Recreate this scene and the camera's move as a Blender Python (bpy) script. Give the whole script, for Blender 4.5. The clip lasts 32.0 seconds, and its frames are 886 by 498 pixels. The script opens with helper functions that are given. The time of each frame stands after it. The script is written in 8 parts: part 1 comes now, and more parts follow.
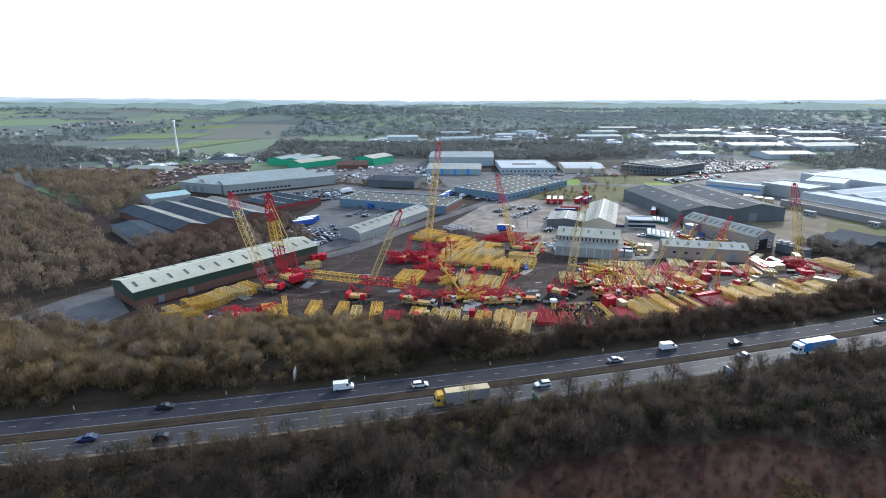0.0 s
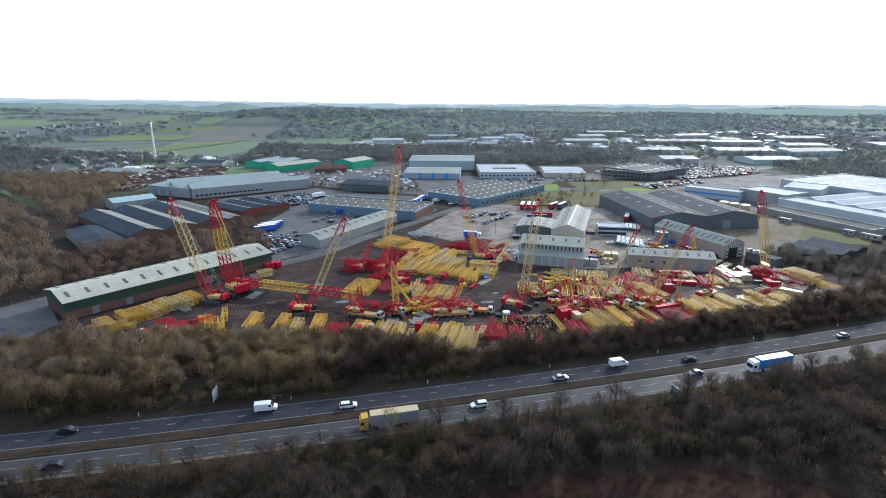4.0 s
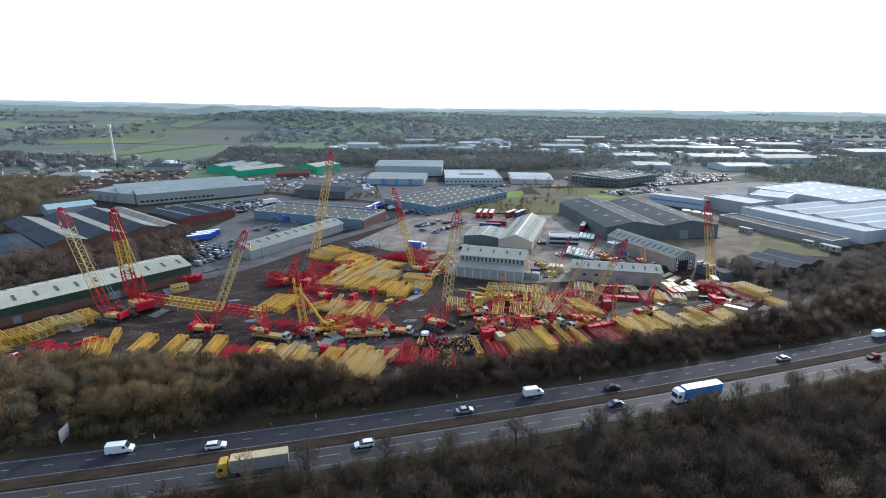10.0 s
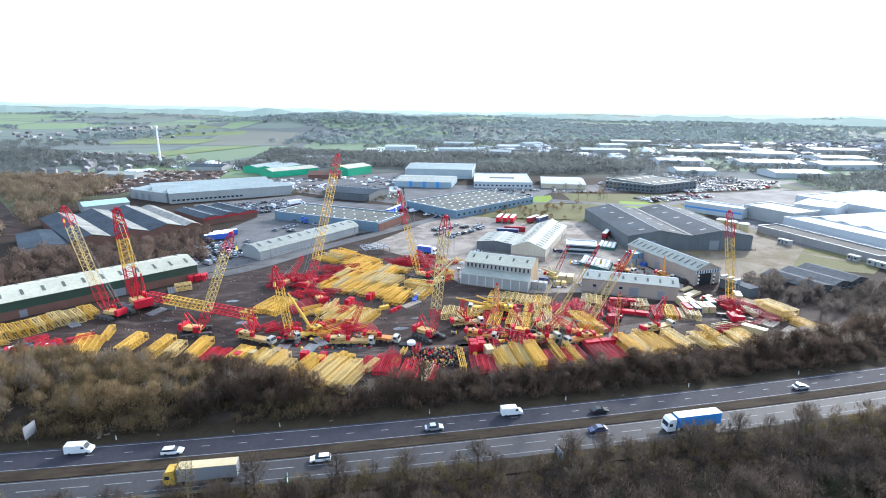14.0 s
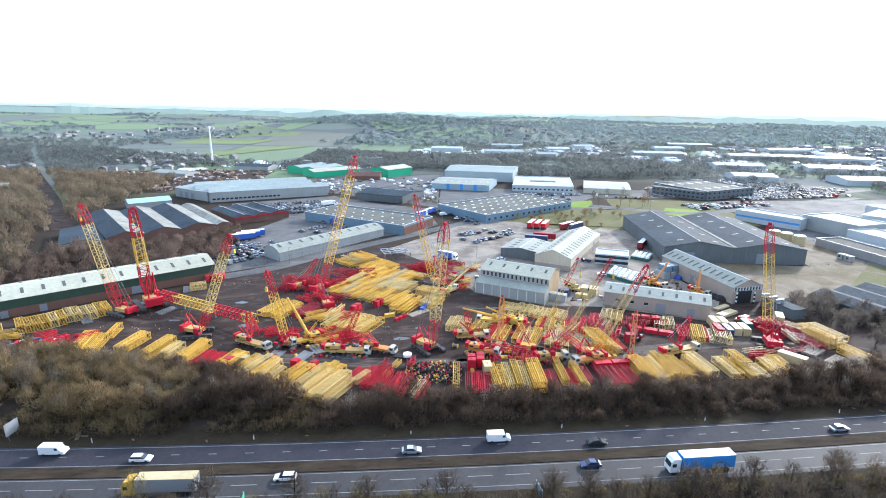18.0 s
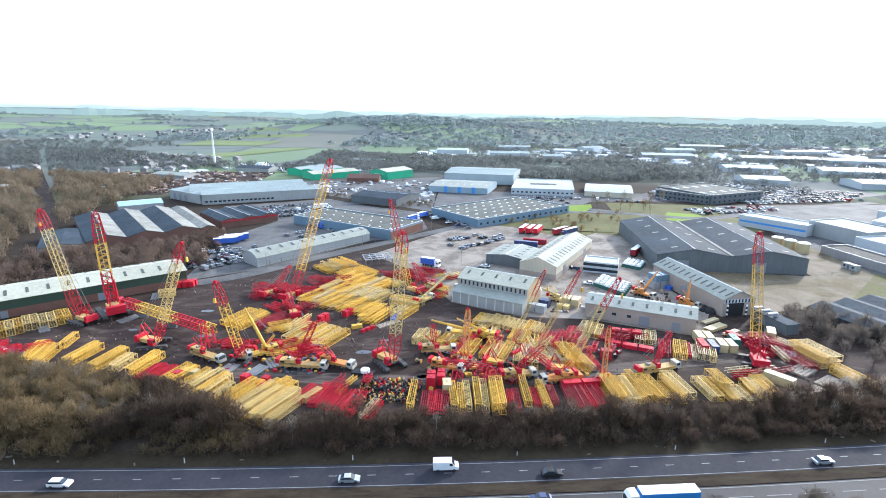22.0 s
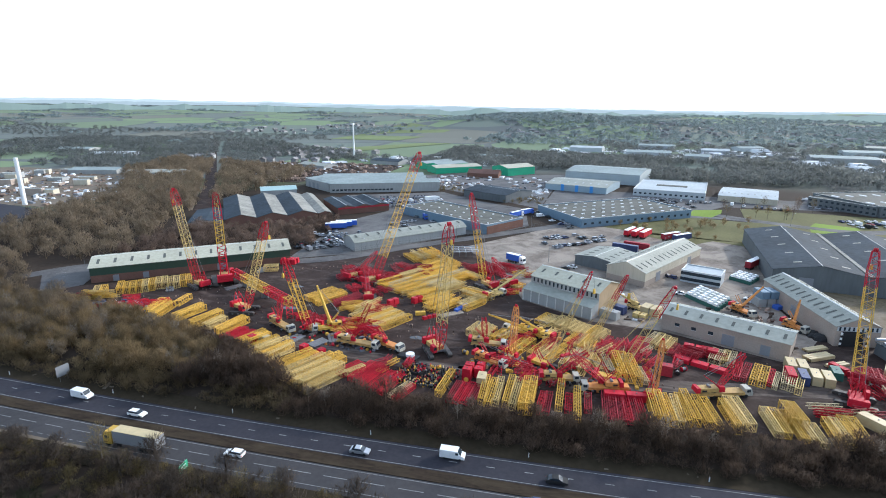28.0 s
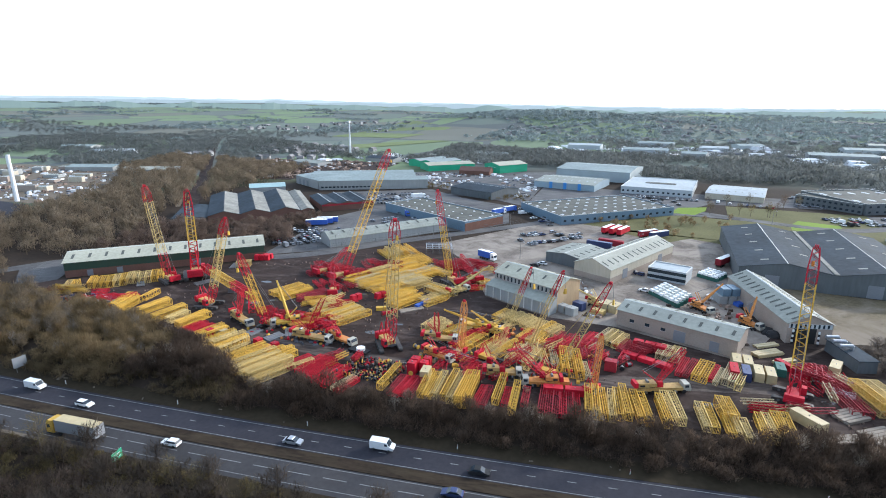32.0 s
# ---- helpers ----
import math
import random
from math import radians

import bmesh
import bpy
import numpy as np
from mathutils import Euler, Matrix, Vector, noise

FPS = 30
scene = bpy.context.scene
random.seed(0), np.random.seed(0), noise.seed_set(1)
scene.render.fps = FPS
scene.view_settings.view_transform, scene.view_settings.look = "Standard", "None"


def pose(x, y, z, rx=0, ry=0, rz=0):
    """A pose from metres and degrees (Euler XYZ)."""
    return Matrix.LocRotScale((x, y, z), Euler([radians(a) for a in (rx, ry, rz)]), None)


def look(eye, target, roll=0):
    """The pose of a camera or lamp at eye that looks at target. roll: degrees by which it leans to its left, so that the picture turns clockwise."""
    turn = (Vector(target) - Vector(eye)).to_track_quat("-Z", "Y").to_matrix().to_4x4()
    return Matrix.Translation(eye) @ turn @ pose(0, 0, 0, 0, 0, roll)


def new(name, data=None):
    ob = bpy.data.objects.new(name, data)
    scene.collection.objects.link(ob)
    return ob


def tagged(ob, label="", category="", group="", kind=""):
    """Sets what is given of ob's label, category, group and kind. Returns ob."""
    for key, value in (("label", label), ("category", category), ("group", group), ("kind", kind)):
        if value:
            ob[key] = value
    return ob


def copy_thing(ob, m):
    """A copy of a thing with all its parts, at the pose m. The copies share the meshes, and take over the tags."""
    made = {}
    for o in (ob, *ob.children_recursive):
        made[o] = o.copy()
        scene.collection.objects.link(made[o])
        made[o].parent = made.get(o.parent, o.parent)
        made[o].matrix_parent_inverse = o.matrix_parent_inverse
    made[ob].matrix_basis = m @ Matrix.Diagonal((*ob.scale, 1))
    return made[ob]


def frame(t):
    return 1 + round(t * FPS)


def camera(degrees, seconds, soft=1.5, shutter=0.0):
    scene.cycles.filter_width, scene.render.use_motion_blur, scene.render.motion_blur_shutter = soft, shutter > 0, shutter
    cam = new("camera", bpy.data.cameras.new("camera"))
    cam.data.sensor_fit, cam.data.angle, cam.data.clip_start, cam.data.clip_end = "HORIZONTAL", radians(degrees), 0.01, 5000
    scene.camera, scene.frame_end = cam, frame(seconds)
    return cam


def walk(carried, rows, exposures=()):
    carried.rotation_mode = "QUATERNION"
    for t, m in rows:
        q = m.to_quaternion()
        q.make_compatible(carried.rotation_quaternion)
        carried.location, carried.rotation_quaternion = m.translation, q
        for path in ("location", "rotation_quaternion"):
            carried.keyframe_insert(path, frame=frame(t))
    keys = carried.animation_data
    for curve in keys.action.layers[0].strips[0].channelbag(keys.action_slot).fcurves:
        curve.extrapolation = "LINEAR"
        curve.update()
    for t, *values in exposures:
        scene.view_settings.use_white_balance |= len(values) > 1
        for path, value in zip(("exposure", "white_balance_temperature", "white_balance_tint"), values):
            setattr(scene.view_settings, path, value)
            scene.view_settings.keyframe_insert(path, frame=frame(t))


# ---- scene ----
cam = camera(80.4, 32.0, soft=1.0)
# seconds, eye in metres, yaw, pitch, roll
ROWS = [
    (0, 1.42, -0.46, 72.93, -14.35, -16.28, 0.33),
    (0.5, 3.63, -0.26, 72.87, -14.16, -16.22, 0.29),
    (1, 5.81, 0.08, 72.8, -14.15, -16.17, 0.22),
    (1.5, 7.98, 0.62, 72.83, -14.23, -16.14, 0.2),
    (2, 10.21, 1.24, 72.86, -14.29, -16.12, 0.13),
    (2.5, 12.47, 1.76, 72.67, -14.41, -16.05, 0.1),
    (3, 14.66, 2.47, 72.81, -14.58, -16.03, 0.05),
    (3.5, 17, 3.06, 72.83, -14.73, -16.01, 0.05),
    (5.5, 26.31, 5.94, 72.58, -15.04, -15.79, -0.21),
    (6, 28.56, 6.57, 72.61, -15.15, -15.77, -0.26),
    (6.5, 30.78, 7.24, 72.57, -15.29, -15.74, -0.21),
    (7, 33.11, 7.9, 72.54, -15.39, -15.7, -0.29),
    (7.5, 35.43, 8.57, 72.65, -15.51, -15.72, -0.27),
    (8, 37.69, 9.06, 72.43, -15.59, -15.62, -0.32),
    (8.5, 39.95, 9.69, 72.49, -15.67, -15.63, -0.27),
    (9, 42.09, 10.18, 72.5, -15.74, -15.61, -0.3),
    (9.5, 44.49, 10.83, 72.45, -15.78, -15.56, -0.31),
    (10, 46.79, 11.41, 72.44, -15.82, -15.52, -0.36),
    (10.5, 49.18, 11.85, 72.43, -15.86, -15.48, -0.35),
    (11, 51.5, 12.19, 72.51, -15.93, -15.46, -0.39),
    (11.5, 53.84, 12.38, 72.4, -15.9, -15.42, -0.41),
    (12, 56.22, 12.58, 72.29, -15.5, -15.36, -0.44),
    (12.5, 58.52, 12.72, 72.23, -14.94, -15.33, -0.44),
    (13, 60.93, 12.96, 72.15, -13.73, -15.3, -0.42),
    (13.5, 63.19, 13.38, 72.14, -12.48, -15.29, -0.43),
    (14, 65.46, 13.84, 72.01, -10.64, -15.25, -0.42),
    (14.5, 67.73, 14.46, 72.13, -8.73, -15.27, -0.43),
    (15, 70.03, 14.87, 71.88, -7.27, -15.21, -0.41),
    (15.5, 72.32, 15.25, 71.69, -6.13, -15.15, -0.4),
    (17.5, 80.55, 19.1, 71.88, -4.71, -15.16, -0.43),
    (18, 82.27, 20.39, 71.88, -4.65, -15.13, -0.41),
    (18.5, 84.03, 21.73, 71.87, -4.59, -15.12, -0.4),
    (19, 85.94, 23.01, 71.91, -4.5, -15.11, -0.4),
    (19.5, 87.8, 24.24, 71.88, -4.46, -15.1, -0.32),
    (20, 89.68, 25.43, 71.91, -4.35, -15.07, -0.31),
    (20.5, 91.66, 26.54, 71.96, -4.18, -15.04, -0.34),
    (21, 93.53, 27.51, 71.96, -3.92, -15.02, -0.33),
    (21.5, 95.64, 28.21, 71.99, -3.45, -15.01, -0.35),
    (22, 97.88, 28.48, 72.02, -3.07, -15.01, -0.33),
    (22.5, 99.97, 28.55, 72.02, -2.87, -15.03, -0.34),
    (23, 102.13, 28.37, 71.99, -2.78, -15.04, -0.34),
    (23.5, 104.34, 28.09, 72.01, -2.64, -15.09, -0.33),
    (24, 106.43, 27.74, 72.06, -2.57, -15.13, -0.35),
    (24.5, 108.61, 27.38, 72.04, -2.14, -15.16, -0.37),
    (25, 110.72, 27.31, 71.9, 0.01, -15.22, -0.33),
    (25.5, 112.71, 27.43, 71.76, 2.63, -15.26, -0.29),
    (26, 114.94, 27.73, 71.55, 5.9, -15.29, -0.24),
    (26.5, 116.92, 28.09, 71.35, 8.61, -15.3, -0.21),
    (28.5, 125.06, 28.98, 71.23, 13.09, -15.42, -0.17),
    (29, 127.25, 29.18, 71.22, 13.38, -15.44, -0.16),
    (29.5, 129.34, 29.36, 71.19, 13.47, -15.48, -0.14),
    (30, 131.36, 29.58, 71.19, 13.53, -15.52, -0.11),
    (30.5, 133.46, 29.83, 71.19, 13.57, -15.57, -0.09),
    (31, 135.55, 30.08, 71.22, 13.53, -15.6, -0.1),
    (31.5, 137.7, 30.35, 71.22, 13.45, -15.64, -0.08),
    (32, 139.85, 30.65, 71.27, 13.49, -15.65, -0.11),
]
EXPOSURES = [(t, stops, kelvin, 10) for t, stops, kelvin in ((0.0, 0.36, 6000), (6.0, 0.13, 6040), (10.5, 0.09, 6040), (11.7, 1.08, 6000), (23.7, 1.08, 6080), (25.4, 0.5, 6130), (32.0, 0.54, 6130))]
walk(cam, [(t, pose(x, y, z, 90 + pitch, roll, yaw)) for t, x, y, z, yaw, pitch, roll in ROWS], EXPOSURES)

# ---- world, sun and exposure ----
SUN_UP, SUN_ROUND = 23.0, 47.0
scene.view_settings.exposure = 0.0
world = bpy.data.worlds.new("sky")
scene.world = world
world.use_nodes = True
wn = world.node_tree
sky = wn.nodes.new("ShaderNodeTexSky")
sky.sky_type = "NISHITA"
sky.sun_disc = False
sky.sun_elevation, sky.sun_rotation = radians(SUN_UP), radians(SUN_ROUND)
sky.air_density, sky.dust_density, sky.ozone_density = 1.0, 1.0, 1.5
wn.nodes["Background"].inputs["Strength"].default_value = 0.12
# thin bright overcast: the clear sky seen through an even white veil
veil = wn.nodes.new("ShaderNodeMix")
veil.data_type, veil.blend_type = "RGBA", "ADD"
veil.inputs["Factor"].default_value = 1.0
veil.inputs["B"].default_value = (5.3, 5.9, 6.7, 1)
wn.links.new(sky.outputs["Color"], veil.inputs["A"])
# the veil is brighter towards the sun than behind the camera
direction = wn.nodes.new("ShaderNodeTexCoord")
towards = wn.nodes.new("ShaderNodeVectorMath")
towards.operation = "DOT_PRODUCT"
towards.inputs[1].default_value = (math.sin(radians(30)), math.cos(radians(30)), 0.0)
wn.links.new(direction.outputs["Generated"], towards.inputs[0])
lift = wn.nodes.new("ShaderNodeMapRange")
lift.inputs["From Min"].default_value, lift.inputs["From Max"].default_value = -0.6, 0.7
lift.inputs["To Min"].default_value, lift.inputs["To Max"].default_value = 0.46, 1.0
wn.links.new(towards.outputs["Value"], lift.inputs["Value"])
tint = wn.nodes.new("ShaderNodeMix")
tint.data_type, tint.blend_type = "RGBA", "MULTIPLY"
tint.inputs["Factor"].default_value = 1.0
tint.inputs["A"].default_value = (5.2, 6.1, 7.2, 1)
wn.links.new(lift.outputs["Result"], tint.inputs["B"])
wn.links.new(tint.outputs["Result"], veil.inputs["B"])
wn.links.new(veil.outputs["Result"], wn.nodes["Background"].inputs["Color"])
sun_data = bpy.data.lights.new("sun", "SUN")
sun_data.energy, sun_data.angle, sun_data.color = 3.1, radians(3.0), (1.0, 0.965, 0.90)
sun = new("sun", sun_data)
_a, _e = radians(SUN_ROUND), radians(SUN_UP)
sun.matrix_world = look((math.sin(_a) * math.cos(_e) * 300, math.cos(_a) * math.cos(_e) * 300, math.sin(_e) * 300), (0, 0, 0))


# ---- materials ----
def mat(name, color, rough=0.7, metal=0.0, vary=0.25, fine=3.0, broad=0.12, bump=0.0, streak=False, island=0.0, per_object=0.0, ribs=0.0):
    """Procedural paint, metal, stone or wood with two scales of variation, optional streaks down the face and relief."""
    m = bpy.data.materials.new(name)
    m.use_nodes = True
    nt = m.node_tree
    N, Lk = nt.nodes, nt.links
    b = N["Principled BSDF"]
    b.inputs["Roughness"].default_value, b.inputs["Metallic"].default_value = rough, metal
    if rough >= 0.58:
        b.inputs["Specular IOR Level"].default_value = 0.22 if rough < 0.74 else 0.08
    geo = N.new("ShaderNodeNewGeometry")
    mp = N.new("ShaderNodeMapping")
    Lk.new(geo.outputs["Position"], mp.inputs["Vector"])
    if streak:
        mp.inputs["Scale"].default_value = (1, 1, 0.15)
    n1, n2 = N.new("ShaderNodeTexNoise"), N.new("ShaderNodeTexNoise")
    n1.inputs["Scale"].default_value, n1.inputs["Detail"].default_value = fine, 4
    n2.inputs["Scale"].default_value, n2.inputs["Detail"].default_value = broad, 3
    Lk.new(mp.outputs["Vector"], n1.inputs["Vector"])
    Lk.new(geo.outputs["Position"], n2.inputs["Vector"])
    add = N.new("ShaderNodeMath"); add.operation = "ADD"
    Lk.new(n1.outputs["Fac"], add.inputs[0]); Lk.new(n2.outputs["Fac"], add.inputs[1])
    last = add.outputs[0]
    centre = 1.0
    for on, socket in ((island, geo.outputs["Random Per Island"]), (per_object, None)):
        if not on:
            continue
        if socket is None:
            info = N.new("ShaderNodeObjectInfo")
            socket = info.outputs["Random"]
        mul = N.new("ShaderNodeMath"); mul.operation = "MULTIPLY_ADD"
        Lk.new(socket, mul.inputs[0]); mul.inputs[1].default_value = on
        Lk.new(last, mul.inputs[2])
        last = mul.outputs[0]
        centre += on / 2
    ramp = N.new("ShaderNodeMapRange")
    ramp.inputs["From Min"].default_value, ramp.inputs["From Max"].default_value = centre - 0.5, centre + 0.5
    ramp.inputs["To Min"].default_value, ramp.inputs["To Max"].default_value = 1 - vary, 1 + vary
    Lk.new(last, ramp.inputs["Value"])
    mix = N.new("ShaderNodeMix"); mix.data_type, mix.blend_type = "RGBA", "MULTIPLY"
    mix.inputs["Factor"].default_value = 1.0
    mix.inputs["A"].default_value = (*color, 1)
    Lk.new(ramp.outputs["Result"], mix.inputs["B"])
    Lk.new(mix.outputs["Result"], b.inputs["Base Color"])
    if bump or ribs:
        bp = N.new("ShaderNodeBump")
        bp.inputs["Strength"].default_value, bp.inputs["Distance"].default_value = max(bump, ribs), 0.05
        if ribs:
            tc = N.new("ShaderNodeTexCoord")
            wv = N.new("ShaderNodeTexWave")
            wv.bands_direction = "X"
            wv.inputs["Scale"].default_value = 1.2
            Lk.new(tc.outputs["Object"], wv.inputs["Vector"])
            Lk.new(wv.outputs["Fac"], bp.inputs["Height"])
        else:
            Lk.new(n1.outputs["Fac"], bp.inputs["Height"])
        Lk.new(bp.outputs["Normal"], b.inputs["Normal"])
    return m


def twiggy(m, share=0.55):
    """Lets light pass through loose twigs."""
    N, Lk = m.node_tree.nodes, m.node_tree.links
    b = N["Principled BSDF"]
    thin = N.new("ShaderNodeBsdfTranslucent")
    Lk.new(b.inputs["Base Color"].links[0].from_socket, thin.inputs["Color"])
    mix = N.new("ShaderNodeMixShader")
    mix.inputs[0].default_value = share
    Lk.new(b.outputs[0], mix.inputs[1])
    Lk.new(thin.outputs[0], mix.inputs[2])
    Lk.new(mix.outputs[0], N["Material Output"].inputs["Surface"])
    return m


YELLOW = mat("yellow_paint", (0.63, 0.378, 0.062), 0.6, 0, 0.3, 1.5, 0.3, per_object=0.5)
PALE = mat("faded_yellow_paint", (0.58, 0.42, 0.165), 0.6, 0, 0.3, 1.5, 0.3, per_object=0.5)
CREAM = mat("cream_paint", (0.47, 0.37, 0.20), 0.55, 0, 0.2, 1.0, 0.3, per_object=0.3)
RED = mat("red_paint", (0.45, 0.012, 0.027), 0.58, 0, 0.3, 1.5, 0.3, per_object=0.4)
DARKRED = mat("dull_red_paint", (0.30, 0.025, 0.035), 0.6, 0, 0.35, 1.5, 0.3, per_object=0.5)
ORANGE = mat("orange_paint", (0.55, 0.22, 0.06), 0.6, 0, 0.25, 1.5, 0.3)
HOUSEPAINT = mat("dirty_tan_yellow_paint", (0.44, 0.28, 0.10), 0.6, 0, 0.4, 1.5, 0.3, per_object=0.5)
STEEL = mat("grey_steel", (0.20, 0.20, 0.20), 0.5, 0.6, 0.3, 2.0, 0.3)
BLACK = mat("dark_rubber_and_grease", (0.025, 0.025, 0.026), 0.7, 0, 0.3)
TRACKMAT = mat("muddy_track_steel", (0.08, 0.073, 0.067), 0.65, 0.3, 0.35, 2.0, 0.5)
GLASS = mat("dark_window_glass", (0.03, 0.04, 0.05), 0.08, 0, 0.1)
WHITE = mat("white_paint", (0.78, 0.78, 0.77), 0.5, 0, 0.1, 1.0, 0.2)
BLUE = mat("blue_tarpaulin", (0.03, 0.10, 0.42), 0.5, 0, 0.2)
GREENP = mat("green_paint", (0.02, 0.36, 0.19), 0.5, 0, 0.15)
TEAL = mat("dark_green_paint", (0.02, 0.10, 0.08), 0.55, 0, 0.2)
CABPAINT = mat("dirty_white_paint", (0.41, 0.39, 0.33), 0.6, 0, 0.25, 1.5, 0.3, per_object=0.4)
SILVER = mat("silver_paint", (0.42, 0.43, 0.45), 0.35, 0.5, 0.1)
NAVY = mat("navy_paint", (0.03, 0.045, 0.12), 0.4, 0, 0.15)
ROOF_PALE = mat("pale_fibre_cement", (0.39, 0.38, 0.30), 0.75, 0, 0.28, 0.8, 0.06, streak=True, ribs=0.25)
ROOF_GREY = mat("weathered_grey_sheet", (0.262, 0.272, 0.236), 0.7, 0.0, 0.28, 0.8, 0.06, streak=True, ribs=0.25)
ROOF_BUFF = mat("buff_fibre_cement", (0.36, 0.355, 0.30), 0.75, 0, 0.2, 0.6, 0.06, streak=True, ribs=0.25)
ROOF_BLUE = mat("blue_grey_sheet_roof", (0.24, 0.28, 0.27), 0.68, 0.0, 0.3, 0.5, 0.04, streak=True, ribs=0.25)
ROOF_DARK = mat("dark_slate_sheet", (0.04, 0.052, 0.064), 0.8, 0, 0.55, 0.5, 0.05, ribs=0.25)
ROOF_FELT = mat("dark_felt_roof", (0.12, 0.118, 0.102), 0.8, 0, 0.45, 0.3, 0.05, bump=0.1)
ROOF_WHITE = mat("white_sheet_roof", (0.40, 0.43, 0.44), 0.75, 0.0, 0.25, 0.4, 0.04, ribs=0.2)
SKYLIGHT = mat("dirty_rooflight", (0.10, 0.105, 0.095), 0.8, 0, 0.25)
SKYWHITE = mat("white_rooflight", (0.75, 0.76, 0.76), 0.4, 0, 0.1)
BRICK = mat("red_brown_brick", (0.17, 0.092, 0.07), 0.85, 0, 0.25, 2.5, 0.15, bump=0.2)
TANWALL = mat("tan_rendered_brick", (0.40, 0.29, 0.18), 0.85, 0, 0.25, 2.0, 0.15, streak=True)
BUFFBRICK = mat("buff_brick", (0.34, 0.28, 0.235), 0.85, 0, 0.2, 2.5, 0.15, bump=0.2)
CLAD_GREEN = mat("dark_green_cladding", (0.025, 0.055, 0.035), 0.55, 0, 0.2, 1, 0.1, ribs=0.3)
CLAD_GREY = mat("pale_grey_cladding", (0.32, 0.325, 0.315), 0.6, 0.05, 0.15, 1, 0.1, streak=True, ribs=0.3)
CLAD_CREAM = mat("cream_cladding", (0.50, 0.44, 0.34), 0.65, 0, 0.18, 1, 0.1, streak=True, ribs=0.3)
CLAD_DARK = mat("dark_grey_cladding", (0.115, 0.125, 0.13), 0.65, 0, 0.25, 1, 0.1, streak=True, ribs=0.3)
CLAD_BLUE = mat("blue_cladding", (0.13, 0.20, 0.26), 0.55, 0, 0.15, 1, 0.1, ribs=0.3)
CLAD_WHITE = mat("white_cladding", (0.42, 0.445, 0.46), 0.5, 0, 0.08, 1, 0.05, ribs=0.2)
OLDSHEET = mat("old_stained_roof_sheet", (0.24, 0.232, 0.205), 0.85, 0, 0.5, 0.5, 0.08, streak=True, ribs=0.25)
WATER = mat("standing_water", (0.03, 0.024, 0.02), 0.2, 0, 0.1)
CARMIX = mat("mixed_car_paint", (0.17, 0.17, 0.18), 0.35, 0, 0.95, 0.4, 0.05, island=1.6)
BRIGHTBLUE = mat("bright_blue_cladding", (0.05, 0.25, 0.60), 0.5, 0, 0.1)
TRIM = mat("pale_flashing", (0.60, 0.60, 0.57), 0.6, 0.1, 0.15)
DOORMAT = mat("grey_shutter", (0.22, 0.23, 0.25), 0.55, 0.2, 0.15, ribs=0.3)
ASPHALT = mat("asphalt", (0.036, 0.035, 0.042), 0.78, 0, 0.3, 1.2, 0.05, bump=0.08)
OLDROAD = mat("polished_worn_asphalt", (0.043, 0.04, 0.041), 0.73, 0, 0.3, 1.2, 0.05, bump=0.08)
PALECON = mat("pale_dusty_hardstanding", (0.15, 0.122, 0.092), 0.85, 0, 0.35, 0.3, 0.04, bump=0.1)
def two_tone(name, dark, pale, scale, lo, hi, rough, stretch=(1, 1, 1), turn=0.0, bump=0.5):
    """Ground of two soils run together: trodden wet earth and drier dust in streaks."""
    m = mat(name, dark, rough, 0, 0.5, 0.9, 0.12, bump=bump)
    N, Lk = m.node_tree.nodes, m.node_tree.links
    b = N["Principled BSDF"]
    first = b.inputs["Base Color"].links[0].from_socket
    geo, mp = N.new("ShaderNodeNewGeometry"), N.new("ShaderNodeMapping")
    mp.inputs["Scale"].default_value, mp.inputs["Rotation"].default_value = stretch, (0, 0, turn)
    Lk.new(geo.outputs["Position"], mp.inputs["Vector"])
    ns = N.new("ShaderNodeTexNoise")
    ns.inputs["Scale"].default_value, ns.inputs["Detail"].default_value, ns.inputs["Roughness"].default_value = scale, 8, 0.68
    ns.inputs["Distortion"].default_value = 0.6
    Lk.new(mp.outputs["Vector"], ns.inputs["Vector"])
    rg = N.new("ShaderNodeMapRange")
    rg.inputs["From Min"].default_value, rg.inputs["From Max"].default_value = lo, hi
    Lk.new(ns.outputs["Fac"], rg.inputs["Value"])
    mx = N.new("ShaderNodeMix")
    mx.data_type = "RGBA"
    Lk.new(rg.outputs["Result"], mx.inputs["Factor"])
    Lk.new(first, mx.inputs["A"])
    mx.inputs["B"].default_value = (*pale, 1)
    Lk.new(mx.outputs["Result"], b.inputs["Base Color"])
    return m


MUD = two_tone("dark_trodden_mud", (0.037, 0.025, 0.021), (0.10, 0.074, 0.063), 0.09, 0.5, 0.72, 0.85, (1.0, 2.2, 1.0), -0.35, 0.8)
HAUL = two_tone("rutted_haul_track", (0.055, 0.042, 0.036), (0.13, 0.105, 0.09), 0.3, 0.42, 0.62, 0.85, (0.25, 2.0, 1.0), 0.1, 0.6)
CONCRETE = two_tone("concrete_apron", (0.155, 0.128, 0.107), (0.28, 0.24, 0.20), 0.075, 0.42, 0.6, 0.8, bump=0.12)
OLDASPH = two_tone("worn_grey_tarmac", (0.088, 0.085, 0.085), (0.15, 0.143, 0.138), 0.05, 0.4, 0.65, 0.8, bump=0.12)
MEDIAN = two_tone("dead_grass_and_earth", (0.031, 0.022, 0.016), (0.055, 0.042, 0.027), 0.35, 0.4, 0.65, 0.95, (0.4, 2.0, 1.0))
ROUGHGRASS = two_tone("dead_grass_and_dust", (0.135, 0.107, 0.066), (0.22, 0.18, 0.137), 0.05, 0.42, 0.62, 0.9)
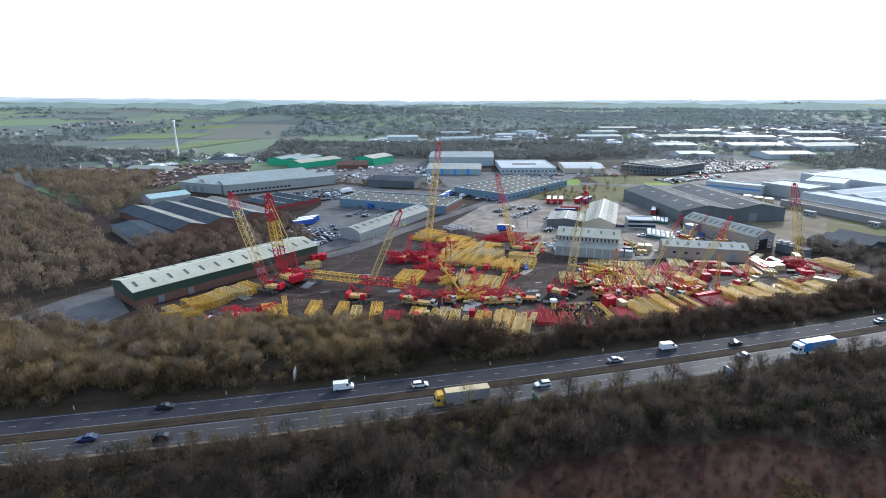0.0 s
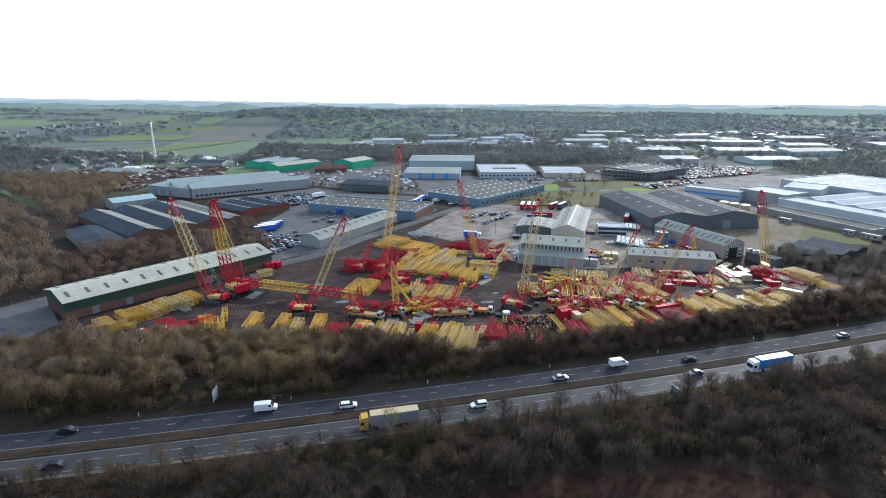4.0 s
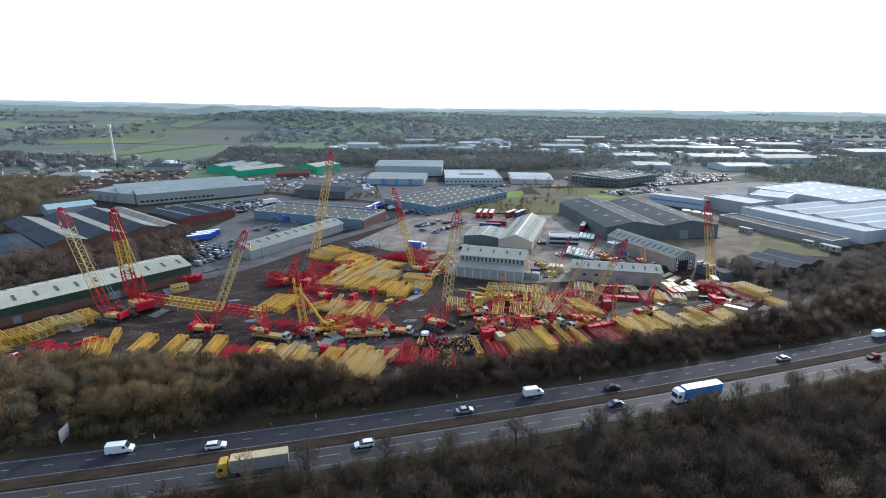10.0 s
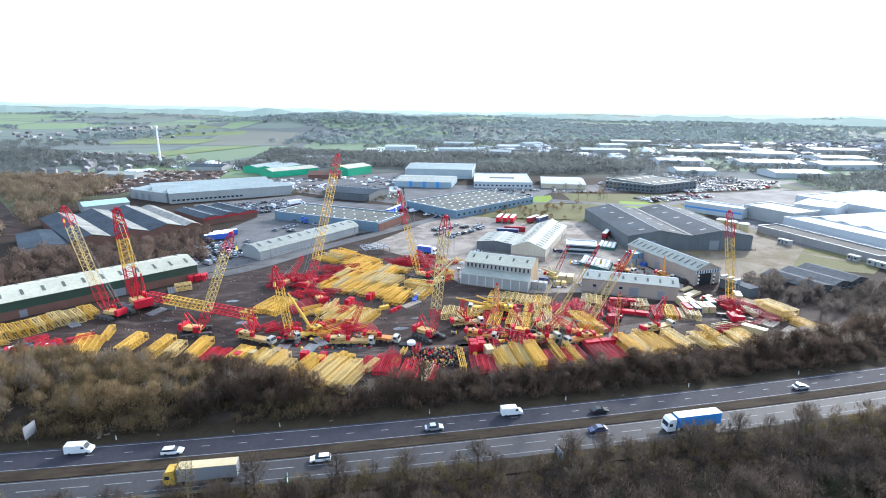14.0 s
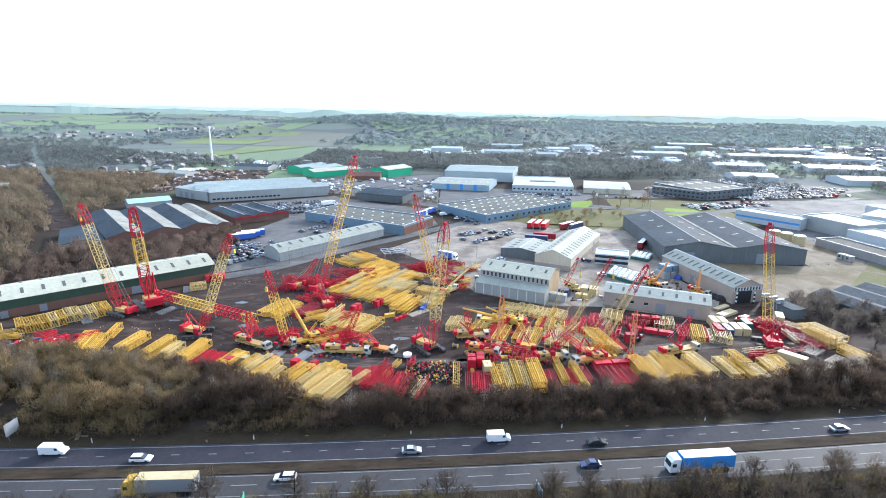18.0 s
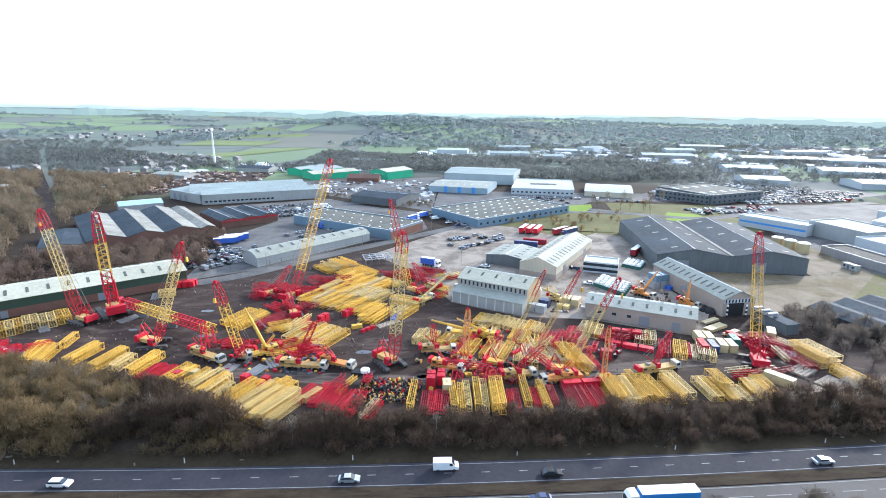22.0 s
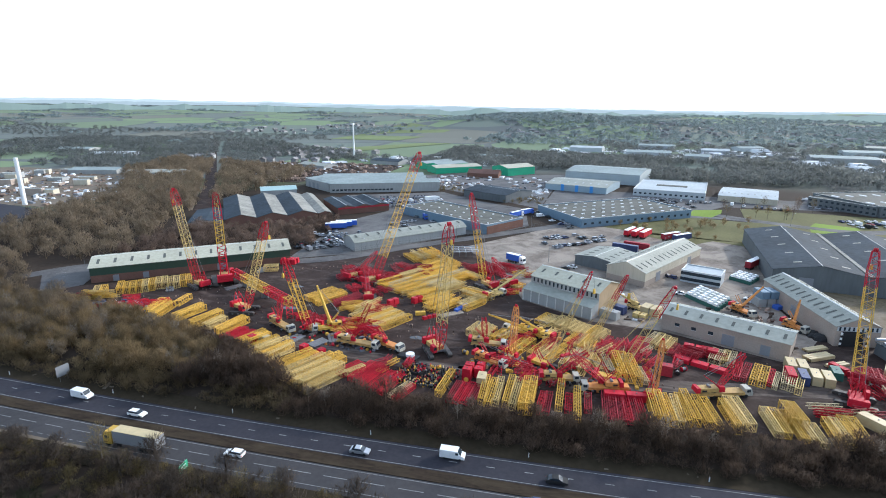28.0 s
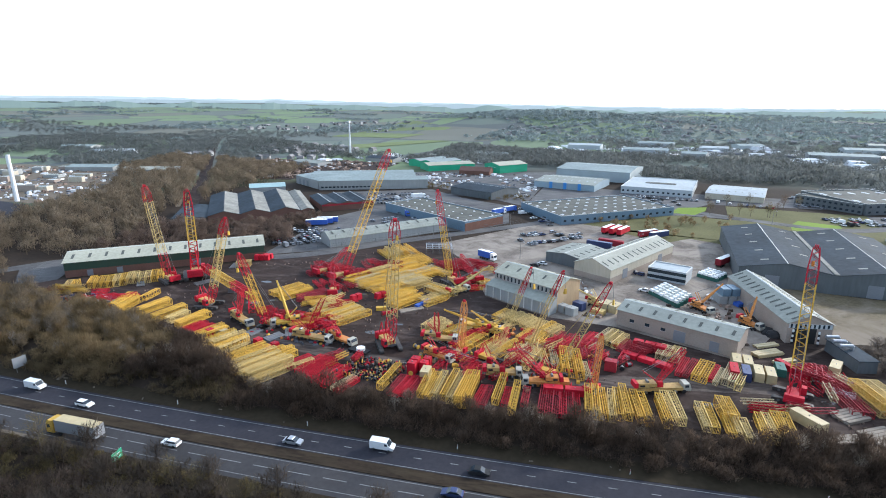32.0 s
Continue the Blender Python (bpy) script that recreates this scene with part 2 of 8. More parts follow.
LINE = mat("white_road_marking", (0.21, 0.21, 0.205), 0.7, 0, 0.5, 3, 0.3)
GRASS = mat("winter_grass", (0.12, 0.112, 0.05), 0.9, 0, 0.35, 0.8, 0.05, bump=0.3)
LAWN = mat("green_lawn", (0.17, 0.24, 0.04), 0.9, 0, 0.25, 0.8, 0.05, bump=0.3)
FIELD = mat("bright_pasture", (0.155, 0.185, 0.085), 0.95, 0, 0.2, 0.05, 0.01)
VERGE = mat("dead_grass_verge", (0.034, 0.026, 0.016), 0.9, 0, 0.4, 0.9, 0.07, bump=0.4)
TWIG = twiggy(mat("bare_brown_twigs", (0.122, 0.086, 0.063), 0.85, 0, 0.5, 0.25, 0.045, island=0.7))
TWIG_OLIVE = twiggy(mat("olive_brown_twigs", (0.155, 0.12, 0.058), 0.85, 0, 0.5, 0.25, 0.045, island=0.7))
TWIG_RED = twiggy(mat("russet_twigs", (0.20, 0.142, 0.11), 0.85, 0, 0.5, 0.25, 0.045, island=0.7))
TWIG_PALE = twiggy(mat("pale_grey_tan_twigs", (0.265, 0.188, 0.1), 0.85, 0, 0.55, 0.2, 0.05, island=0.7))
TWIG_GREENISH = twiggy(mat("yellow_olive_twigs", (0.165, 0.122, 0.068), 0.85, 0, 0.5, 0.2, 0.06, island=0.7))
TWIG_DEEP = twiggy(mat("dark_winter_thicket", (0.078, 0.058, 0.042), 0.85, 0, 0.55, 0.25, 0.05, island=0.7))
TWIG_NEAR = twiggy(mat("dull_grey_brown_twigs", (0.088, 0.07, 0.056), 0.85, 0, 0.5, 0.25, 0.05, island=0.7))
TWIG_STEM = twiggy(mat("silvery_grey_stems", (0.30, 0.255, 0.205), 0.85, 0, 0.4, 0.25, 0.05, island=0.5))
TWIG_RED_DEEP = twiggy(mat("dull_russet_twigs", (0.106, 0.078, 0.06), 0.85, 0, 0.5, 0.25, 0.05, island=0.7))
TWIG_GREY = twiggy(mat("grey_brown_twigs", (0.165, 0.137, 0.115), 0.85, 0, 0.5, 0.25, 0.05, island=0.7))
HEDGE = twiggy(mat("dark_olive_thicket", (0.036, 0.04, 0.023), 0.85, 0, 0.4, 0.25, 0.05, island=0.25))
HEATH = two_tone("russet_bracken_ground", (0.034, 0.018, 0.014), (0.06, 0.036, 0.022), 0.14, 0.45, 0.7, 0.95)
BARK = mat("grey_brown_bark", (0.14, 0.115, 0.09), 0.9, 0, 0.3, 2, 0.3, bump=0.3)
TWIG_TAN = twiggy(mat("tan_brown_twigs", (0.245, 0.188, 0.128), 0.85, 0, 0.55, 0.12, 0.03, island=0.7))
# both wood colours are lifted towards blue-grey, with distance haze mixed in
FARWOOD_HAZED = twiggy(mat("far_bare_woodland_hazed", (0.18, 0.19, 0.178), 0.9, 0, 0.45, 0.6, 0.012, island=0.5), 0.5)
FARTHER_HAZED = twiggy(mat("distant_woodland_hazed", (0.262, 0.312, 0.308), 0.9, 0, 0.4, 0.2, 0.004, island=0.3), 0.5)
BRACKEN = twiggy(mat("dead_russet_bracken", (0.105, 0.05, 0.036), 0.9, 0, 0.5, 0.5, 0.08, island=0.8))
DEADGRASS = twiggy(mat("yellow_olive_dead_grass", (0.15, 0.125, 0.045), 0.9, 0, 0.4, 0.5, 0.1, island=0.6))
WOODPLANK = mat("weathered_timber", (0.30, 0.25, 0.20), 0.8, 0, 0.3, 2, 0.3, per_object=0.5)


# ---- mesh building ----
class Mesh:
    """Collects boxes, tubes and prisms for one mesh."""

    def __init__(self):
        self.v, self.f = [], []

    def add(self, verts, faces):
        k = len(self.v)
        self.v += [tuple(p) for p in verts]
        self.f += [tuple(i + k for i in f) for f in faces]
        return self

    def box(self, x0, y0, z0, x1, y1, z1, m=None, taper=0.0):
        t = taper
        p = [(x0, y0, z0), (x1, y0, z0), (x1, y1, z0), (x0, y1, z0), (x0 + t, y0 + t, z1), (x1 - t, y0 + t, z1), (x1 - t, y1 - t, z1), (x0 + t, y1 - t, z1)]
        if m is not None:
            p = [m @ Vector(q) for q in p]
        return self.add(p, [(0, 3, 2, 1), (4, 5, 6, 7), (0, 1, 5, 4), (1, 2, 6, 5), (2, 3, 7, 6), (3, 0, 4, 7)])

    def tube(self, a, b, r, n=4, r2=None, caps=True):
        a, b = Vector(a), Vector(b)
        d = (b - a)
        if d.length < 1e-6:
            return self
        d.normalize()
        u = d.cross(Vector((0, 0, 1)) if abs(d.z) < 0.9 else Vector((1, 0, 0))).normalized()
        w = d.cross(u)
        r2 = r if r2 is None else r2
        ring = [(math.cos(2 * math.pi * (i + 0.5) / n), math.sin(2 * math.pi * (i + 0.5) / n)) for i in range(n)]
        p = [a + (u * c + w * s) * r for c, s in ring] + [b + (u * c + w * s) * r2 for c, s in ring]
        f = [(i, (i + 1) % n, n + (i + 1) % n, n + i) for i in range(n)]
        if caps:
            f += [tuple(range(n - 1, -1, -1)), tuple(range(n, 2 * n))]
        return self.add(p, f)

    def prism(self, profile, x0, x1, axis="x"):
        """A profile of (a, b) pairs drawn out from x0 to x1 along an axis; the profile is (y, z) for x and (x, z) for y."""
        n = len(profile)
        if axis == "x":
            p = [(x0, a, b) for a, b in profile] + [(x1, a, b) for a, b in profile]
        elif axis == "y":
            p = [(a, x0, b) for a, b in profile] + [(a, x1, b) for a, b in profile]
        else:
            p = [(a, b, x0) for a, b in profile] + [(a, b, x1) for a, b in profile]
        f = [(i, (i + 1) % n, n + (i + 1) % n, n + i) for i in range(n)]
        f += [tuple(range(n - 1, -1, -1)), tuple(range(n, 2 * n))]
        return self.add(p, f)

    def data(self, name, material):
        me = bpy.data.meshes.new(name)
        me.from_pydata(self.v, [], self.f)
        bm = bmesh.new()
        bm.from_mesh(me)
        bmesh.ops.recalc_face_normals(bm, faces=bm.faces)
        bm.to_mesh(me)
        bm.free()
        me.materials.append(material)
        return me


def part(name, me, material, parent, label=""):
    """Links a Mesh (or ready mesh data) as one object under a thing or a part."""
    ob = new(name, me.data(name, material) if isinstance(me, Mesh) else me)
    ob.parent = parent
    return tagged(ob, label)


def thing(name, m, label, category, group="", kind=""):
    ob = new(name)
    ob.empty_display_size = 0.5
    ob.matrix_basis = m
    return tagged(ob, label, category, group, kind)


def solid(name, me, material, label="", category="", kind="structure", group=""):
    return tagged(new(name, me.data(name, material)), label, category, group, kind)


def at(x, y, z=0.0, yaw=0.0):
    return pose(x, y, z, 0, 0, yaw)


def line(p0, p1):
    """Length and yaw of a line on the ground."""
    dx, dy = p1[0] - p0[0], p1[1] - p0[1]
    return math.hypot(dx, dy), math.degrees(math.atan2(dy, dx))


# ---- ground ----
ROAD_CURVE = 0.00021
ROAD_TURN = 110.5


def road_y(x):
    """The far edge of the far carriageway."""
    return 125.3 + ROAD_CURVE * (x - ROAD_TURN) ** 2


def ground_z(x, y):
    """The yard stands two metres above the road; far country rolls gently."""
    edge = road_y(max(-500.0, min(600.0, x)))
    s = min(1.0, max(0.0, (y - edge - 4.0) / 13.0))
    z = -2.15 + 2.1 * s * s * (3 - 2 * s)
    d = math.hypot(x - 100, y - 200)
    if d > 900:
        k = min(1.0, (d - 900) / 2500)
        z += k * (26 * noise.noise((x / 1300, y / 1300, 3.0)) + 12 * noise.noise((x / 500, y / 500, 7.0)))
        west = min(1.0, max(0.0, (150 - x) / (0.6 * abs(y) + 300)))
        far = min(1.0, max(0.0, (d - 1300) / 2600))
        z += far * (8 + 62 * west)
        z += 44 * math.exp(-((x - 60) / 420) ** 2 - ((y - 1600) / 240) ** 2)
    return z


def ground_axis(lo, hi, fine, ratio):
    out = [lo]
    while out[-1] < hi:
        out.append(out[-1] + fine)
    step = fine
    a, b = [out[0]], [out[-1]]
    while b[-1] < 4300:
        step *= ratio
        a.append(a[-1] - step)
        b.append(b[-1] + step)
    return a[:0:-1] + out + b[1:]


gx, gy = ground_axis(-200, 320, 10, 1.18), ground_axis(60, 340, 4, 1.18)
gm = Mesh()
gm.v = [(x, y, ground_z(x, y)) for y in gy for x in gx]
gm.f = [(j * len(gx) + i, j * len(gx) + i + 1, (j + 1) * len(gx) + i + 1, (j + 1) * len(gx) + i) for j in range(len(gy) - 1) for i in range(len(gx) - 1)]


def ground_material():
    """Leaf litter and scrub close by; a patchwork of pasture, plough and copse far off, greyed for haze."""
    m = mat("scrub_and_hazed_fields", (0.038, 0.028, 0.021), 0.95, 0, 0.45, 0.5, 0.03, bump=0.5)
    nt = m.node_tree
    N, Lk = nt.nodes, nt.links
    b = N["Principled BSDF"]
    near = b.inputs["Base Color"].links[0].from_socket
    geo = N.new("ShaderNodeNewGeometry")
    vor = N.new("ShaderNodeTexVoronoi")
    vor.inputs["Scale"].default_value = 0.0052
    warp = N.new("ShaderNodeMapping")
    warp.inputs["Rotation"].default_value = (0, 0, 0.5)
    warp.inputs["Scale"].default_value = (1.0, 0.6, 1.0)
    Lk.new(geo.outputs["Position"], warp.inputs["Vector"])
    Lk.new(warp.outputs["Vector"], vor.inputs["Vector"])
    ramp = N.new("ShaderNodeValToRGB")
    ramp.color_ramp.interpolation = "CONSTANT"
    # field colours raised and greyed, so the haze over them is in the colour
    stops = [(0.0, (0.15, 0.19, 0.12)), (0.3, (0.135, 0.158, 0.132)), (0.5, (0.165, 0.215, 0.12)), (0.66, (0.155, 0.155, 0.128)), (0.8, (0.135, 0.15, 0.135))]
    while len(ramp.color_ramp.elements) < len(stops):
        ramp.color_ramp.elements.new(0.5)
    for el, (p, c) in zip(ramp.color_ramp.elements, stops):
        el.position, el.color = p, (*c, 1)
    sep = N.new("ShaderNodeSeparateColor")
    Lk.new(vor.outputs["Color"], sep.inputs["Color"])
    Lk.new(sep.outputs["Red"], ramp.inputs["Fac"])
    # hedges along the field edges, paled for haze like the fields
    edge = N.new("ShaderNodeTexVoronoi")
    edge.feature = "DISTANCE_TO_EDGE"
    edge.inputs["Scale"].default_value = 0.0052
    Lk.new(warp.outputs["Vector"], edge.inputs["Vector"])
    thin = N.new("ShaderNodeMath"); thin.operation = "LESS_THAN"
    thin.inputs[1].default_value = 0.035
    Lk.new(edge.outputs["Distance"], thin.inputs[0])
    hedge = N.new("ShaderNodeMix"); hedge.data_type = "RGBA"
    Lk.new(thin.outputs[0], hedge.inputs["Factor"])
    Lk.new(ramp.outputs["Color"], hedge.inputs["A"])
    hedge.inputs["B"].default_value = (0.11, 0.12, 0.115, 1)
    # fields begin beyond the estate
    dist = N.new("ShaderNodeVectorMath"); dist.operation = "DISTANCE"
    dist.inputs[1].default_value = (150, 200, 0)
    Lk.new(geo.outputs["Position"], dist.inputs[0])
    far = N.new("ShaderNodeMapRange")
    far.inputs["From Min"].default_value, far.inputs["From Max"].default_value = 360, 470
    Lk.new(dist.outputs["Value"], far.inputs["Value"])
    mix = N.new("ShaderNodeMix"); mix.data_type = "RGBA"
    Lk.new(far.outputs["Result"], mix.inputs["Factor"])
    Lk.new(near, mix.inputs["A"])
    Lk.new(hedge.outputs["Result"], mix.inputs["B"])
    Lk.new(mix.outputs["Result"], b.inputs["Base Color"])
    return m


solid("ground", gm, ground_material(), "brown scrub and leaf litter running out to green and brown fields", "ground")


def slab(name, pts, z, material, label, category, thick=0.3):
    """A flat surface of any outline with some thickness."""
    me = Mesh()
    me.prism(pts, z - thick, z, "z")
    return solid(name, me, material, label, category)


def ribbon(name, pts, width, z, material, label, category, thick=0.2, smooth=8):
    """A road along a line of points."""
    v = [Vector(p) for p in pts]
    fine = []
    for i in range(len(v) - 1):
        a, b, c, d = v[max(0, i - 1)], v[i], v[i + 1], v[min(len(v) - 1, i + 2)]
        for k in range(smooth):
            t = k / smooth
            fine.append(0.5 * ((2 * b) + (c - a) * t + (2 * a - 5 * b + 4 * c - d) * t * t + (3 * b - a - 3 * c + d) * t ** 3))
    fine.append(v[-1])
    me = Mesh()
    n = len(fine)
    for i, p in enumerate(fine):
        d = (fine[min(n - 1, i + 1)] - fine[max(0, i - 1)]).normalized()
        s = Vector((-d.y, d.x)) * width / 2
        me.v += [(p.x + s.x, p.y + s.y, z), (p.x - s.x, p.y - s.y, z), (p.x + s.x, p.y + s.y, z - thick), (p.x - s.x, p.y - s.y, z - thick)]
    for i in range(n - 1):
        a, b = 4 * i, 4 * i + 4
        me.f += [(a, a + 1, b + 1, b), (a + 1, a + 3, b + 3, b + 1), (a + 2, a, b, b + 2)]
    return solid(name, me, material, label, category)


slab("yard", [(-72, 181), (-40, 179), (-1, 170), (31, 157), (68, 143), (120, 140.5), (152, 142.5), (190, 146), (232, 151), (246, 160), (240, 176), (226, 200), (205, 202), (192, 182), (158, 199), (136, 202), (112, 217),
     (100, 250), (108, 300), (70, 292), (30, 256), (5, 238), (-64, 193), (-90, 214), (-98, 206)], 0.05, MUD, "dark trodden mud and cinder of the crane yard", "yard ground")
slab("compound", [(76, 287), (94, 262), (101, 249), (112, 217), (136, 202), (158, 199), (192, 182), (205, 202), (202, 243), (214, 262), (219, 322), (206, 330), (190, 316), (160, 348), (140, 356), (118, 341)], 0.06, CONCRETE, "pale dusty concrete apron of the works compound", "hardstanding")
slab("waste_ground", [(222, 201), (242, 205), (250, 200), (272, 216), (308, 246), (316, 300), (290, 300), (276, 244), (214, 256), (212, 244)], 0.05, ROUGHGRASS, "bare dusty waste ground with dead grass", "waste ground")
slab("factory_verge", [(270, 216), (300, 200), (322, 214), (312, 300), (302, 300), (300, 262)], 0.045, GRASS, "olive winter grass strip before the factory", "grass")
ribbon("waste_ground_path", [(286, 252), (297, 236), (306, 222), (318, 208)], 4.0, 0.075, ROUGHGRASS, "pale concrete path round the waste ground", "path")
slab("estate_yard", [(-2, 247), (26, 263), (73, 316), (88, 320), (106, 345), (100, 400), (60, 425), (28, 458), (-45, 425), (-20, 350), (8, 370), (-8, 330)], 0.06, OLDASPH, "worn grey tarmac parking yard of the estate", "hardstanding")
slab("estate_car_park", [(110, 398), (140, 345), (206, 398), (240, 440), (300, 440), (420, 430), (520, 470), (420, 560), (300, 480), (120, 500)], 0.05, OLDASPH, "grey tarmac car parks between the estate units", "hardstanding")
slab("rear_yard", [(-60, 505), (30, 470), (60, 445), (110, 402), (118, 500), (150, 556), (130, 600), (60, 580), (-30, 560)], 0.055, OLDASPH, "worn tarmac yards behind the estate", "hardstanding")
slab("roadside_grass", [(138, 354), (157, 346), (188, 313), (206, 327), (217, 319), (230, 328), (241, 386), (206, 397), (141, 346)], 0.046, GRASS, "rough olive winter grass between the roads", "grass")
slab("factory_grounds", [(228, 330), (312, 330), (330, 420), (250, 436)], 0.07, GRASS, "rough winter grass beside the factory", "grass")
slab("factory_lawn", [(268, 366), (287, 358), (296, 368), (300, 384), (281, 394), (272, 380)], 0.09, LAWN, "bright green lawn beside the factory", "lawn")
slab("corner_lawn", [(208, 402), (222, 398), (232, 414), (236, 428), (216, 422)], 0.115, LAWN, "bright green lawn at the road corner", "lawn")
slab("factory_apron", [(308, 246), (322, 215), (500, 215), (500, 420), (330, 420), (316, 330)], 0.06, OLDASPH, "grey tarmac round the white factory", "hardstanding")
slab("shed_apron", [(-98, 206), (-90, 214), (-78, 222), (-64, 194), (-72, 182)], 0.08, OLDASPH, "dark tarmac at the end of the green shed", "hardstanding")


ribbon("service_road", [(-100, 196), (-72, 224), (8, 246), (54, 287), (118, 344), (140, 366), (175, 384), (215, 398), (255, 388)], 8, 0.09, OLDASPH, "pale worn tarmac service road behind the crane yard", "road")
ribbon("estate_road", [(-30, 395), (60, 440), (130, 440), (205, 420), (255, 388), (300, 372), (360, 400), (470, 430)], 9, 0.10, OLDASPH, "grey tarmac estate road", "road")
ribbon("haul_track", [(40, 166), (75, 160), (120, 158), (160, 163), (195, 168)], 6, 0.058, HAUL, "paler rutted haul track across the mud", "track", thick=0.05)

# ---- dual carriageway ----
ROAD_Z = -2.0


def strip(name, off0, off1, x0, x1, z, material, label, category, thick=0.15, step=6.0, kind="structure"):
    """A strip along the main road between two offsets from its far edge (positive is nearer to the far bank)."""
    me = Mesh()
    n = max(1, int((x1 - x0) / step))
    for i in range(n + 1):
        x = x0 + (x1 - x0) * i / n
        y = road_y(x)
        me.v += [(x, y + off0, z), (x, y + off1, z), (x, y + off0, z - thick), (x, y + off1, z - thick)]
    for i in range(n):
        a, b = 4 * i, 4 * i + 4
        me.f += [(a, b, b + 1, a + 1), (a, a + 2, b + 2, b), (a + 1, b + 1, b + 3, a + 3)]
    me.f += [(0, 1, 3, 2), (4 * n, 4 * n + 2, 4 * n + 3, 4 * n + 1)]
    return solid(name, me, material, label, category, kind)


strip("road_far", 0.8, -6.6, -420, 700, ROAD_Z, ASPHALT, "damp grey asphalt carriageway of two lanes", "road")
strip("road_near", -9.7, -17.6, -420, 700, ROAD_Z, OLDROAD, "damp grey asphalt carriageway nearer the wood", "road")
strip("median", -6.5, -9.8, -420, 700, ROAD_Z + 0.12, MEDIAN, "brown dead grass central reservation", "verge")
strip("verge_far", 0.8, 7.5, -420, 700, ROAD_Z + 0.05, VERGE, "dead grass verge beside the carriageway", "verge")
strip("verge_near", -17.6, -22.5, -420, 700, ROAD_Z + 0.05, VERGE, "dead grass verge beside the near carriageway", "verge")
for _nm, _o in (("edge_line", 0.0), ("edge_line", -6.0), ("edge_line", -10.35)):
    strip(_nm, _o + 0.07, _o - 0.07, -420, 700, ROAD_Z + 0.012, LINE, "white edge line painted on the asphalt", "road marking", 0.012)
strip("edge_line", -16.2, -16.34, 24, 700, ROAD_Z + 0.012, LINE, "white edge line painted on the asphalt", "road marking", 0.012)
_short = Mesh().box(-0.8, -0.07, -0.006, 0.8, 0.07, 0.006).data("edge_dash", LINE)
for _i in range(40):
    d = new("edge_dash", _short)
    _x = -90 + 2.85 * _i
    d.matrix_basis = at(_x, road_y(_x) - 16.27, ROAD_Z + 0.008, math.degrees(math.atan(2 * ROAD_CURVE * (_x - ROAD_TURN))))
    tagged(d, "short white edge dash beside the slip lane", "road marking", "edge dashes", "structure")
strip("kerb_strip", -17.4, -18.3, -180, 40, ROAD_Z + 0.075, PALECON, "pale concrete channel beside the near carriageway", "kerb", 0.05)
for _o, _half in ((-2.8, 0.9), (-13.1, 2.6)):
    dash = Mesh().box(-_half, -0.09, -0.006, _half, 0.09, 0.006).data("lane_dash", LINE)
    _x = -151.6 if _half < 2 else -150.0
    while _x < 340:
        d = new("lane_dash", dash)
        d.matrix_basis = at(_x, road_y(_x) + _o, ROAD_Z + 0.008, math.degrees(math.atan(2 * ROAD_CURVE * (_x - ROAD_TURN))))
        tagged(d, "white lane dash on the asphalt", "road marking", "lane dashes", "structure")
        _x += 8.0


# ---- buildings ----
OUTWALL = mat("dark_creosoted_boards", (0.07, 0.07, 0.07), 0.8, 0, 0.4, 1.5, 0.2, streak=True, ribs=0.3)
TOWNTILE = mat("red_brown_roof_tiles", (0.17, 0.10, 0.08), 0.85, 0, 0.3, 1.0, 0.1)


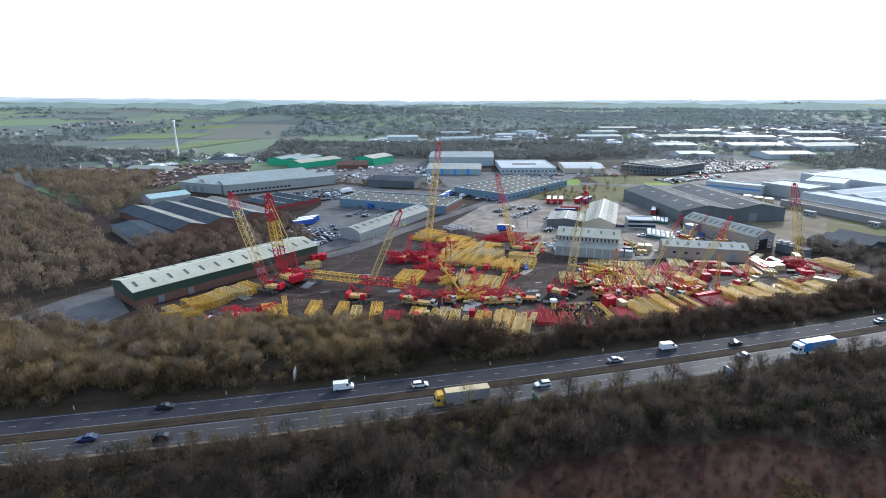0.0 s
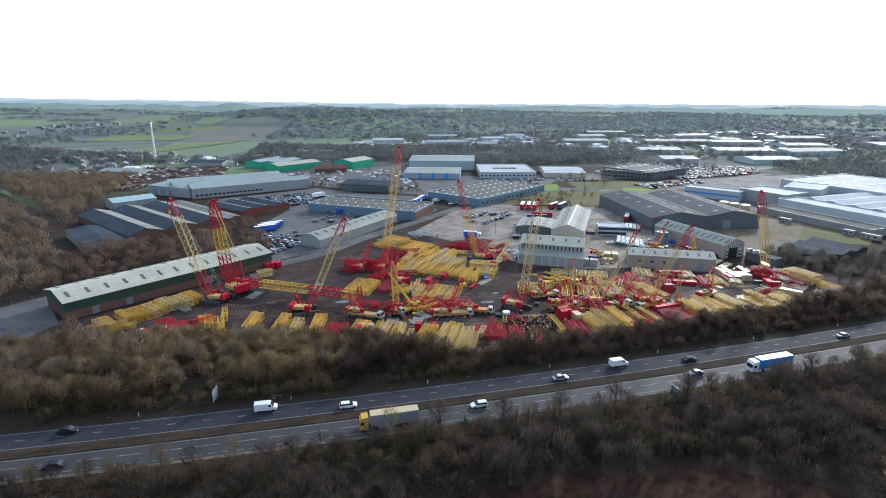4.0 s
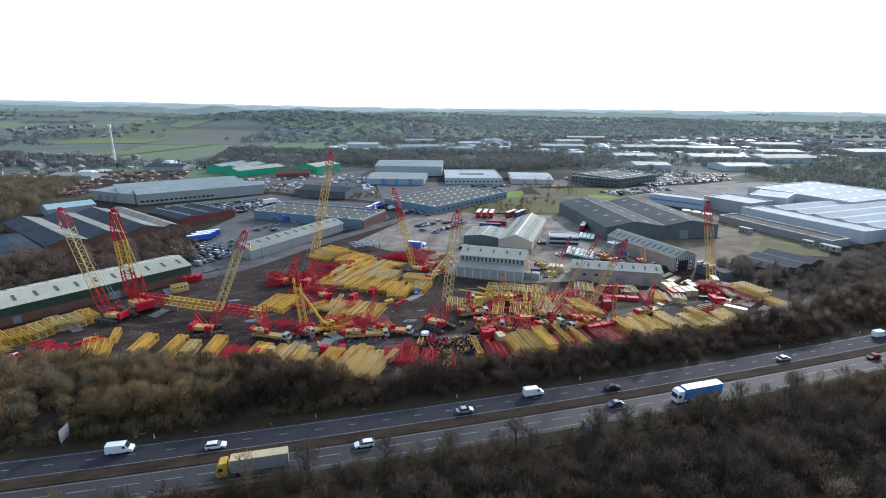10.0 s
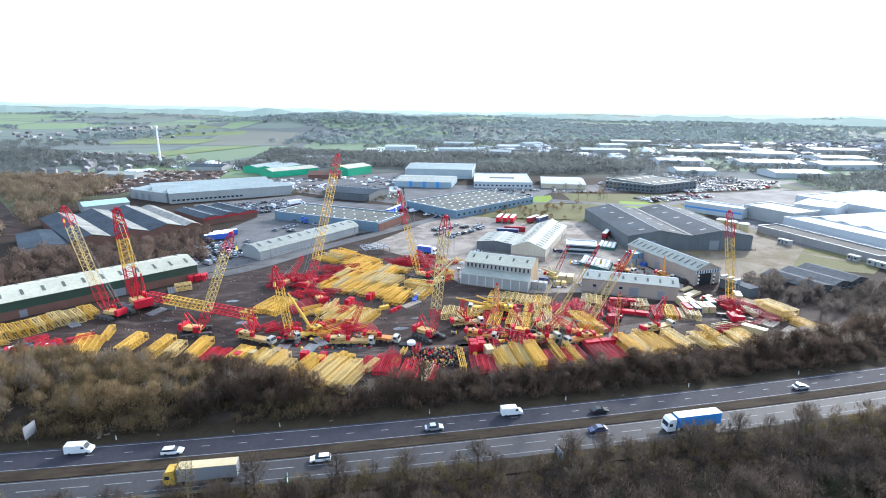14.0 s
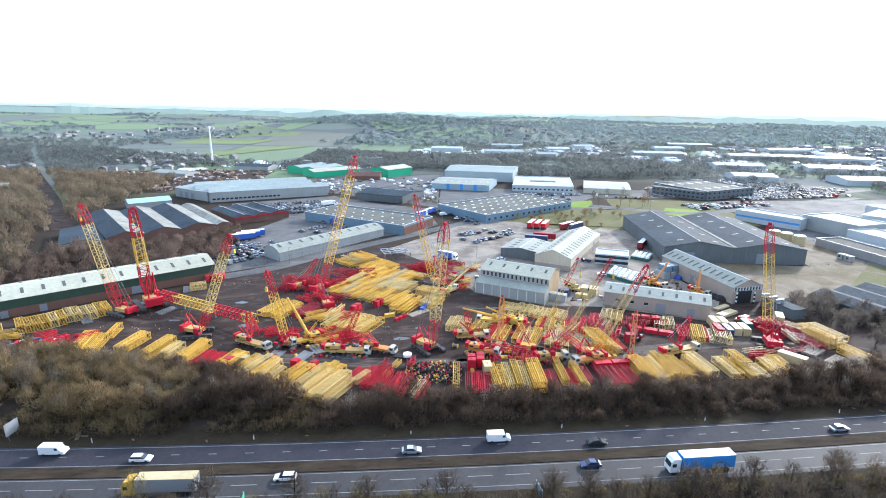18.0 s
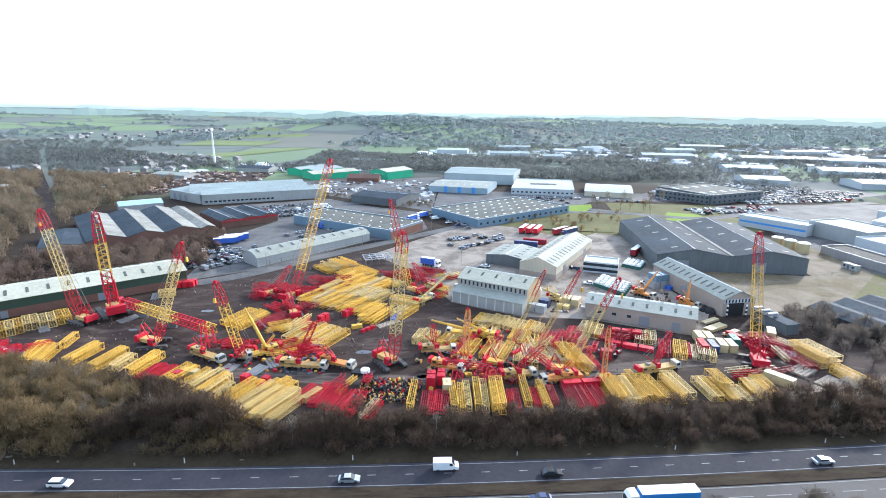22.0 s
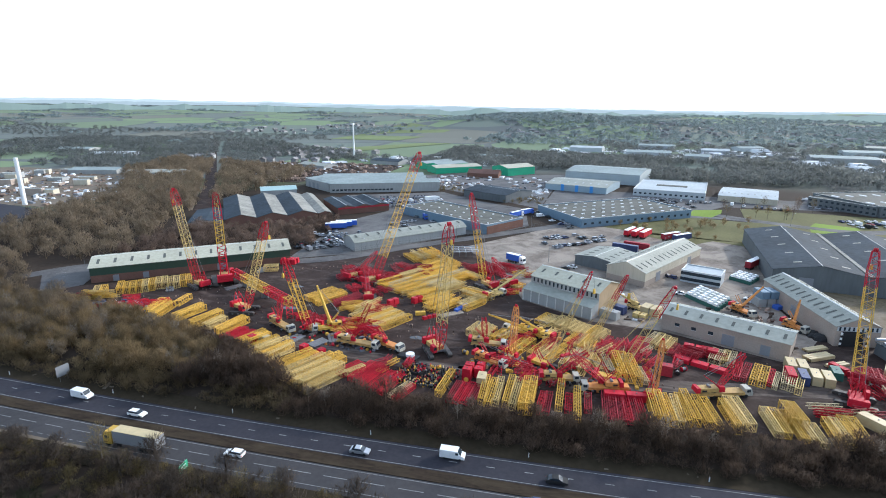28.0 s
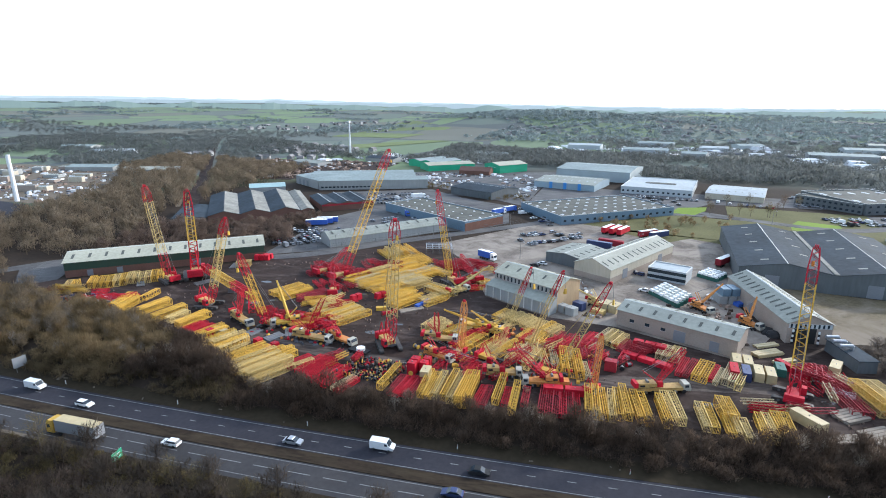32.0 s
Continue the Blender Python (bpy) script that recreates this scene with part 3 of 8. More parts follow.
def shed(name, p0, p1, width, eave, ridge, roof, wall, label, category="industrial shed", lower=None, lower_h=0.0, lights=0, light_mat=None,
         axis="long", bays=1, end=None, overhang=0.35, doors=(), windows=(), trim=True, curved=False, gable_door=None, light_rows=(0.5,), light_size=(0.9, 2.2)):
    """An industrial shed. p0 to p1: the foot of one long wall, with the building to its left; the ridge runs along that wall, or across it in several bays."""
    ln, yaw = line(p0, p1)
    ob = thing(name, at(p0[0], p0[1], 0, yaw), label, category)
    th = 0.3
    # walls stand on the ground, butted at the corners
    sides = (("wall", 0, 0, ln, th), ("wall", 0, width - th, ln, width), ("wall", 0, th, th, width - th), ("wall", ln - th, th, ln, width - th))
    for nm, x0, y0, x1, y1 in sides:
        if end is not None and x0 > 1:
            part(nm, Mesh().box(x0, y0, -0.4, x1, y1, eave), end, ob, "tan end wall")
        elif lower is not None:
            part(nm, Mesh().box(x0, y0, -0.4, x1, y1, lower_h), lower, ob, "brick lower wall")
            part("cladding", Mesh().box(x0, y0, lower_h, x1, y1, eave), wall, ob)
        else:
            part(nm, Mesh().box(x0, y0, -0.4, x1, y1, eave), wall, ob)
    o = overhang
    t = 0.12

    def slope(a, b, along, x0, x1):
        """A roof slope between two profile points."""
        (ya, za), (yb, zb) = a, b
        prof = [(ya, za), (yb, zb), (yb, zb + t), (ya, za + t)]
        return Mesh().prism(prof, x0, x1, along)

    def spans():
        if axis == "long":
            return [("x", 0.0, width, -o, ln + o)]
        w = ln / bays
        return [("y", i * w, (i + 1) * w, -o, width + o) for i in range(bays)]

    for k, (along, a, b, e0, e1) in enumerate(spans()):
        mid = (a + b) / 2
        lo = -o if (axis == "long" or k == 0) else 0.0
        hi = o if (axis == "long" or k == bays - 1) else 0.0
        if curved:
            n = 8
            pts = [(a + lo + (b + hi - a - lo) * i / n, eave + (ridge - eave) * math.sin(math.pi * i / n) ** 0.8) for i in range(n + 1)]
            for i in range(n):
                part("roof", slope(pts[i], pts[i + 1], along, e0, e1), roof, ob)
            halves = [((a, eave), (mid, ridge)), ((mid, ridge), (b, eave))]
        else:
            fall = (ridge - eave) / (mid - a)
            halves = [((a + lo, eave + fall * lo), (mid, ridge)), ((mid, ridge), (b + hi, eave - fall * hi))]
            for h in halves:
                part("roof", slope(h[0], h[1], along, e0, e1), roof, ob)
        # gable ends close the roof
        prof = [(a + th, eave), (mid, ridge - 0.02), (b - th, eave)]
        if curved:
            prof = [(p, q - 0.02) for p, q in pts[0:9]]
            prof = [(a + th, eave)] + prof[1:-1] + [(b - th, eave)]
        for g0, g1 in ((e0 + o, e0 + o + th), (e1 - o - th, e1 - o)):
            part("gable", Mesh().prism(prof, g0, g1, along), end if end is not None and g0 > 1 else wall, ob)
        if trim and not curved:
            rp = [(mid - 0.35, ridge + t - 0.12), (mid, ridge + t + 0.06), (mid + 0.35, ridge + t - 0.12)]
            part("ridge_cap", Mesh().prism(rp, e0, e1, along), TRIM, ob)
        if lights:
            n = lights
            for (h0, h1) in halves:
                for row in light_rows:
                    c = ((h0[0] * (1 - row) + h1[0] * row), (h0[1] * (1 - row) + h1[1] * row))
                    if curved:
                        f = row if h0[0] < mid else 2 - row
                        c = (a + (b - a) * f / 2, eave + (ridge - eave) * math.sin(math.pi * f / 2) ** 0.8 + 0.1)
                    d = Vector((h1[0] - h0[0], h1[1] - h0[1])).normalized() * light_size[1] / 2
                    if curved:
                        d = Vector((d.x, d.y * 0.62))
                    nrm = Vector((-d.y, d.x)).normalized()
                    if nrm.y < 0:
                        nrm = -nrm
                    base = Vector(c) + nrm * (t + 0.03)
                    q = [base - d, base + d, base + d + nrm * 0.05, base - d + nrm * 0.05]
                    for i in range(n):
                        u = e0 + (e1 - e0) * (i + 0.5) / n
                        part("rooflight", Mesh().prism([(p.x, p.y) for p in q], u - light_size[0] / 2, u + light_size[0] / 2, along), light_mat or SKYLIGHT, ob, "dirty rooflight sheet")
    for x, w, h in doors:
        part("door", Mesh().box(x - w / 2, -0.08, 0, x + w / 2, -0.004, h), DOORMAT, ob, "closed grey roller shutter")
    for x, z, w, h in windows:
        wd = part("window", Mesh().box(x - w / 2, -0.06, z, x + w / 2, -0.004, z + h), GLASS, ob)
        part("frame", Mesh().box(x - w / 2 - 0.08, -0.09, z - 0.1, x + w / 2 + 0.08, -0.062, z - 0.01), TRIM, wd)
    if gable_door is not None:
        y, w, h = gable_door
        # the wall is solid here: a black panel gives the shade of the opening
        part("gable_door", Mesh().box(ln + 0.004, y - w / 2, 0, ln + 0.06, y + w / 2, h), BLACK, ob, "black panel standing for the shade in the open doorway")
    return ob


def block(name, p0, p1, width, height, roof, wall, label, category="industrial building", parapet=0.5, windows=0, storeys=1, lights=(0, 0), band=None, light_mat=None, light_size=(2.4, 5.0), z0=0.0):
    """A flat-roofed building with a parapet. p0 to p1: the foot of one wall, the building to its left."""
    ln, yaw = line(p0, p1)
    ob = thing(name, at(p0[0], p0[1], z0, yaw), label, category)
    th = 0.3
    for x0, y0, x1, y1 in ((0, 0, ln, th), (0, width - th, ln, width), (0, th, th, width - th), (ln - th, th, ln, width - th)):
        part("wall", Mesh().box(x0, y0, -0.4 if not z0 else 0, x1, y1, height + parapet), wall, ob)
    part("roof", Mesh().box(th, th, height - 0.3, ln - th, width - th, height), roof, ob)
    for x0, y0, x1, y1 in ((-0.05, -0.05, ln + 0.05, th + 0.05), (-0.05, width - th - 0.05, ln + 0.05, width + 0.05), (-0.05, th + 0.05, th + 0.05, width - th - 0.05), (ln - th - 0.05, th + 0.05, ln + 0.05, width - th - 0.05)):
        part("coping", Mesh().box(x0, y0, height + parapet, x1, y1, height + parapet + 0.12), TRIM, ob)
    if band is not None:
        for k in range(storeys):
            z = height * (k + 0.45) / storeys
            part("window_band", Mesh().box(0.5, -0.06, z, ln - 0.5, -0.004, z + 1.2), band, ob)
            part("window_band", Mesh().box(-0.06, 0.5, z, -0.004, width - 0.5, z + 1.2), band, ob)
    for k in range(storeys):
        for i in range(windows):
            x = ln * (i + 0.5) / windows
            z = height * (k + 0.35) / storeys
            part("window", Mesh().box(x - 0.9, -0.05, z, x + 0.9, -0.004, z + 1.3), GLASS, ob)
    nx, ny = lights
    for i in range(nx):
        for j in range(ny):
            x, y = ln * (i + 0.5) / nx, width * (j + 0.5) / ny
            a, b = light_size[0] / 2, light_size[1] / 2
            part("rooflight", Mesh().box(x - a, y - b, height, x + a, y + b, height + 0.35, taper=0.15), light_mat or SKYWHITE, ob, "white domed rooflight")
    return ob


shed("storage_shed", (-62.5, 196.5), (2.5, 242.5), 21, 6.4, 8.6, ROOF_PALE, CLAD_GREEN, "long low shed with pale roof, green cladding and brick base", lower=BRICK, lower_h=3.0, lights=13, light_rows=(0.5,), light_size=(1.0, 4.2), doors=((9, 2.2, 2.6), (20, 2.2, 2.6), (50, 4, 3)), overhang=0.5)
shed("workshop", (114.6, 221.9), (138.6, 206.9), 15, 8.6, 11, ROOF_PALE, CLAD_GREY, "tall workshop with pale ribbed roof and strip windows", lights=5, light_size=(0.8, 2.4), light_rows=(0.6,), windows=[(1.4 + 1.72 * i, 6.4, 0.62, 1.7) for i in range(16)], end=TANWALL)
_w = line((112, 218), (136.2, 202.9))
lean = thing("lean_to", at(112, 218, 0, _w[1]), "grey lean-to with panelled front below the tall workshop", "lean-to")
part("wall", Mesh().box(0, 0, -0.4, _w[0], 0.3, 4.4), CLAD_GREY, lean)
for _x0 in (0.0, _w[0] - 0.3):
    part("end_wall", Mesh().prism([(0.3, -0.4), (4.5, -0.4), (4.5, 5.7), (0.3, 4.4)], _x0, _x0 + 0.3), CLAD_GREY, lean)
part("roof", Mesh().prism([(-0.3, 4.35), (4.55, 5.85), (4.55, 5.97), (-0.3, 4.47)], -0.3, _w[0] + 0.3), ROOF_GREY, lean)
for _i in range(9):
    _x = _w[0] * _i / 8
    part("pilaster", Mesh().box(_x - 0.14, -0.14, 0, _x + 0.14, -0.004, 4.3), TRIM, lean)
for _i in range(8):
    _x = _w[0] * (_i + 0.5) / 8
    part("panel", Mesh().box(_x - 1.3, -0.05, 0.2, _x + 1.3, -0.004, 4.1), CLAD_GREY, lean)
shed("store", (158.5, 201.3), (190.3, 184.4), 12.5, 5.4, 7.1, ROOF_GREY, BUFFBRICK, "long single-storey store with grey sheet roof and brick walls", lights=8, light_size=(0.8, 2.4), doors=((20, 3.5, 3.6), (30, 2.6, 3.2)), windows=((5, 2.2, 1.4, 1), (10, 2.2, 1.4, 1), (15, 2.2, 1.4, 1)))
shed("gable_workshop", (158.9, 242.5), (190.3, 290.0), 17, 6.0, 9.2, ROOF_BUFF, CLAD_CREAM, "workshop with buff pitched roof and cream cladding over brick", lower=BUFFBRICK, lower_h=2.4, lights=14, light_size=(0.7, 3.4), light_rows=(0.45,), doors=((12, 4, 4.2), (44, 4, 4.2)))
shed("side_workshop", (132.0, 269.5), (148.6, 259.0), 22, 4.6, 5.8, ROOF_GREY, CLAD_DARK, "low workshop with grey roof and dark cladding", lights=5, light_size=(0.9, 2.6), axis="across", bays=1)
shed("open_ended_shed", (202.4, 243.5), (207.9, 199), 13, 6.6, 9.4, ROOF_GREY, BUFFBRICK, "long brick shed with grey roof and open striped end", lights=13, light_size=(0.8, 3.2), gable_door=(5.2, 6.5, 5.0), doors=((8, 4, 4), (22, 4, 4)))
shed("dark_warehouse", (209.5, 256), (275, 246), 76, 7.5, 10.5, ROOF_DARK, CLAD_DARK, "large warehouse with two dark slate-grey roofs", lights=5, light_size=(1.4, 3), light_mat=ROOF_GREY, axis="across", bays=2, doors=((12, 5, 5), (46, 5, 5)), light_rows=(0.6,))
_v = Mesh().box(32.3, -0.3, 7.62, 33.9, 76.3, 8.1)
_vy = thing("valley_gutter", at(209.5, 256, 0, line((209.5, 256), (275, 246))[1]), "pale gutter between the two dark roofs", "gutter")
part("channel", _v, OLDSHEET, _vy)
# white gable with dark slots over the open door
_sl, _sy = line((202.4, 243.5), (207.9, 199))
_sg = thing("striped_gable", at(202.4, 243.5, 0, _sy), "pale gable panel with dark upright slots", "gable panel")
part("panel", Mesh().box(_sl + 0.006, 0.3, 5.05, _sl + 0.05, 12.7, 6.5), CLAD_WHITE, _sg)
for _i in range(9):
    part("slot", Mesh().box(_sl + 0.054, 0.8 + 1.32 * _i, 5.15, _sl + 0.09, 1.35 + 1.32 * _i, 6.4), GLASS, _sg)
# striped door jambs of the open shed
for _k, (_dx) in enumerate((1.6, 8.6)):
    pst = thing("striped_post", at(207.9 + _dx, 198.6 - 0.1 * _k), "black and white striped door post", "post", "striped posts")
    for _i in range(6):
        part("stripe", Mesh().box(-0.25, -0.15, _i * 0.8, 0.25, 0.15, _i * 0.8 + 0.8), (BLACK, WHITE)[_i % 2], pst)

# far side of the service road
shed("arched_shed", (24.6, 266.6), (72.5, 315.5), 13.5, 4.2, 6.8, ROOF_GREY, CLAD_GREY, "long arched shed with grey sheet roof", lights=11, light_size=(1.0, 3.0), curved=True, light_rows=(0.62,))
block("blue_unit", (84, 317), (102.5, 343), 78, 5.2, ROOF_FELT, CLAD_BLUE, "blue-clad industrial unit with dark roof and rooflights", lights=(3, 10), light_size=(0.8, 1.2))
_be = thing("brick_end", at(84, 317, 0, line((84, 317), (102.5, 343))[1]), "red brick end wall of the blue unit", "wall")
part("wall", Mesh().box(0.2, -0.4, 0, 31.7, -0.02, 4.6), BRICK, _be)
block("large_flat_unit", (137.2, 346.5), (208.2, 394), 50, 5.0, ROOF_FELT, CLAD_BLUE, "very large blue-walled unit with dark flat roof", lights=(11, 5), light_size=(2.2, 1.0), windows=16)
shed("sawtooth_works", (-71, 299.5), (-26, 331), 80, 4.4, 6.9, ROOF_DARK, BRICK, "old brick works with a row of grey pitched roofs", axis="across", bays=3, lights=0, trim=False)
for _i in range(3):
    _m = at(-71, 299.5, 0, line((-71, 299.5), (-26, 331))[1])
    _t = thing("pale_roof_slope", _m, "pale sheeted slope of the old works roof", "roof slope")
    _x0, _x1 = 54.93 * (_i + 0.5) / 3, 54.93 * (_i + 1) / 3
    part("sheet", Mesh().prism([(_x1 - 0.3, 4.62), (_x1 - 0.3, 4.68), (_x0 + 0.4, 7.04), (_x0 + 0.4, 6.98)], -0.3, 80.3, "y"), OLDSHEET, _t)
shed("works_link", (-25.6, 331.4), (-19.0, 336.0), 78, 4.4, 5.6, OLDSHEET, BRICK, "narrow pale-roofed bay of the old works", axis="across", trim=False)
shed("works_wing", (-89, 289.5), (-72, 299.0), 42, 3.6, 4.8, ROOF_DARK, BUFFBRICK, "low wing of the old works with dark roof", axis="across", trim=False)
shed("works_extension", (-20, 349), (8, 371.5), 40, 4.5, 6, ROOF_DARK, BRICK, "low brick extension with dark roofs and a red fascia", axis="across", bays=3)
_rf = thing("red_fascia", at(-20, 349, 0, line((-20, 349), (8, 371.5))[1]), "long red fascia board along the works extension", "fascia")
part("board", Mesh().box(0, -0.5, 3.6, 36, -0.36, 4.7), DARKRED, _rf)
_u = Vector((23 + 63, 463.5 - 431)).normalized()
for _i in range(3):
    _o = Vector((-_u.y, _u.x)) * 21.4 * _i - _u * 9 * (_i > 0)
    shed("grey_warehouse", (-63 + _o.x, 431 + _o.y), (23 + _o.x, 463.5 + _o.y), 21, 7.6, 9.4, ROOF_BLUE, CLAD_GREY, "long bay of a pale blue-grey distribution warehouse", windows=[(3 + 3.2 * _k, 1.6, 2.2, 1.3) for _k in range(16)] if _i == 0 else (), trim=False)
shed("grey_warehouse_annex", (-101, 463), (-66, 435.5), 44, 7.2, 8.6, ROOF_BLUE, CLAD_GREY, "pale annex of the grey warehouse", doors=((8, 4, 5), (16, 4, 5), (24, 4, 5)), trim=False)
shed("teal_shed", (-107, 399), (-84, 414), 18, 5, 7, mat("teal_sheet_roof", (0.30, 0.42, 0.42), 0.6, 0, 0.12, 0.5, 0.05), CLAD_GREY, "small shed with pale teal roof")
shed("green_hall", (-43, 622), (-8, 598), 44, 6.5, 8.5, ROOF_BLUE, GREENP, "bright green industrial hall with pale roof", axis="across", bays=2, trim=False)
shed("green_hall", (-6, 574), (38, 606), 26, 6, 8, ROOF_PALE, GREENP, "bright green hall with cream roof", trim=False)
shed("green_hall", (70, 574), (96, 601), 26, 8, 10.5, ROOF_PALE, GREENP, "bright green store with cream roof", trim=False)
block("green_porch", (56, 584), (68, 577), 16, 5, ROOF_FELT, GREENP, "low bright green building beside the store", "industrial building")
shed("brick_house", (30, 560), (62, 556), 14, 4, 7.5, TOWNTILE, BRICK, "long red-brown brick building with tiled roof", "house", trim=False)
shed("dark_unit", (48, 442), (84, 420), 34, 5.5, 7.5, ROOF_DARK, CLAD_DARK, "low dark-roofed unit beside the parking yard")
shed("pale_blue_unit", (111, 495), (161, 478), 46, 5.2, 7.4, ROOF_GREY, mat("pale_blue_cladding", (0.27, 0.35, 0.40), 0.55, 0, 0.15), "pale blue unit with grey ribbed roof", lights=8, light_size=(1, 4), light_mat=ROOF_WHITE)
for _i in range(3):
    _m = at(111, 495, 0, line((111, 495), (161, 478))[1])
    _p = thing("blue_portal", _m, "bright blue door portal on the pale unit", "portal", "blue portals")
    part("surround", Mesh().box(14 + 12.5 * _i, -0.5, 0, 16.6 + 12.5 * _i, -0.02, 5.6), BRIGHTBLUE, _p)
shed("tall_white_hall", (128, 556), (194, 535), 60, 9.5, 12, ROOF_BLUE, mat("grey_blue_cladding", (0.34, 0.385, 0.40), 0.5, 0, 0.15), "tall white-roofed hall behind the pale blue unit")
block("white_unit", (182, 479), (233.5, 465.5), 66, 5.2, ROOF_WHITE, CLAD_WHITE, "white-roofed unit with a strip of windows", windows=14, lights=(1, 1), light_size=(24, 8), light_mat=ROOF_FELT)
shed("cream_unit", (243, 467), (280, 454), 50, 4.4, 6.0, ROOF_WHITE, CLAD_CREAM, "cream unit with white ribbed roof", lights=9, light_size=(1, 3), light_mat=ROOF_GREY)
block("dark_office", (331, 424), (385, 445), 55, 7, ROOF_FELT, CLAD_DARK, "two-storey brick office with dark roof", windows=10, storeys=2, lights=(5, 2), light_size=(1.5, 6))
block("dark_office_wing", (302, 460), (329.5, 425), 24, 6.3, ROOF_FELT, CLAD_DARK, "brick office wing with dark roof", windows=12, storeys=2)
shed("outbuilding", (246.5, 179), (282, 188), 22, 3.0, 4.4, ROOF_DARK, OUTWALL, "row of low dark timber outbuildings with pitched roofs", "outbuilding", axis="across", bays=3, trim=False, windows=[(3 + 4.1 * k, 1.2, 1.6, 1.1) for k in range(8)])

# white factory
block("factory_office", (307, 350), (327, 316), 14, 6.5, ROOF_WHITE, CLAD_WHITE, "white factory office with blue window bands", band=BRIGHTBLUE, storeys=1)
block("low_factory", (309.5, 282), (316.5, 212), 15, 3.7, mat("brown_felt_roof", (0.085, 0.078, 0.07), 0.85, 0, 0.45, 0.3, 0.05, bump=0.1), mat("grey_pink_concrete_panels", (0.27, 0.25, 0.24), 0.85, 0, 0.2, 1.5, 0.1, streak=True), "long low concrete-walled building before the white factory", windows=0)
block("white_roof_strip", (333.5, 289), (342, 214), 18, 6.6, ROOF_WHITE, CLAD_WHITE, "long white-roofed front bay of the factory")
shed("factory_hall", (352.5, 289), (361, 206), 110, 6.5, 8, ROOF_WHITE, CLAD_WHITE, "huge white factory hall with ribbed white roof", axis="across", bays=6, lights=0, trim=False)
block("factory_tower", (334, 324), (341, 290.5), 26, 8.2, ROOF_WHITE, CLAD_GREY, "tall grey-white factory block", parapet=0.5)
block("rear_hall", (402, 352), (414, 276), 84, 8.4, ROOF_WHITE, CLAD_WHITE, "long low white hall behind the factory", lights=(4, 6))
block("factory_upper", (364, 314), (376, 294), 34, 9.8, ROOF_WHITE, CLAD_WHITE, "white upper storey rising above the factory roofs", parapet=0.4)
for _x, _y, _l in ((303.4, 256.2, 7.0), (312.0, 222.0, 5.0), (313.4, 213.0, 9.0)):
    hut = thing("portable_cabin", at(_x - 3.5, _y, 0.05, -82), "small pale cabin standing before the low factory", "cabin", "cabins by the factory")
    part("body", Mesh().box(0, 0, 0.2, _l, 2.8, 2.7, taper=0.02), CLAD_GREY, hut)
    part("roof", Mesh().box(-0.12, -0.12, 2.7, _l + 0.12, 2.92, 2.85), ROOF_GREY, hut)
    part("door", Mesh().box(_l * 0.4, -0.06, 0.25, _l * 0.4 + 0.9, -0.003, 2.25), CLAD_DARK, hut)
    for _k in range(2):
        part("window", Mesh().box(_l * (0.1 + 0.62 * _k), -0.05, 1.2, _l * (0.1 + 0.62 * _k) + 1.1, -0.003, 2.1), GLASS, hut)
for _i, (_x, _y) in enumerate(((295.5, 296), (298, 289.5), (300.5, 283))):
    tk = thing("storage_tank", at(_x, _y), "cream cylindrical storage tank with a flat lid", "tank", "storage tanks")
    part("drum", Mesh().tube((0, 0, 0), (0, 0, 5.2), 3.0, 20), CREAM, tk)
    part("lid", Mesh().tube((0, 0, 5.2), (0, 0, 5.6), 3.05, 20, 2.4), WHITE, tk)
# slim white mast with a three-armed head
ms = thing("wind_turbine", at(-151.5, 705), "slim white wind turbine tower seen edge on", "wind turbine")
part("tower", Mesh().tube((0, 0, 0), (0, 0, 44.5), 1.5, 10, 0.8), WHITE, ms)
part("nacelle", Mesh().box(-1.2, -2.2, 44.5, 1.2, 2.2, 46.9, taper=0.3), WHITE, ms)
part("blade", Mesh().tube((0, -2.4, 45.5), (-3.6, -2.4, 46.7), 0.35, 5, 0.1), WHITE, ms)
part("blade", Mesh().tube((0, -2.4, 45.5), (3.6, -2.4, 46.7), 0.35, 5, 0.1), WHITE, ms)
# chimney and plant west of the wood
ch = thing("chimney", at(-256, 330), "tall white chimney of the distant works", "chimney")
part("shaft", Mesh().tube((0, 0, -2), (0, 0, 34), 1.6, 14, 1.3), WHITE, ch)

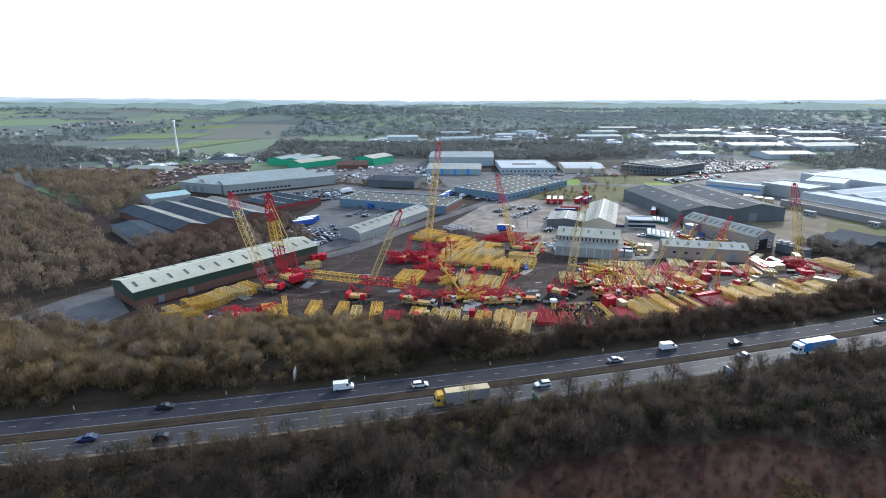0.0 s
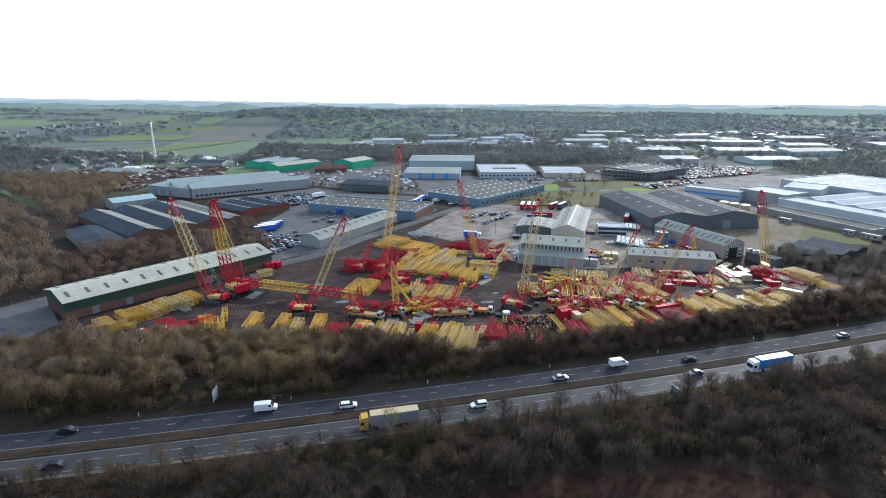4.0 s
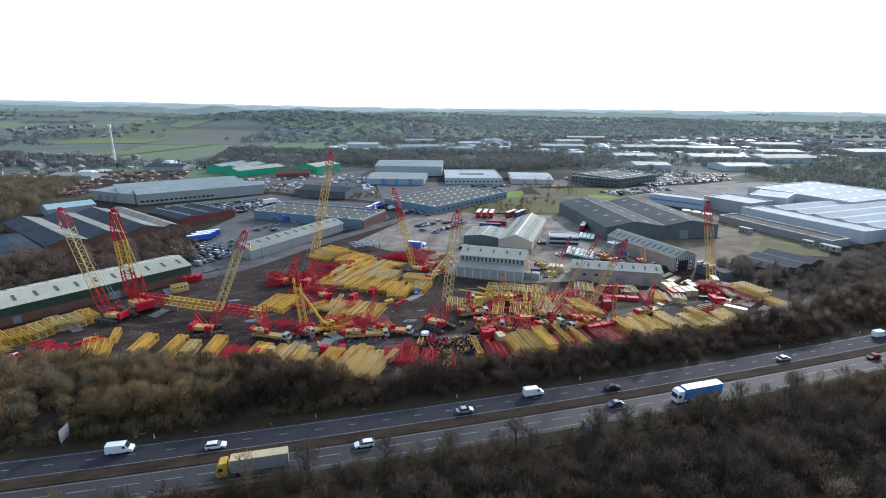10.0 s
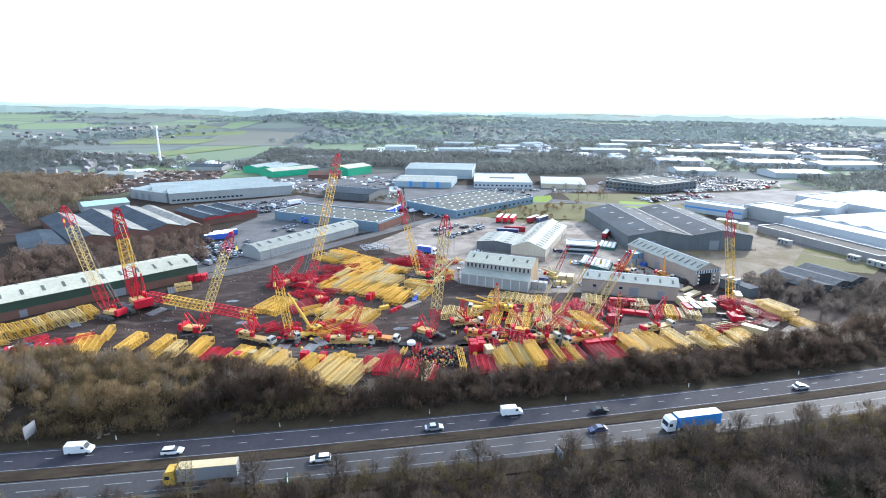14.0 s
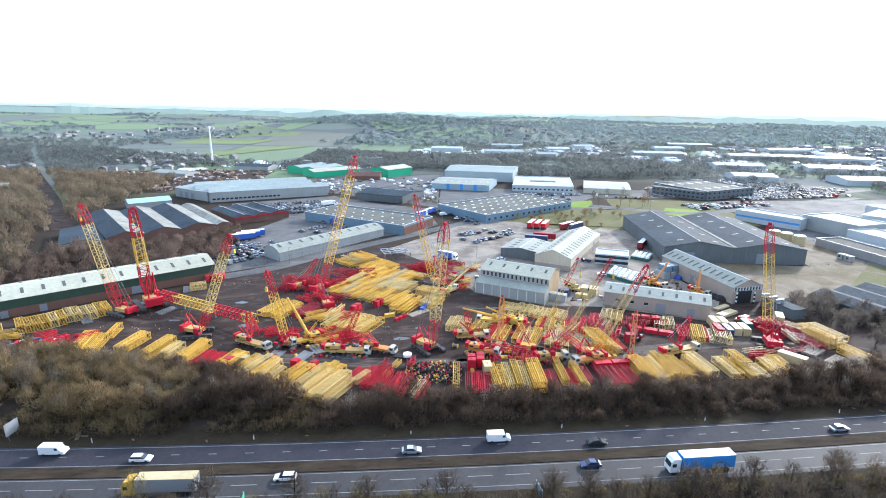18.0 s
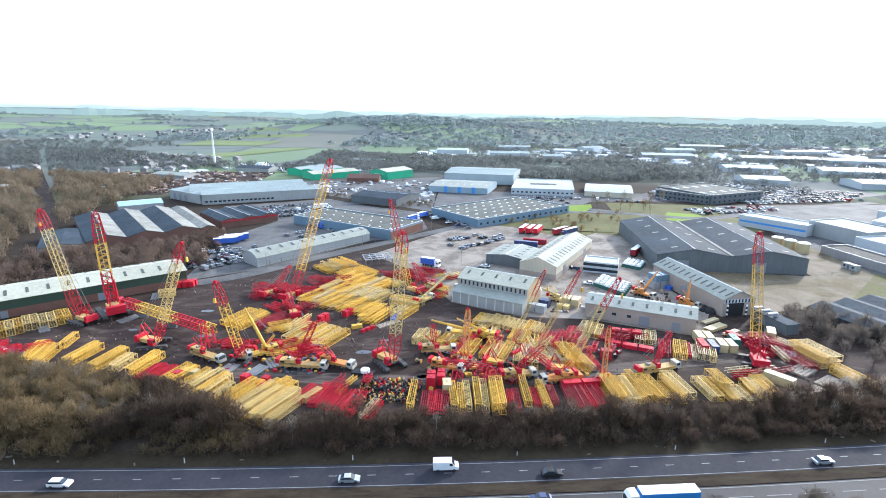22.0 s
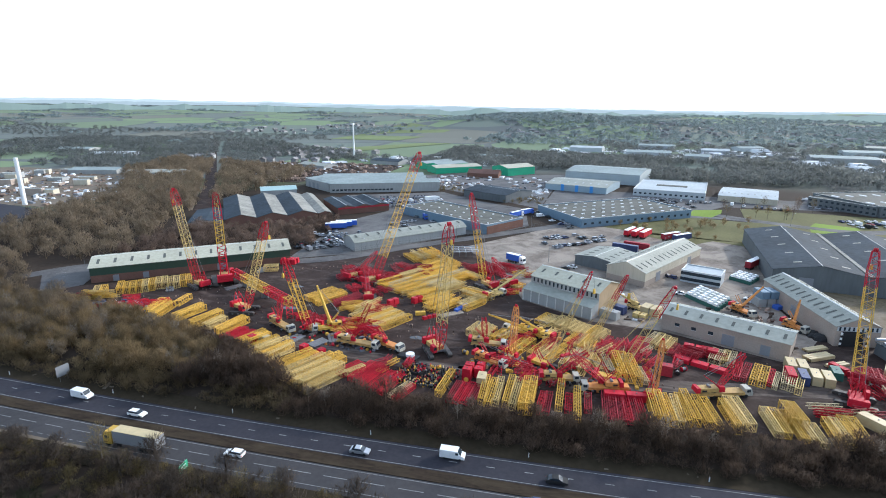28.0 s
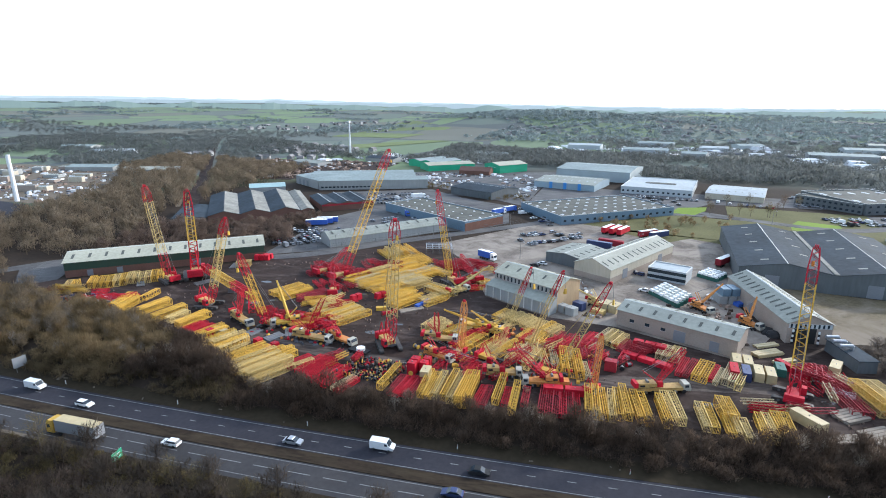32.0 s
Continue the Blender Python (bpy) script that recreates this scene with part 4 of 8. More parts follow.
# distant estate sheds: pale roofs in rows
_rng = random.Random(5)
for _x, _y, _l, _w2, _h, _yaw, _roof in (
        (135, 905, 60, 30, 9, -12, ROOF_WHITE), (214, 838, 70, 34, 9, -12, ROOF_WHITE), (285, 800, 50, 30, 8, -12, ROOF_BLUE), (330, 905, 60, 30, 8, -10, ROOF_WHITE), (438, 801, 130, 40, 10, -14, ROOF_WHITE), (567, 763, 110, 50, 9, -14, ROOF_BUFF),
        (661, 726, 90, 40, 9, -14, ROOF_WHITE), (520, 900, 80, 40, 10, -12, ROOF_BLUE), (700, 860, 120, 40, 10, -12, ROOF_WHITE), (400, 960, 60, 30, 8, 5, ROOF_BLUE), (470, 640, 70, 40, 8, -14, ROOF_BLUE), (560, 600, 80, 50, 9, -14, ROOF_GREY),
        (640, 560, 90, 50, 9, -14, ROOF_WHITE), (720, 640, 100, 50, 9, -14, ROOF_GREY), (430, 540, 60, 40, 7, -14, ROOF_BLUE), (520, 500, 70, 40, 8, -14, ROOF_GREY), (830, 760, 120, 60, 10, -14, ROOF_WHITE), (850, 600, 120, 60, 10, -14, ROOF_BLUE),
        (-40, 690, 60, 26, 6, -10, ROOF_GREY), (10, 735, 70, 26, 6, -10, ROOF_BLUE), (-110, 655, 50, 24, 6, -10, ROOF_DARK), (-180, 600, 50, 22, 5, -20, ROOF_GREY), (250, 990, 90, 30, 8, -8, ROOF_BLUE), (600, 1010, 120, 40, 9, -10, ROOF_WHITE),
        (-300, 470, 60, 22, 7, 20, ROOF_WHITE), (-380, 480, 60, 24, 6, 20, ROOF_BLUE), (-520, 640, 110, 30, 6, 10, ROOF_WHITE), (-640, 700, 70, 26, 6, 10, ROOF_WHITE)):
    _yaw, _l = _yaw + _rng.uniform(-9, 7), _l * _rng.uniform(0.55, 0.95)
    if _roof is ROOF_WHITE:
        _roof = _rng.choice((ROOF_WHITE, ROOF_BLUE, ROOF_BUFF, ROOF_GREY, ROOF_WHITE))
    shed("distant_shed", (_x, _y), (_x + _l * math.cos(radians(_yaw)), _y + _l * math.sin(radians(_yaw))), _w2, _h * 0.7, _h * 0.7 + 2, _roof, _rng.choice((CLAD_WHITE, CLAD_GREY, CLAD_WHITE)), "distant industrial shed with a pale sheeted roof", bays=1, trim=False)

# works yard beyond the western wood
slab("west_works_yard", [(-232, 326), (-218, 372), (-264, 430), (-328, 500), (-480, 520), (-600, 480), (-420, 330)], 0.06, PALECON, "pale dusty yard of the works beyond the wood", "hardstanding")
_rw = random.Random(8)
slab("west_car_park", [(-200, 262), (-214, 300), (-232, 320), (-300, 334), (-420, 320), (-420, 250)], 0.07, ASPHALT, "dark tarmac before the far works", "hardstanding")
for _i in range(18):
    _x, _y = _rw.uniform(-430, -235), _rw.uniform(345, 500)
    if _x > -235 - (_y - 350) * 0.72:
        continue
    block("works_unit", (_x, _y), (_x + _rw.uniform(6, 18), _y + _rw.uniform(1, 6)), _rw.uniform(4, 9), _rw.uniform(2.6, 5), _rw.choice((ROOF_WHITE, ROOF_GREY, ROOF_BLUE, ROOF_GREY)), _rw.choice((CLAD_WHITE, CLAD_GREY, BUFFBRICK, CLAD_CREAM)), "small pale works unit beyond the wood", parapet=0.1)


# ---- lattice boom sections ----
SECTIONS = {}


def lattice(me, length, w, h, r, pitch, y0=0.0, taper=0.0):
    """Zigzag lacing on four faces of a boom along +y."""
    n = max(2, int(round(length / pitch)))
    for i in range(n):
        a, b = y0 + length * i / n, y0 + length * (i + 1) / n
        fa, fb = 1 - taper * i / n, 1 - taper * (i + 1) / n
        s = 1 if i % 2 else -1
        for side in (-1, 1):
            me.tube((-s * w / 2 * fa, a, side * h / 2 * fa + h / 2), (s * w / 2 * fb, b, side * h / 2 * fb + h / 2), r, 3, caps=False)
            me.tube((side * w / 2 * fa, a, -s * h / 2 * fa + h / 2), (side * w / 2 * fb, b, s * h / 2 * fb + h / 2), r, 3, caps=False)


def boom_section(length, w, h, paint, label):
    """A loose lattice boom section lying on the ground, along +y from the origin."""
    key = (length, w, h, paint.name)
    if key in SECTIONS:
        return SECTIONS[key]
    ob = thing("boom_section", at(0, 0, -500), label, "boom section", "boom sections in the yard")
    for x in (-w / 2, w / 2):
        for z in (0.1, h - 0.1):
            part("chord", Mesh().tube((x, 0, z), (x, length, z), 0.105, 4), paint, ob)
    lac = Mesh()
    lattice(lac, length, w, h - 0.2, 0.05, 0.7)
    for x in (-w / 6, w / 6):
        for z in (0.12, h - 0.12):
            lac.tube((x, 0.1, z), (x, length - 0.1, z), 0.07, 4)
    tagged(part("lacing", lac, paint, ob), kind="stuff")
    for y in (0.05, length - 0.05):
        fr = Mesh()
        for x in (-w / 2, w / 2):
            fr.tube((x, y, 0), (x, y, h), 0.11, 4)
        for z in (0.12, h - 0.12):
            fr.tube((-w / 2, y, z), (w / 2, y, z), 0.1, 4)
        part("end_frame", fr, paint, ob)
    SECTIONS[key] = ob
    return ob


YRNG = random.Random(11)
PAINT_WORDS = {"yellow_paint": "yellow", "faded_yellow_paint": "faded yellow", "cream_paint": "cream", "red_paint": "red", "dull_red_paint": "dull red", "orange_paint": "orange"}


PILES = {}


def join_section(paint, m, length, w, h):
    """One section of a far pile, added to the pile's mesh for its paint."""
    me = PILES.setdefault(paint.name, (Mesh(), paint))[0]
    one = Mesh()
    for x in (-w / 2, w / 2):
        for zz in (0.1, h - 0.1):
            one.tube((x, 0, zz), (x, length, zz), 0.11, 4)
    lattice(one, length, w, h - 0.2, 0.055, 0.8)
    one.tube((0, 0.1, h - 0.12), (0, length - 0.1, h - 0.12), 0.08, 4)
    me.add([m @ Vector(p) for p in one.v], one.f)


def stack(p0, yaw, length, across, layers, paint=None, w=1.9, h=1.6, rows=1, mix=(), jitter=0.25, z=0.05, gap=0.12, row_gap=0.6, joined=False, uneven=0.22):
    """Boom sections side by side and on top of each other; across is positive to the left of their axis."""
    paint = paint or YELLOW
    n = max(1, int(round(abs(across) / (w + gap))))
    u = Vector((math.cos(radians(yaw)), math.sin(radians(yaw))))
    s = Vector((-u.y, u.x)) * (1 if across >= 0 else -1)
    for r in range(rows):
        for i in range(n):
            top = layers if YRNG.random() > uneven else max(1, layers - 1)
            for k in range(top):
                pm = YRNG.choice(mix) if mix and YRNG.random() < 0.35 else paint
                where = "resting on another section" if k else "lying in the yard"
                proto = boom_section(length, w, h, pm, "%s lattice crane boom section lying in the yard" % PAINT_WORDS[pm.name])
                if joined:
                    p = Vector(p0) + s * ((i + 0.5) * (w + gap)) + u * (r * (length + row_gap) + YRNG.uniform(-jitter, jitter) * 2)
                    join_section(pm, at(p.x, p.y, z + k * (h + 0.02), yaw - 90 + YRNG.uniform(-1, 1)), length, w, h)
                    continue
                p = Vector(p0) + s * ((i + 0.5) * (w + gap)) + u * (r * (length + row_gap) + YRNG.uniform(-jitter, jitter) * (4 if layers == 1 else 2))
                ob = copy_thing(proto, at(p.x, p.y, z + k * (h + 0.02), yaw - 90 + (YRNG.uniform(-2.2, 2.2) if layers == 1 else 0)))
                if k:
                    tagged(ob, "%s lattice crane boom section stacked on another" % PAINT_WORDS[pm.name])


# front row along the wood: foot, heading, length, breadth to the right, height of a section, layers, paints
for _x, _y, _yaw, _l, _b, _h, _n, _c, _mix in (
        (-16.1, 171.8, 100, 12.0, 3.5, 2.4, 1, YELLOW, ()), (-12.3, 170.0, 98, 12.0, 3.5, 2.4, 1, YELLOW, ()), (-11.2, 181.5, 94, 8.0, 2.0, 2.2, 1, YELLOW, ()),
        (-4.0, 170.4, 76, 12.0, 3.5, 2.3, 1, YELLOW, ()), (5.6, 167.4, 77, 12.0, 3.5, 2.4, 1, YELLOW, ()), (11.0, 166.6, 78, 8.0, 3.4, 2.0, 1, PALE, (YELLOW,)),
        (17.2, 163.6, 76, 12.0, 3.5, 2.2, 1, YELLOW, ()), (21.4, 161.4, 75, 8.0, 6.6, 1.2, 1, DARKRED, (RED,)),
        (29.2, 158.2, 66, 10.5, 5.3, 2.3, 1, YELLOW, ()), (35.3, 154.8, 67, 10.5, 5.3, 2.3, 1, YELLOW, (PALE,)), (41.0, 150.4, 68, 12.0, 3.6, 2.4, 1, YELLOW, (PALE,)), (44.6, 148.6, 66, 9.5, 1.8, 1.8, 1, PALE, ()),
        (47.2, 146.2, 61, 13.5, 5.3, 2.5, 1, YELLOW, ()), (53.0, 142.6, 61, 13.5, 12.4, 1.6, 2, YELLOW, (PALE,)),
        (58.0, 153.4, 62, 6.0, 7.2, 2.0, 1, YELLOW, ()), (66.2, 148.6, 62, 8.0, 3.3, 1.4, 1, RED, (DARKRED,)), (68.2, 147.6, 58, 6.0, 1.8, 1.6, 1, PALE, ()),
        (70.6, 145.2, 74, 10.5, 6.6, 1.4, 1, RED, (DARKRED,)), (77.4, 142.2, 72, 10.5, 5.0, 1.2, 1, RED, (DARKRED, RED)), (84.0, 140.8, 68, 8.0, 3.3, 1.2, 1, RED, (CREAM,)),
        (95.4, 143.4, 82, 12.0, 2.0, 2.0, 1, YELLOW, ()), (98.6, 141.4, 83, 9.5, 6.6, 1.2, 1, RED, (DARKRED, RED)),
        (106.5, 141.4, 89, 12.0, 5.0, 2.1, 1, YELLOW, (PALE,)), (112.4, 141.8, 86, 13.5, 3.4, 2.1, 1, YELLOW, (PALE,)), (116.4, 140.2, 87, 13.5, 3.4, 1.7, 2, YELLOW, ()),
        (120.4, 141.6, 85, 9.5, 4.2, 1.2, 1, DARKRED, (RED,)), (125.0, 142.8, 85, 13.5, 2.0, 2.0, 1, YELLOW, ()), (127.4, 143.6, 88, 8.0, 1.6, 1.2, 1, RED, ()), (129.4, 140.8, 89, 13.5, 2.0, 2.2, 1, YELLOW, ()),
        (132.0, 143.6, 88, 8.0, 2.4, 1.4, 1, RED, (DARKRED,)), (136.2, 141.6, 90, 12.0, 10.2, 1.3, 1, DARKRED, (RED,)),
        (147.2, 142.0, 91, 12.0, 2.8, 2.9, 1, YELLOW, ()), (150.8, 142.6, 91, 12.0, 5.0, 2.2, 1, YELLOW, (PALE,)), (156.3, 143.2, 93, 13.5, 2.4, 2.4, 1, YELLOW, ()), (159.0, 143.0, 94, 12.0, 3.4, 2.1, 1, YELLOW, (PALE,)),
        (164.6, 143.6, 93, 12.0, 5.2, 2.3, 1, YELLOW, (PALE,)), (173.0, 143.6, 90, 10.5, 3.4, 1.8, 1, YELLOW, (PALE,)), (178.0, 148.4, 90, 8.0, 4.2, 2.8, 1, YELLOW, (PALE,)),
        (177.8, 142.6, 89, 8.0, 5.2, 1.6, 1, PALE, (YELLOW,)), (184.6, 143.0, 86, 10.5, 3.4, 1.8, 1, YELLOW, (PALE,)), (188.6, 143.0, 86, 10.5, 4.2, 1.8, 1, YELLOW, (PALE,))):
    stack((_x, _y), _yaw, _l, -_b, _n, _c, w=1.62, h=_h, mix=_mix, gap=0.06)
# the great central pile: rows one behind the other, the far block laid crosswise
for _x, _y, _yaw, _l, _b, _n, _c, _mix in (
        (84.0, 195.8, 62, 13.5, 7.5, 2, YELLOW, (PALE,)), (78.6, 203.2, 57, 12.0, 33.0, 2, YELLOW, (PALE,)), (82.4, 214.4, 57, 12.0, 30.0, 2, PALE, (YELLOW, YELLOW)), (82.6, 228.0, 57, 13.5, 23.0, 2, YELLOW, (PALE,)),
        (63.5, 276.0, -50, 13.5, -17.0, 2, YELLOW, (PALE,)), (73.2, 264.6, -50, 13.5, -15.0, 1, YELLOW, (PALE,)), (80.0, 243.0, -38, 13.5, 6.0, 1, PALE, (YELLOW,))):
    stack((_x, _y), _yaw, _l, _b, _n, _c, w=1.25, h=1.4, mix=(*_mix, CREAM), gap=0.5, joined=True, uneven=0.4, jitter=0.5)
stack((90.2, 221.6), -30, 12.0, -6.4, 1, YELLOW, w=1.9, h=2.6, mix=(PALE,))
stack((88.6, 204.6), 60, 10.5, -6.4, 1, YELLOW, w=1.9, h=1.8, mix=(PALE,))
stack((101.0, 232.0), -32, 9.5, 6.4, 1, PALE, w=1.9, h=1.6, mix=(YELLOW,))
for _me, _pm in list(PILES.values()):
    tagged(new("boom_pile", _me.data("boom_pile", _pm)), "great pile of %s lattice boom sections stacked in rows" % PAINT_WORDS[_pm.name], "boom pile", "", "stuff")
# west centre
stack((40.0, 194.0), 60, 13.5, 10.6, 1, YELLOW, w=1.9, h=1.9, mix=(PALE,))
stack((46.6, 194.6), 58, 12.0, 4.2, 1, YELLOW, w=1.5, h=1.4, mix=(DARKRED,))
stack((50.2, 195.0), 60, 10.5, 3.4, 1, RED, w=1.5, h=1.3, mix=(DARKRED,))
stack((69.6, 177.6), 61, 13.5, 17.0, 1, YELLOW, w=1.9, h=2.0, mix=(PALE, ORANGE))
# beside the green shed
stack((-41.0, 186.6), 128, 9.5, -27.5, 1, PALE, w=2.1, h=2.7, mix=(YELLOW,))
stack((-43.4, 184.4), 128, 8.0, 4.4, 1, PALE, w=2.1, h=2.6, mix=(YELLOW,))
stack((-2.0, 226.0), 20, 6.0, 4.4, 1, PALE, w=2.0, h=2.4)
# in front of the workshop and store
for _x, _y, _yaw, _l, _b, _w0, _h, _c, _mix in (
        (117.6, 196.4, 62, 8.0, 23.0, 1.7, 1.6, PALE, (YELLOW, YELLOW)), (96.6, 181.0, 72, 8.0, 7.6, 1.8, 2.3, PALE, (YELLOW,)), (104.6, 180.4, 66, 8.0, 5.4, 1.6, 1.4, YELLOW, (RED, PALE)), (108.4, 171.6, 66, 12.0, 5.6, 1.8, 1.8, YELLOW, (PALE, RED)),
        (116.2, 169.6, 66, 12.0, 7.6, 1.8, 1.9, YELLOW, (PALE,)), (125.7, 164.6, 74, 10.5, 7.0, 1.7, 2.5, CREAM, (PALE,)), (136.2, 164.6, 100, 9.5, 2.0, 1.8, 1.7, CREAM, (PALE,)), (139.0, 164.4, 98, 9.5, 2.0, 1.8, 1.7, CREAM, (PALE,)),
        (141.6, 160.6, 96, 13.5, 5.7, 1.8, 3.0, YELLOW, (PALE,)), (147.6, 161.0, 96, 8.0, 3.4, 1.5, 1.4, RED, (CREAM, DARKRED)), (150.7, 185.6, 63, 9.5, 8.4, 1.8, 1.8, PALE, (CREAM,)), (145.2, 181.0, 66, 10.5, 5.2, 1.5, 1.4, RED, (CREAM, DARKRED)),
        (136.6, 179.0, 68, 9.5, 6.8, 1.5, 1.4, DARKRED, (CREAM, PALE)), (127.0, 181.6, 66, 9.5, 6.8, 1.5, 1.4, YELLOW, (RED, PALE)), (156.6, 180.4, 66, 8.0, 8.4, 1.5, 1.2, RED, (DARKRED,)), (167.4, 178.4, 67, 8.0, 6.4, 1.5, 1.9, PALE, (CREAM,)),
        (171.4, 169.8, 66, 10.5, 3.2, 1.5, 1.4, RED, (DARKRED,)), (175.0, 168.0, 66, 10.5, 3.8, 1.8, 2.1, PALE, (YELLOW,)), (179.0, 167.4, 66, 9.5, 2.4, 1.1, 1.2, RED, (CREAM,)), (181.8, 166.4, 66, 10.5, 4.8, 1.5, 2.1, PALE, (CREAM,))):
    stack((_x, _y), _yaw, _l, -_b, 1, _c, w=_w0, h=_h, mix=_mix, gap=0.1)
# east end
stack((221.0, 160.4), 99, 12.0, 6.6, 2, YELLOW, w=2.1, h=1.9, mix=(PALE,))
stack((221.5, 147.8), 99, 11.0, 4.4, 1, YELLOW, w=2.1, h=2.0)
stack((213.0, 157.5), 92, 12.0, 5.0, 1, DARKRED, w=2.3, h=1.8, rows=2)

# red lattice gear heaped by the service road
def heap(cx, cy, rx, ry, n, paints, seed, long=(5, 9), yaw=None, w=1.3, h=1.1, tilt=5):
    """Loose boom parts lying across each other, too tangled to count: one mesh for each paint."""
    rg = random.Random(seed)
    made = {}
    for i in range(n):
        a, d = rg.uniform(0, 6.283), math.sqrt(rg.random())
        pm = rg.choice(paints)
        length = float(rg.choice(long))
        yw = (yaw + rg.uniform(-25, 25)) if yaw is not None else rg.uniform(0, 180)
        m = pose(cx + rx * d * math.cos(a), cy + ry * d * math.sin(a), 0.05 + (i % 3) * h * 0.9, rg.uniform(-tilt, tilt) * (i % 3 > 0), 0, yw - 90)
        one = Mesh()
        for x in (-w / 2, w / 2):
            for zz in (0.1, h - 0.1):
                one.tube((x, 0, zz), (x, length, zz), 0.11, 4)
        lattice(one, length, w, h - 0.2, 0.065, 1.0)
        made.setdefault(pm.name, (Mesh(), pm))[0].add([m @ Vector(p) for p in one.v], one.f)
    for me, pm in made.values():
        tagged(new("crane_gear_heap", me.data("crane_gear_heap", pm)), "heap of tangled %s lattice crane gear" % PAINT_WORDS[pm.name], "crane gear", "", "stuff")


for _x, _y, _rx, _ry, _n, _ps, _seed, _long, _yaw, _w0, _h in (
        (43, 231, 13, 8, 40, (RED, RED, DARKRED), 3, (6, 9), -40, 1.3, 1.1), (58, 243, 8, 6, 16, (DARKRED, RED), 4, (6, 9), -30, 1.3, 1.1), (94, 251, 12, 4, 26, (RED, DARKRED, RED), 6, (6, 9), -20, 1.3, 1.1), (112, 243, 8, 5, 6, (YELLOW, PALE, RED), 7, (6, 8), 40, 1.3, 1.1),
        (56, 191, 8, 5, 20, (YELLOW, PALE, YELLOW, RED), 83, (5, 8), 55, 1.2, 1.0), (57, 178, 8, 6, 30, (ORANGE, RED, YELLOW, RED), 8, (4, 6), 10, 1.0, 0.8), (118, 181, 10, 5, 12, (RED, PALE, DARKRED), 10, (5, 8), 60, 1.2, 1.0),
        (142, 176, 9, 4, 12, (RED, DARKRED, CREAM), 12, (5, 8), 70, 1.2, 1.0), (-27, 178, 12, 4, 9, (RED, RED, DARKRED), 13, (4, 6), 40, 1.3, 1.2), (-52, 183, 12, 3, 10, (YELLOW, DARKRED, PALE), 14, (6, 8), 15, 1.3, 1.1),
        (114, 155, 13, 3, 12, (RED, RED, DARKRED), 15, (4, 6), 80, 1.2, 1.0), (208, 170, 6, 8, 10, (RED, CREAM, DARKRED), 16, (5, 8), 95, 1.3, 1.1), (190, 156, 7, 2, 8, (DARKRED, RED, CREAM), 18, (5, 8), 10, 1.2, 1.0),
        (80, 154, 6, 3, 8, (RED, DARKRED, YELLOW), 63, (4, 7), 75, 1.2, 1.0), (150, 172, 8, 3, 10, (RED, DARKRED, RED), 65, (5, 7), 75, 1.2, 1.0), (162, 184, 10, 3, 10, (RED, DARKRED), 66, (5, 7), -25, 1.2, 1.0),
        (130, 174, 12, 3, 12, (YELLOW, PALE, RED), 68, (5, 8), 70, 1.2, 1.0), (100, 224, 7, 5, 8, (RED, YELLOW, DARKRED), 70, (4, 7), 30, 1.2, 1.0), (50, 214, 8, 4, 12, (RED, DARKRED, RED), 76, (5, 8), -40, 1.2, 1.0),
        (206, 174, 6, 6, 12, (RED, DARKRED), 80, (5, 8), -55, 1.2, 1.0), (40, 180, 6, 4, 8, (RED, DARKRED), 74, (4, 6), 40, 1.1, 0.9)):
    heap(_x, _y, _rx, _ry, _n, _ps, _seed, _long, _yaw, _w0, _h)


# ---- cranes ----
def spaced(a, b, t):
    return Vector(a).lerp(Vector(b), t)


def boom_piece(name, ob, a, b, w, h, paint, lace=0.07, chord=0.12, w2=None):
    """One boom piece between two points of the crane's own space, chords and lacing in one mesh."""
    a, b = Vector(a), Vector(b)
    d = b - a
    ln = d.length
    q = d.to_track_quat("Y", "Z").to_matrix().to_4x4()
    k = (w2 or w) / w
    m = Matrix.Translation(a) @ q
    lac = Mesh()
    lattice(lac, ln, w, h, lace, 1.05, taper=1 - k)
    lac.v = [tuple(m @ Vector((x, y, z - h / 2))) for x, y, z in lac.v]
    piece = tagged(part(name, lac, paint, ob), kind="stuff")
    for sx in (-1, 1):
        for sz in (-1, 1):
            part("chord", Mesh().tube(m @ Vector((sx * w / 2, 0, sz * h / 2)), m @ Vector((sx * w / 2 * k, ln, sz * h / 2 * k)), chord, 4), paint, piece)
    return piece


def track_profile(length, height):
    r = height / 2
    pts = []
    for i in range(7):
        a = math.pi / 2 + math.pi * i / 6
        pts.append((-length / 2 + r + r * math.cos(a), r + r * math.sin(a)))
    for i in range(7):
        a = -math.pi / 2 + math.pi * i / 6
        pts.append((length / 2 - r + r * math.cos(a), r + r * math.sin(a)))
    return pts


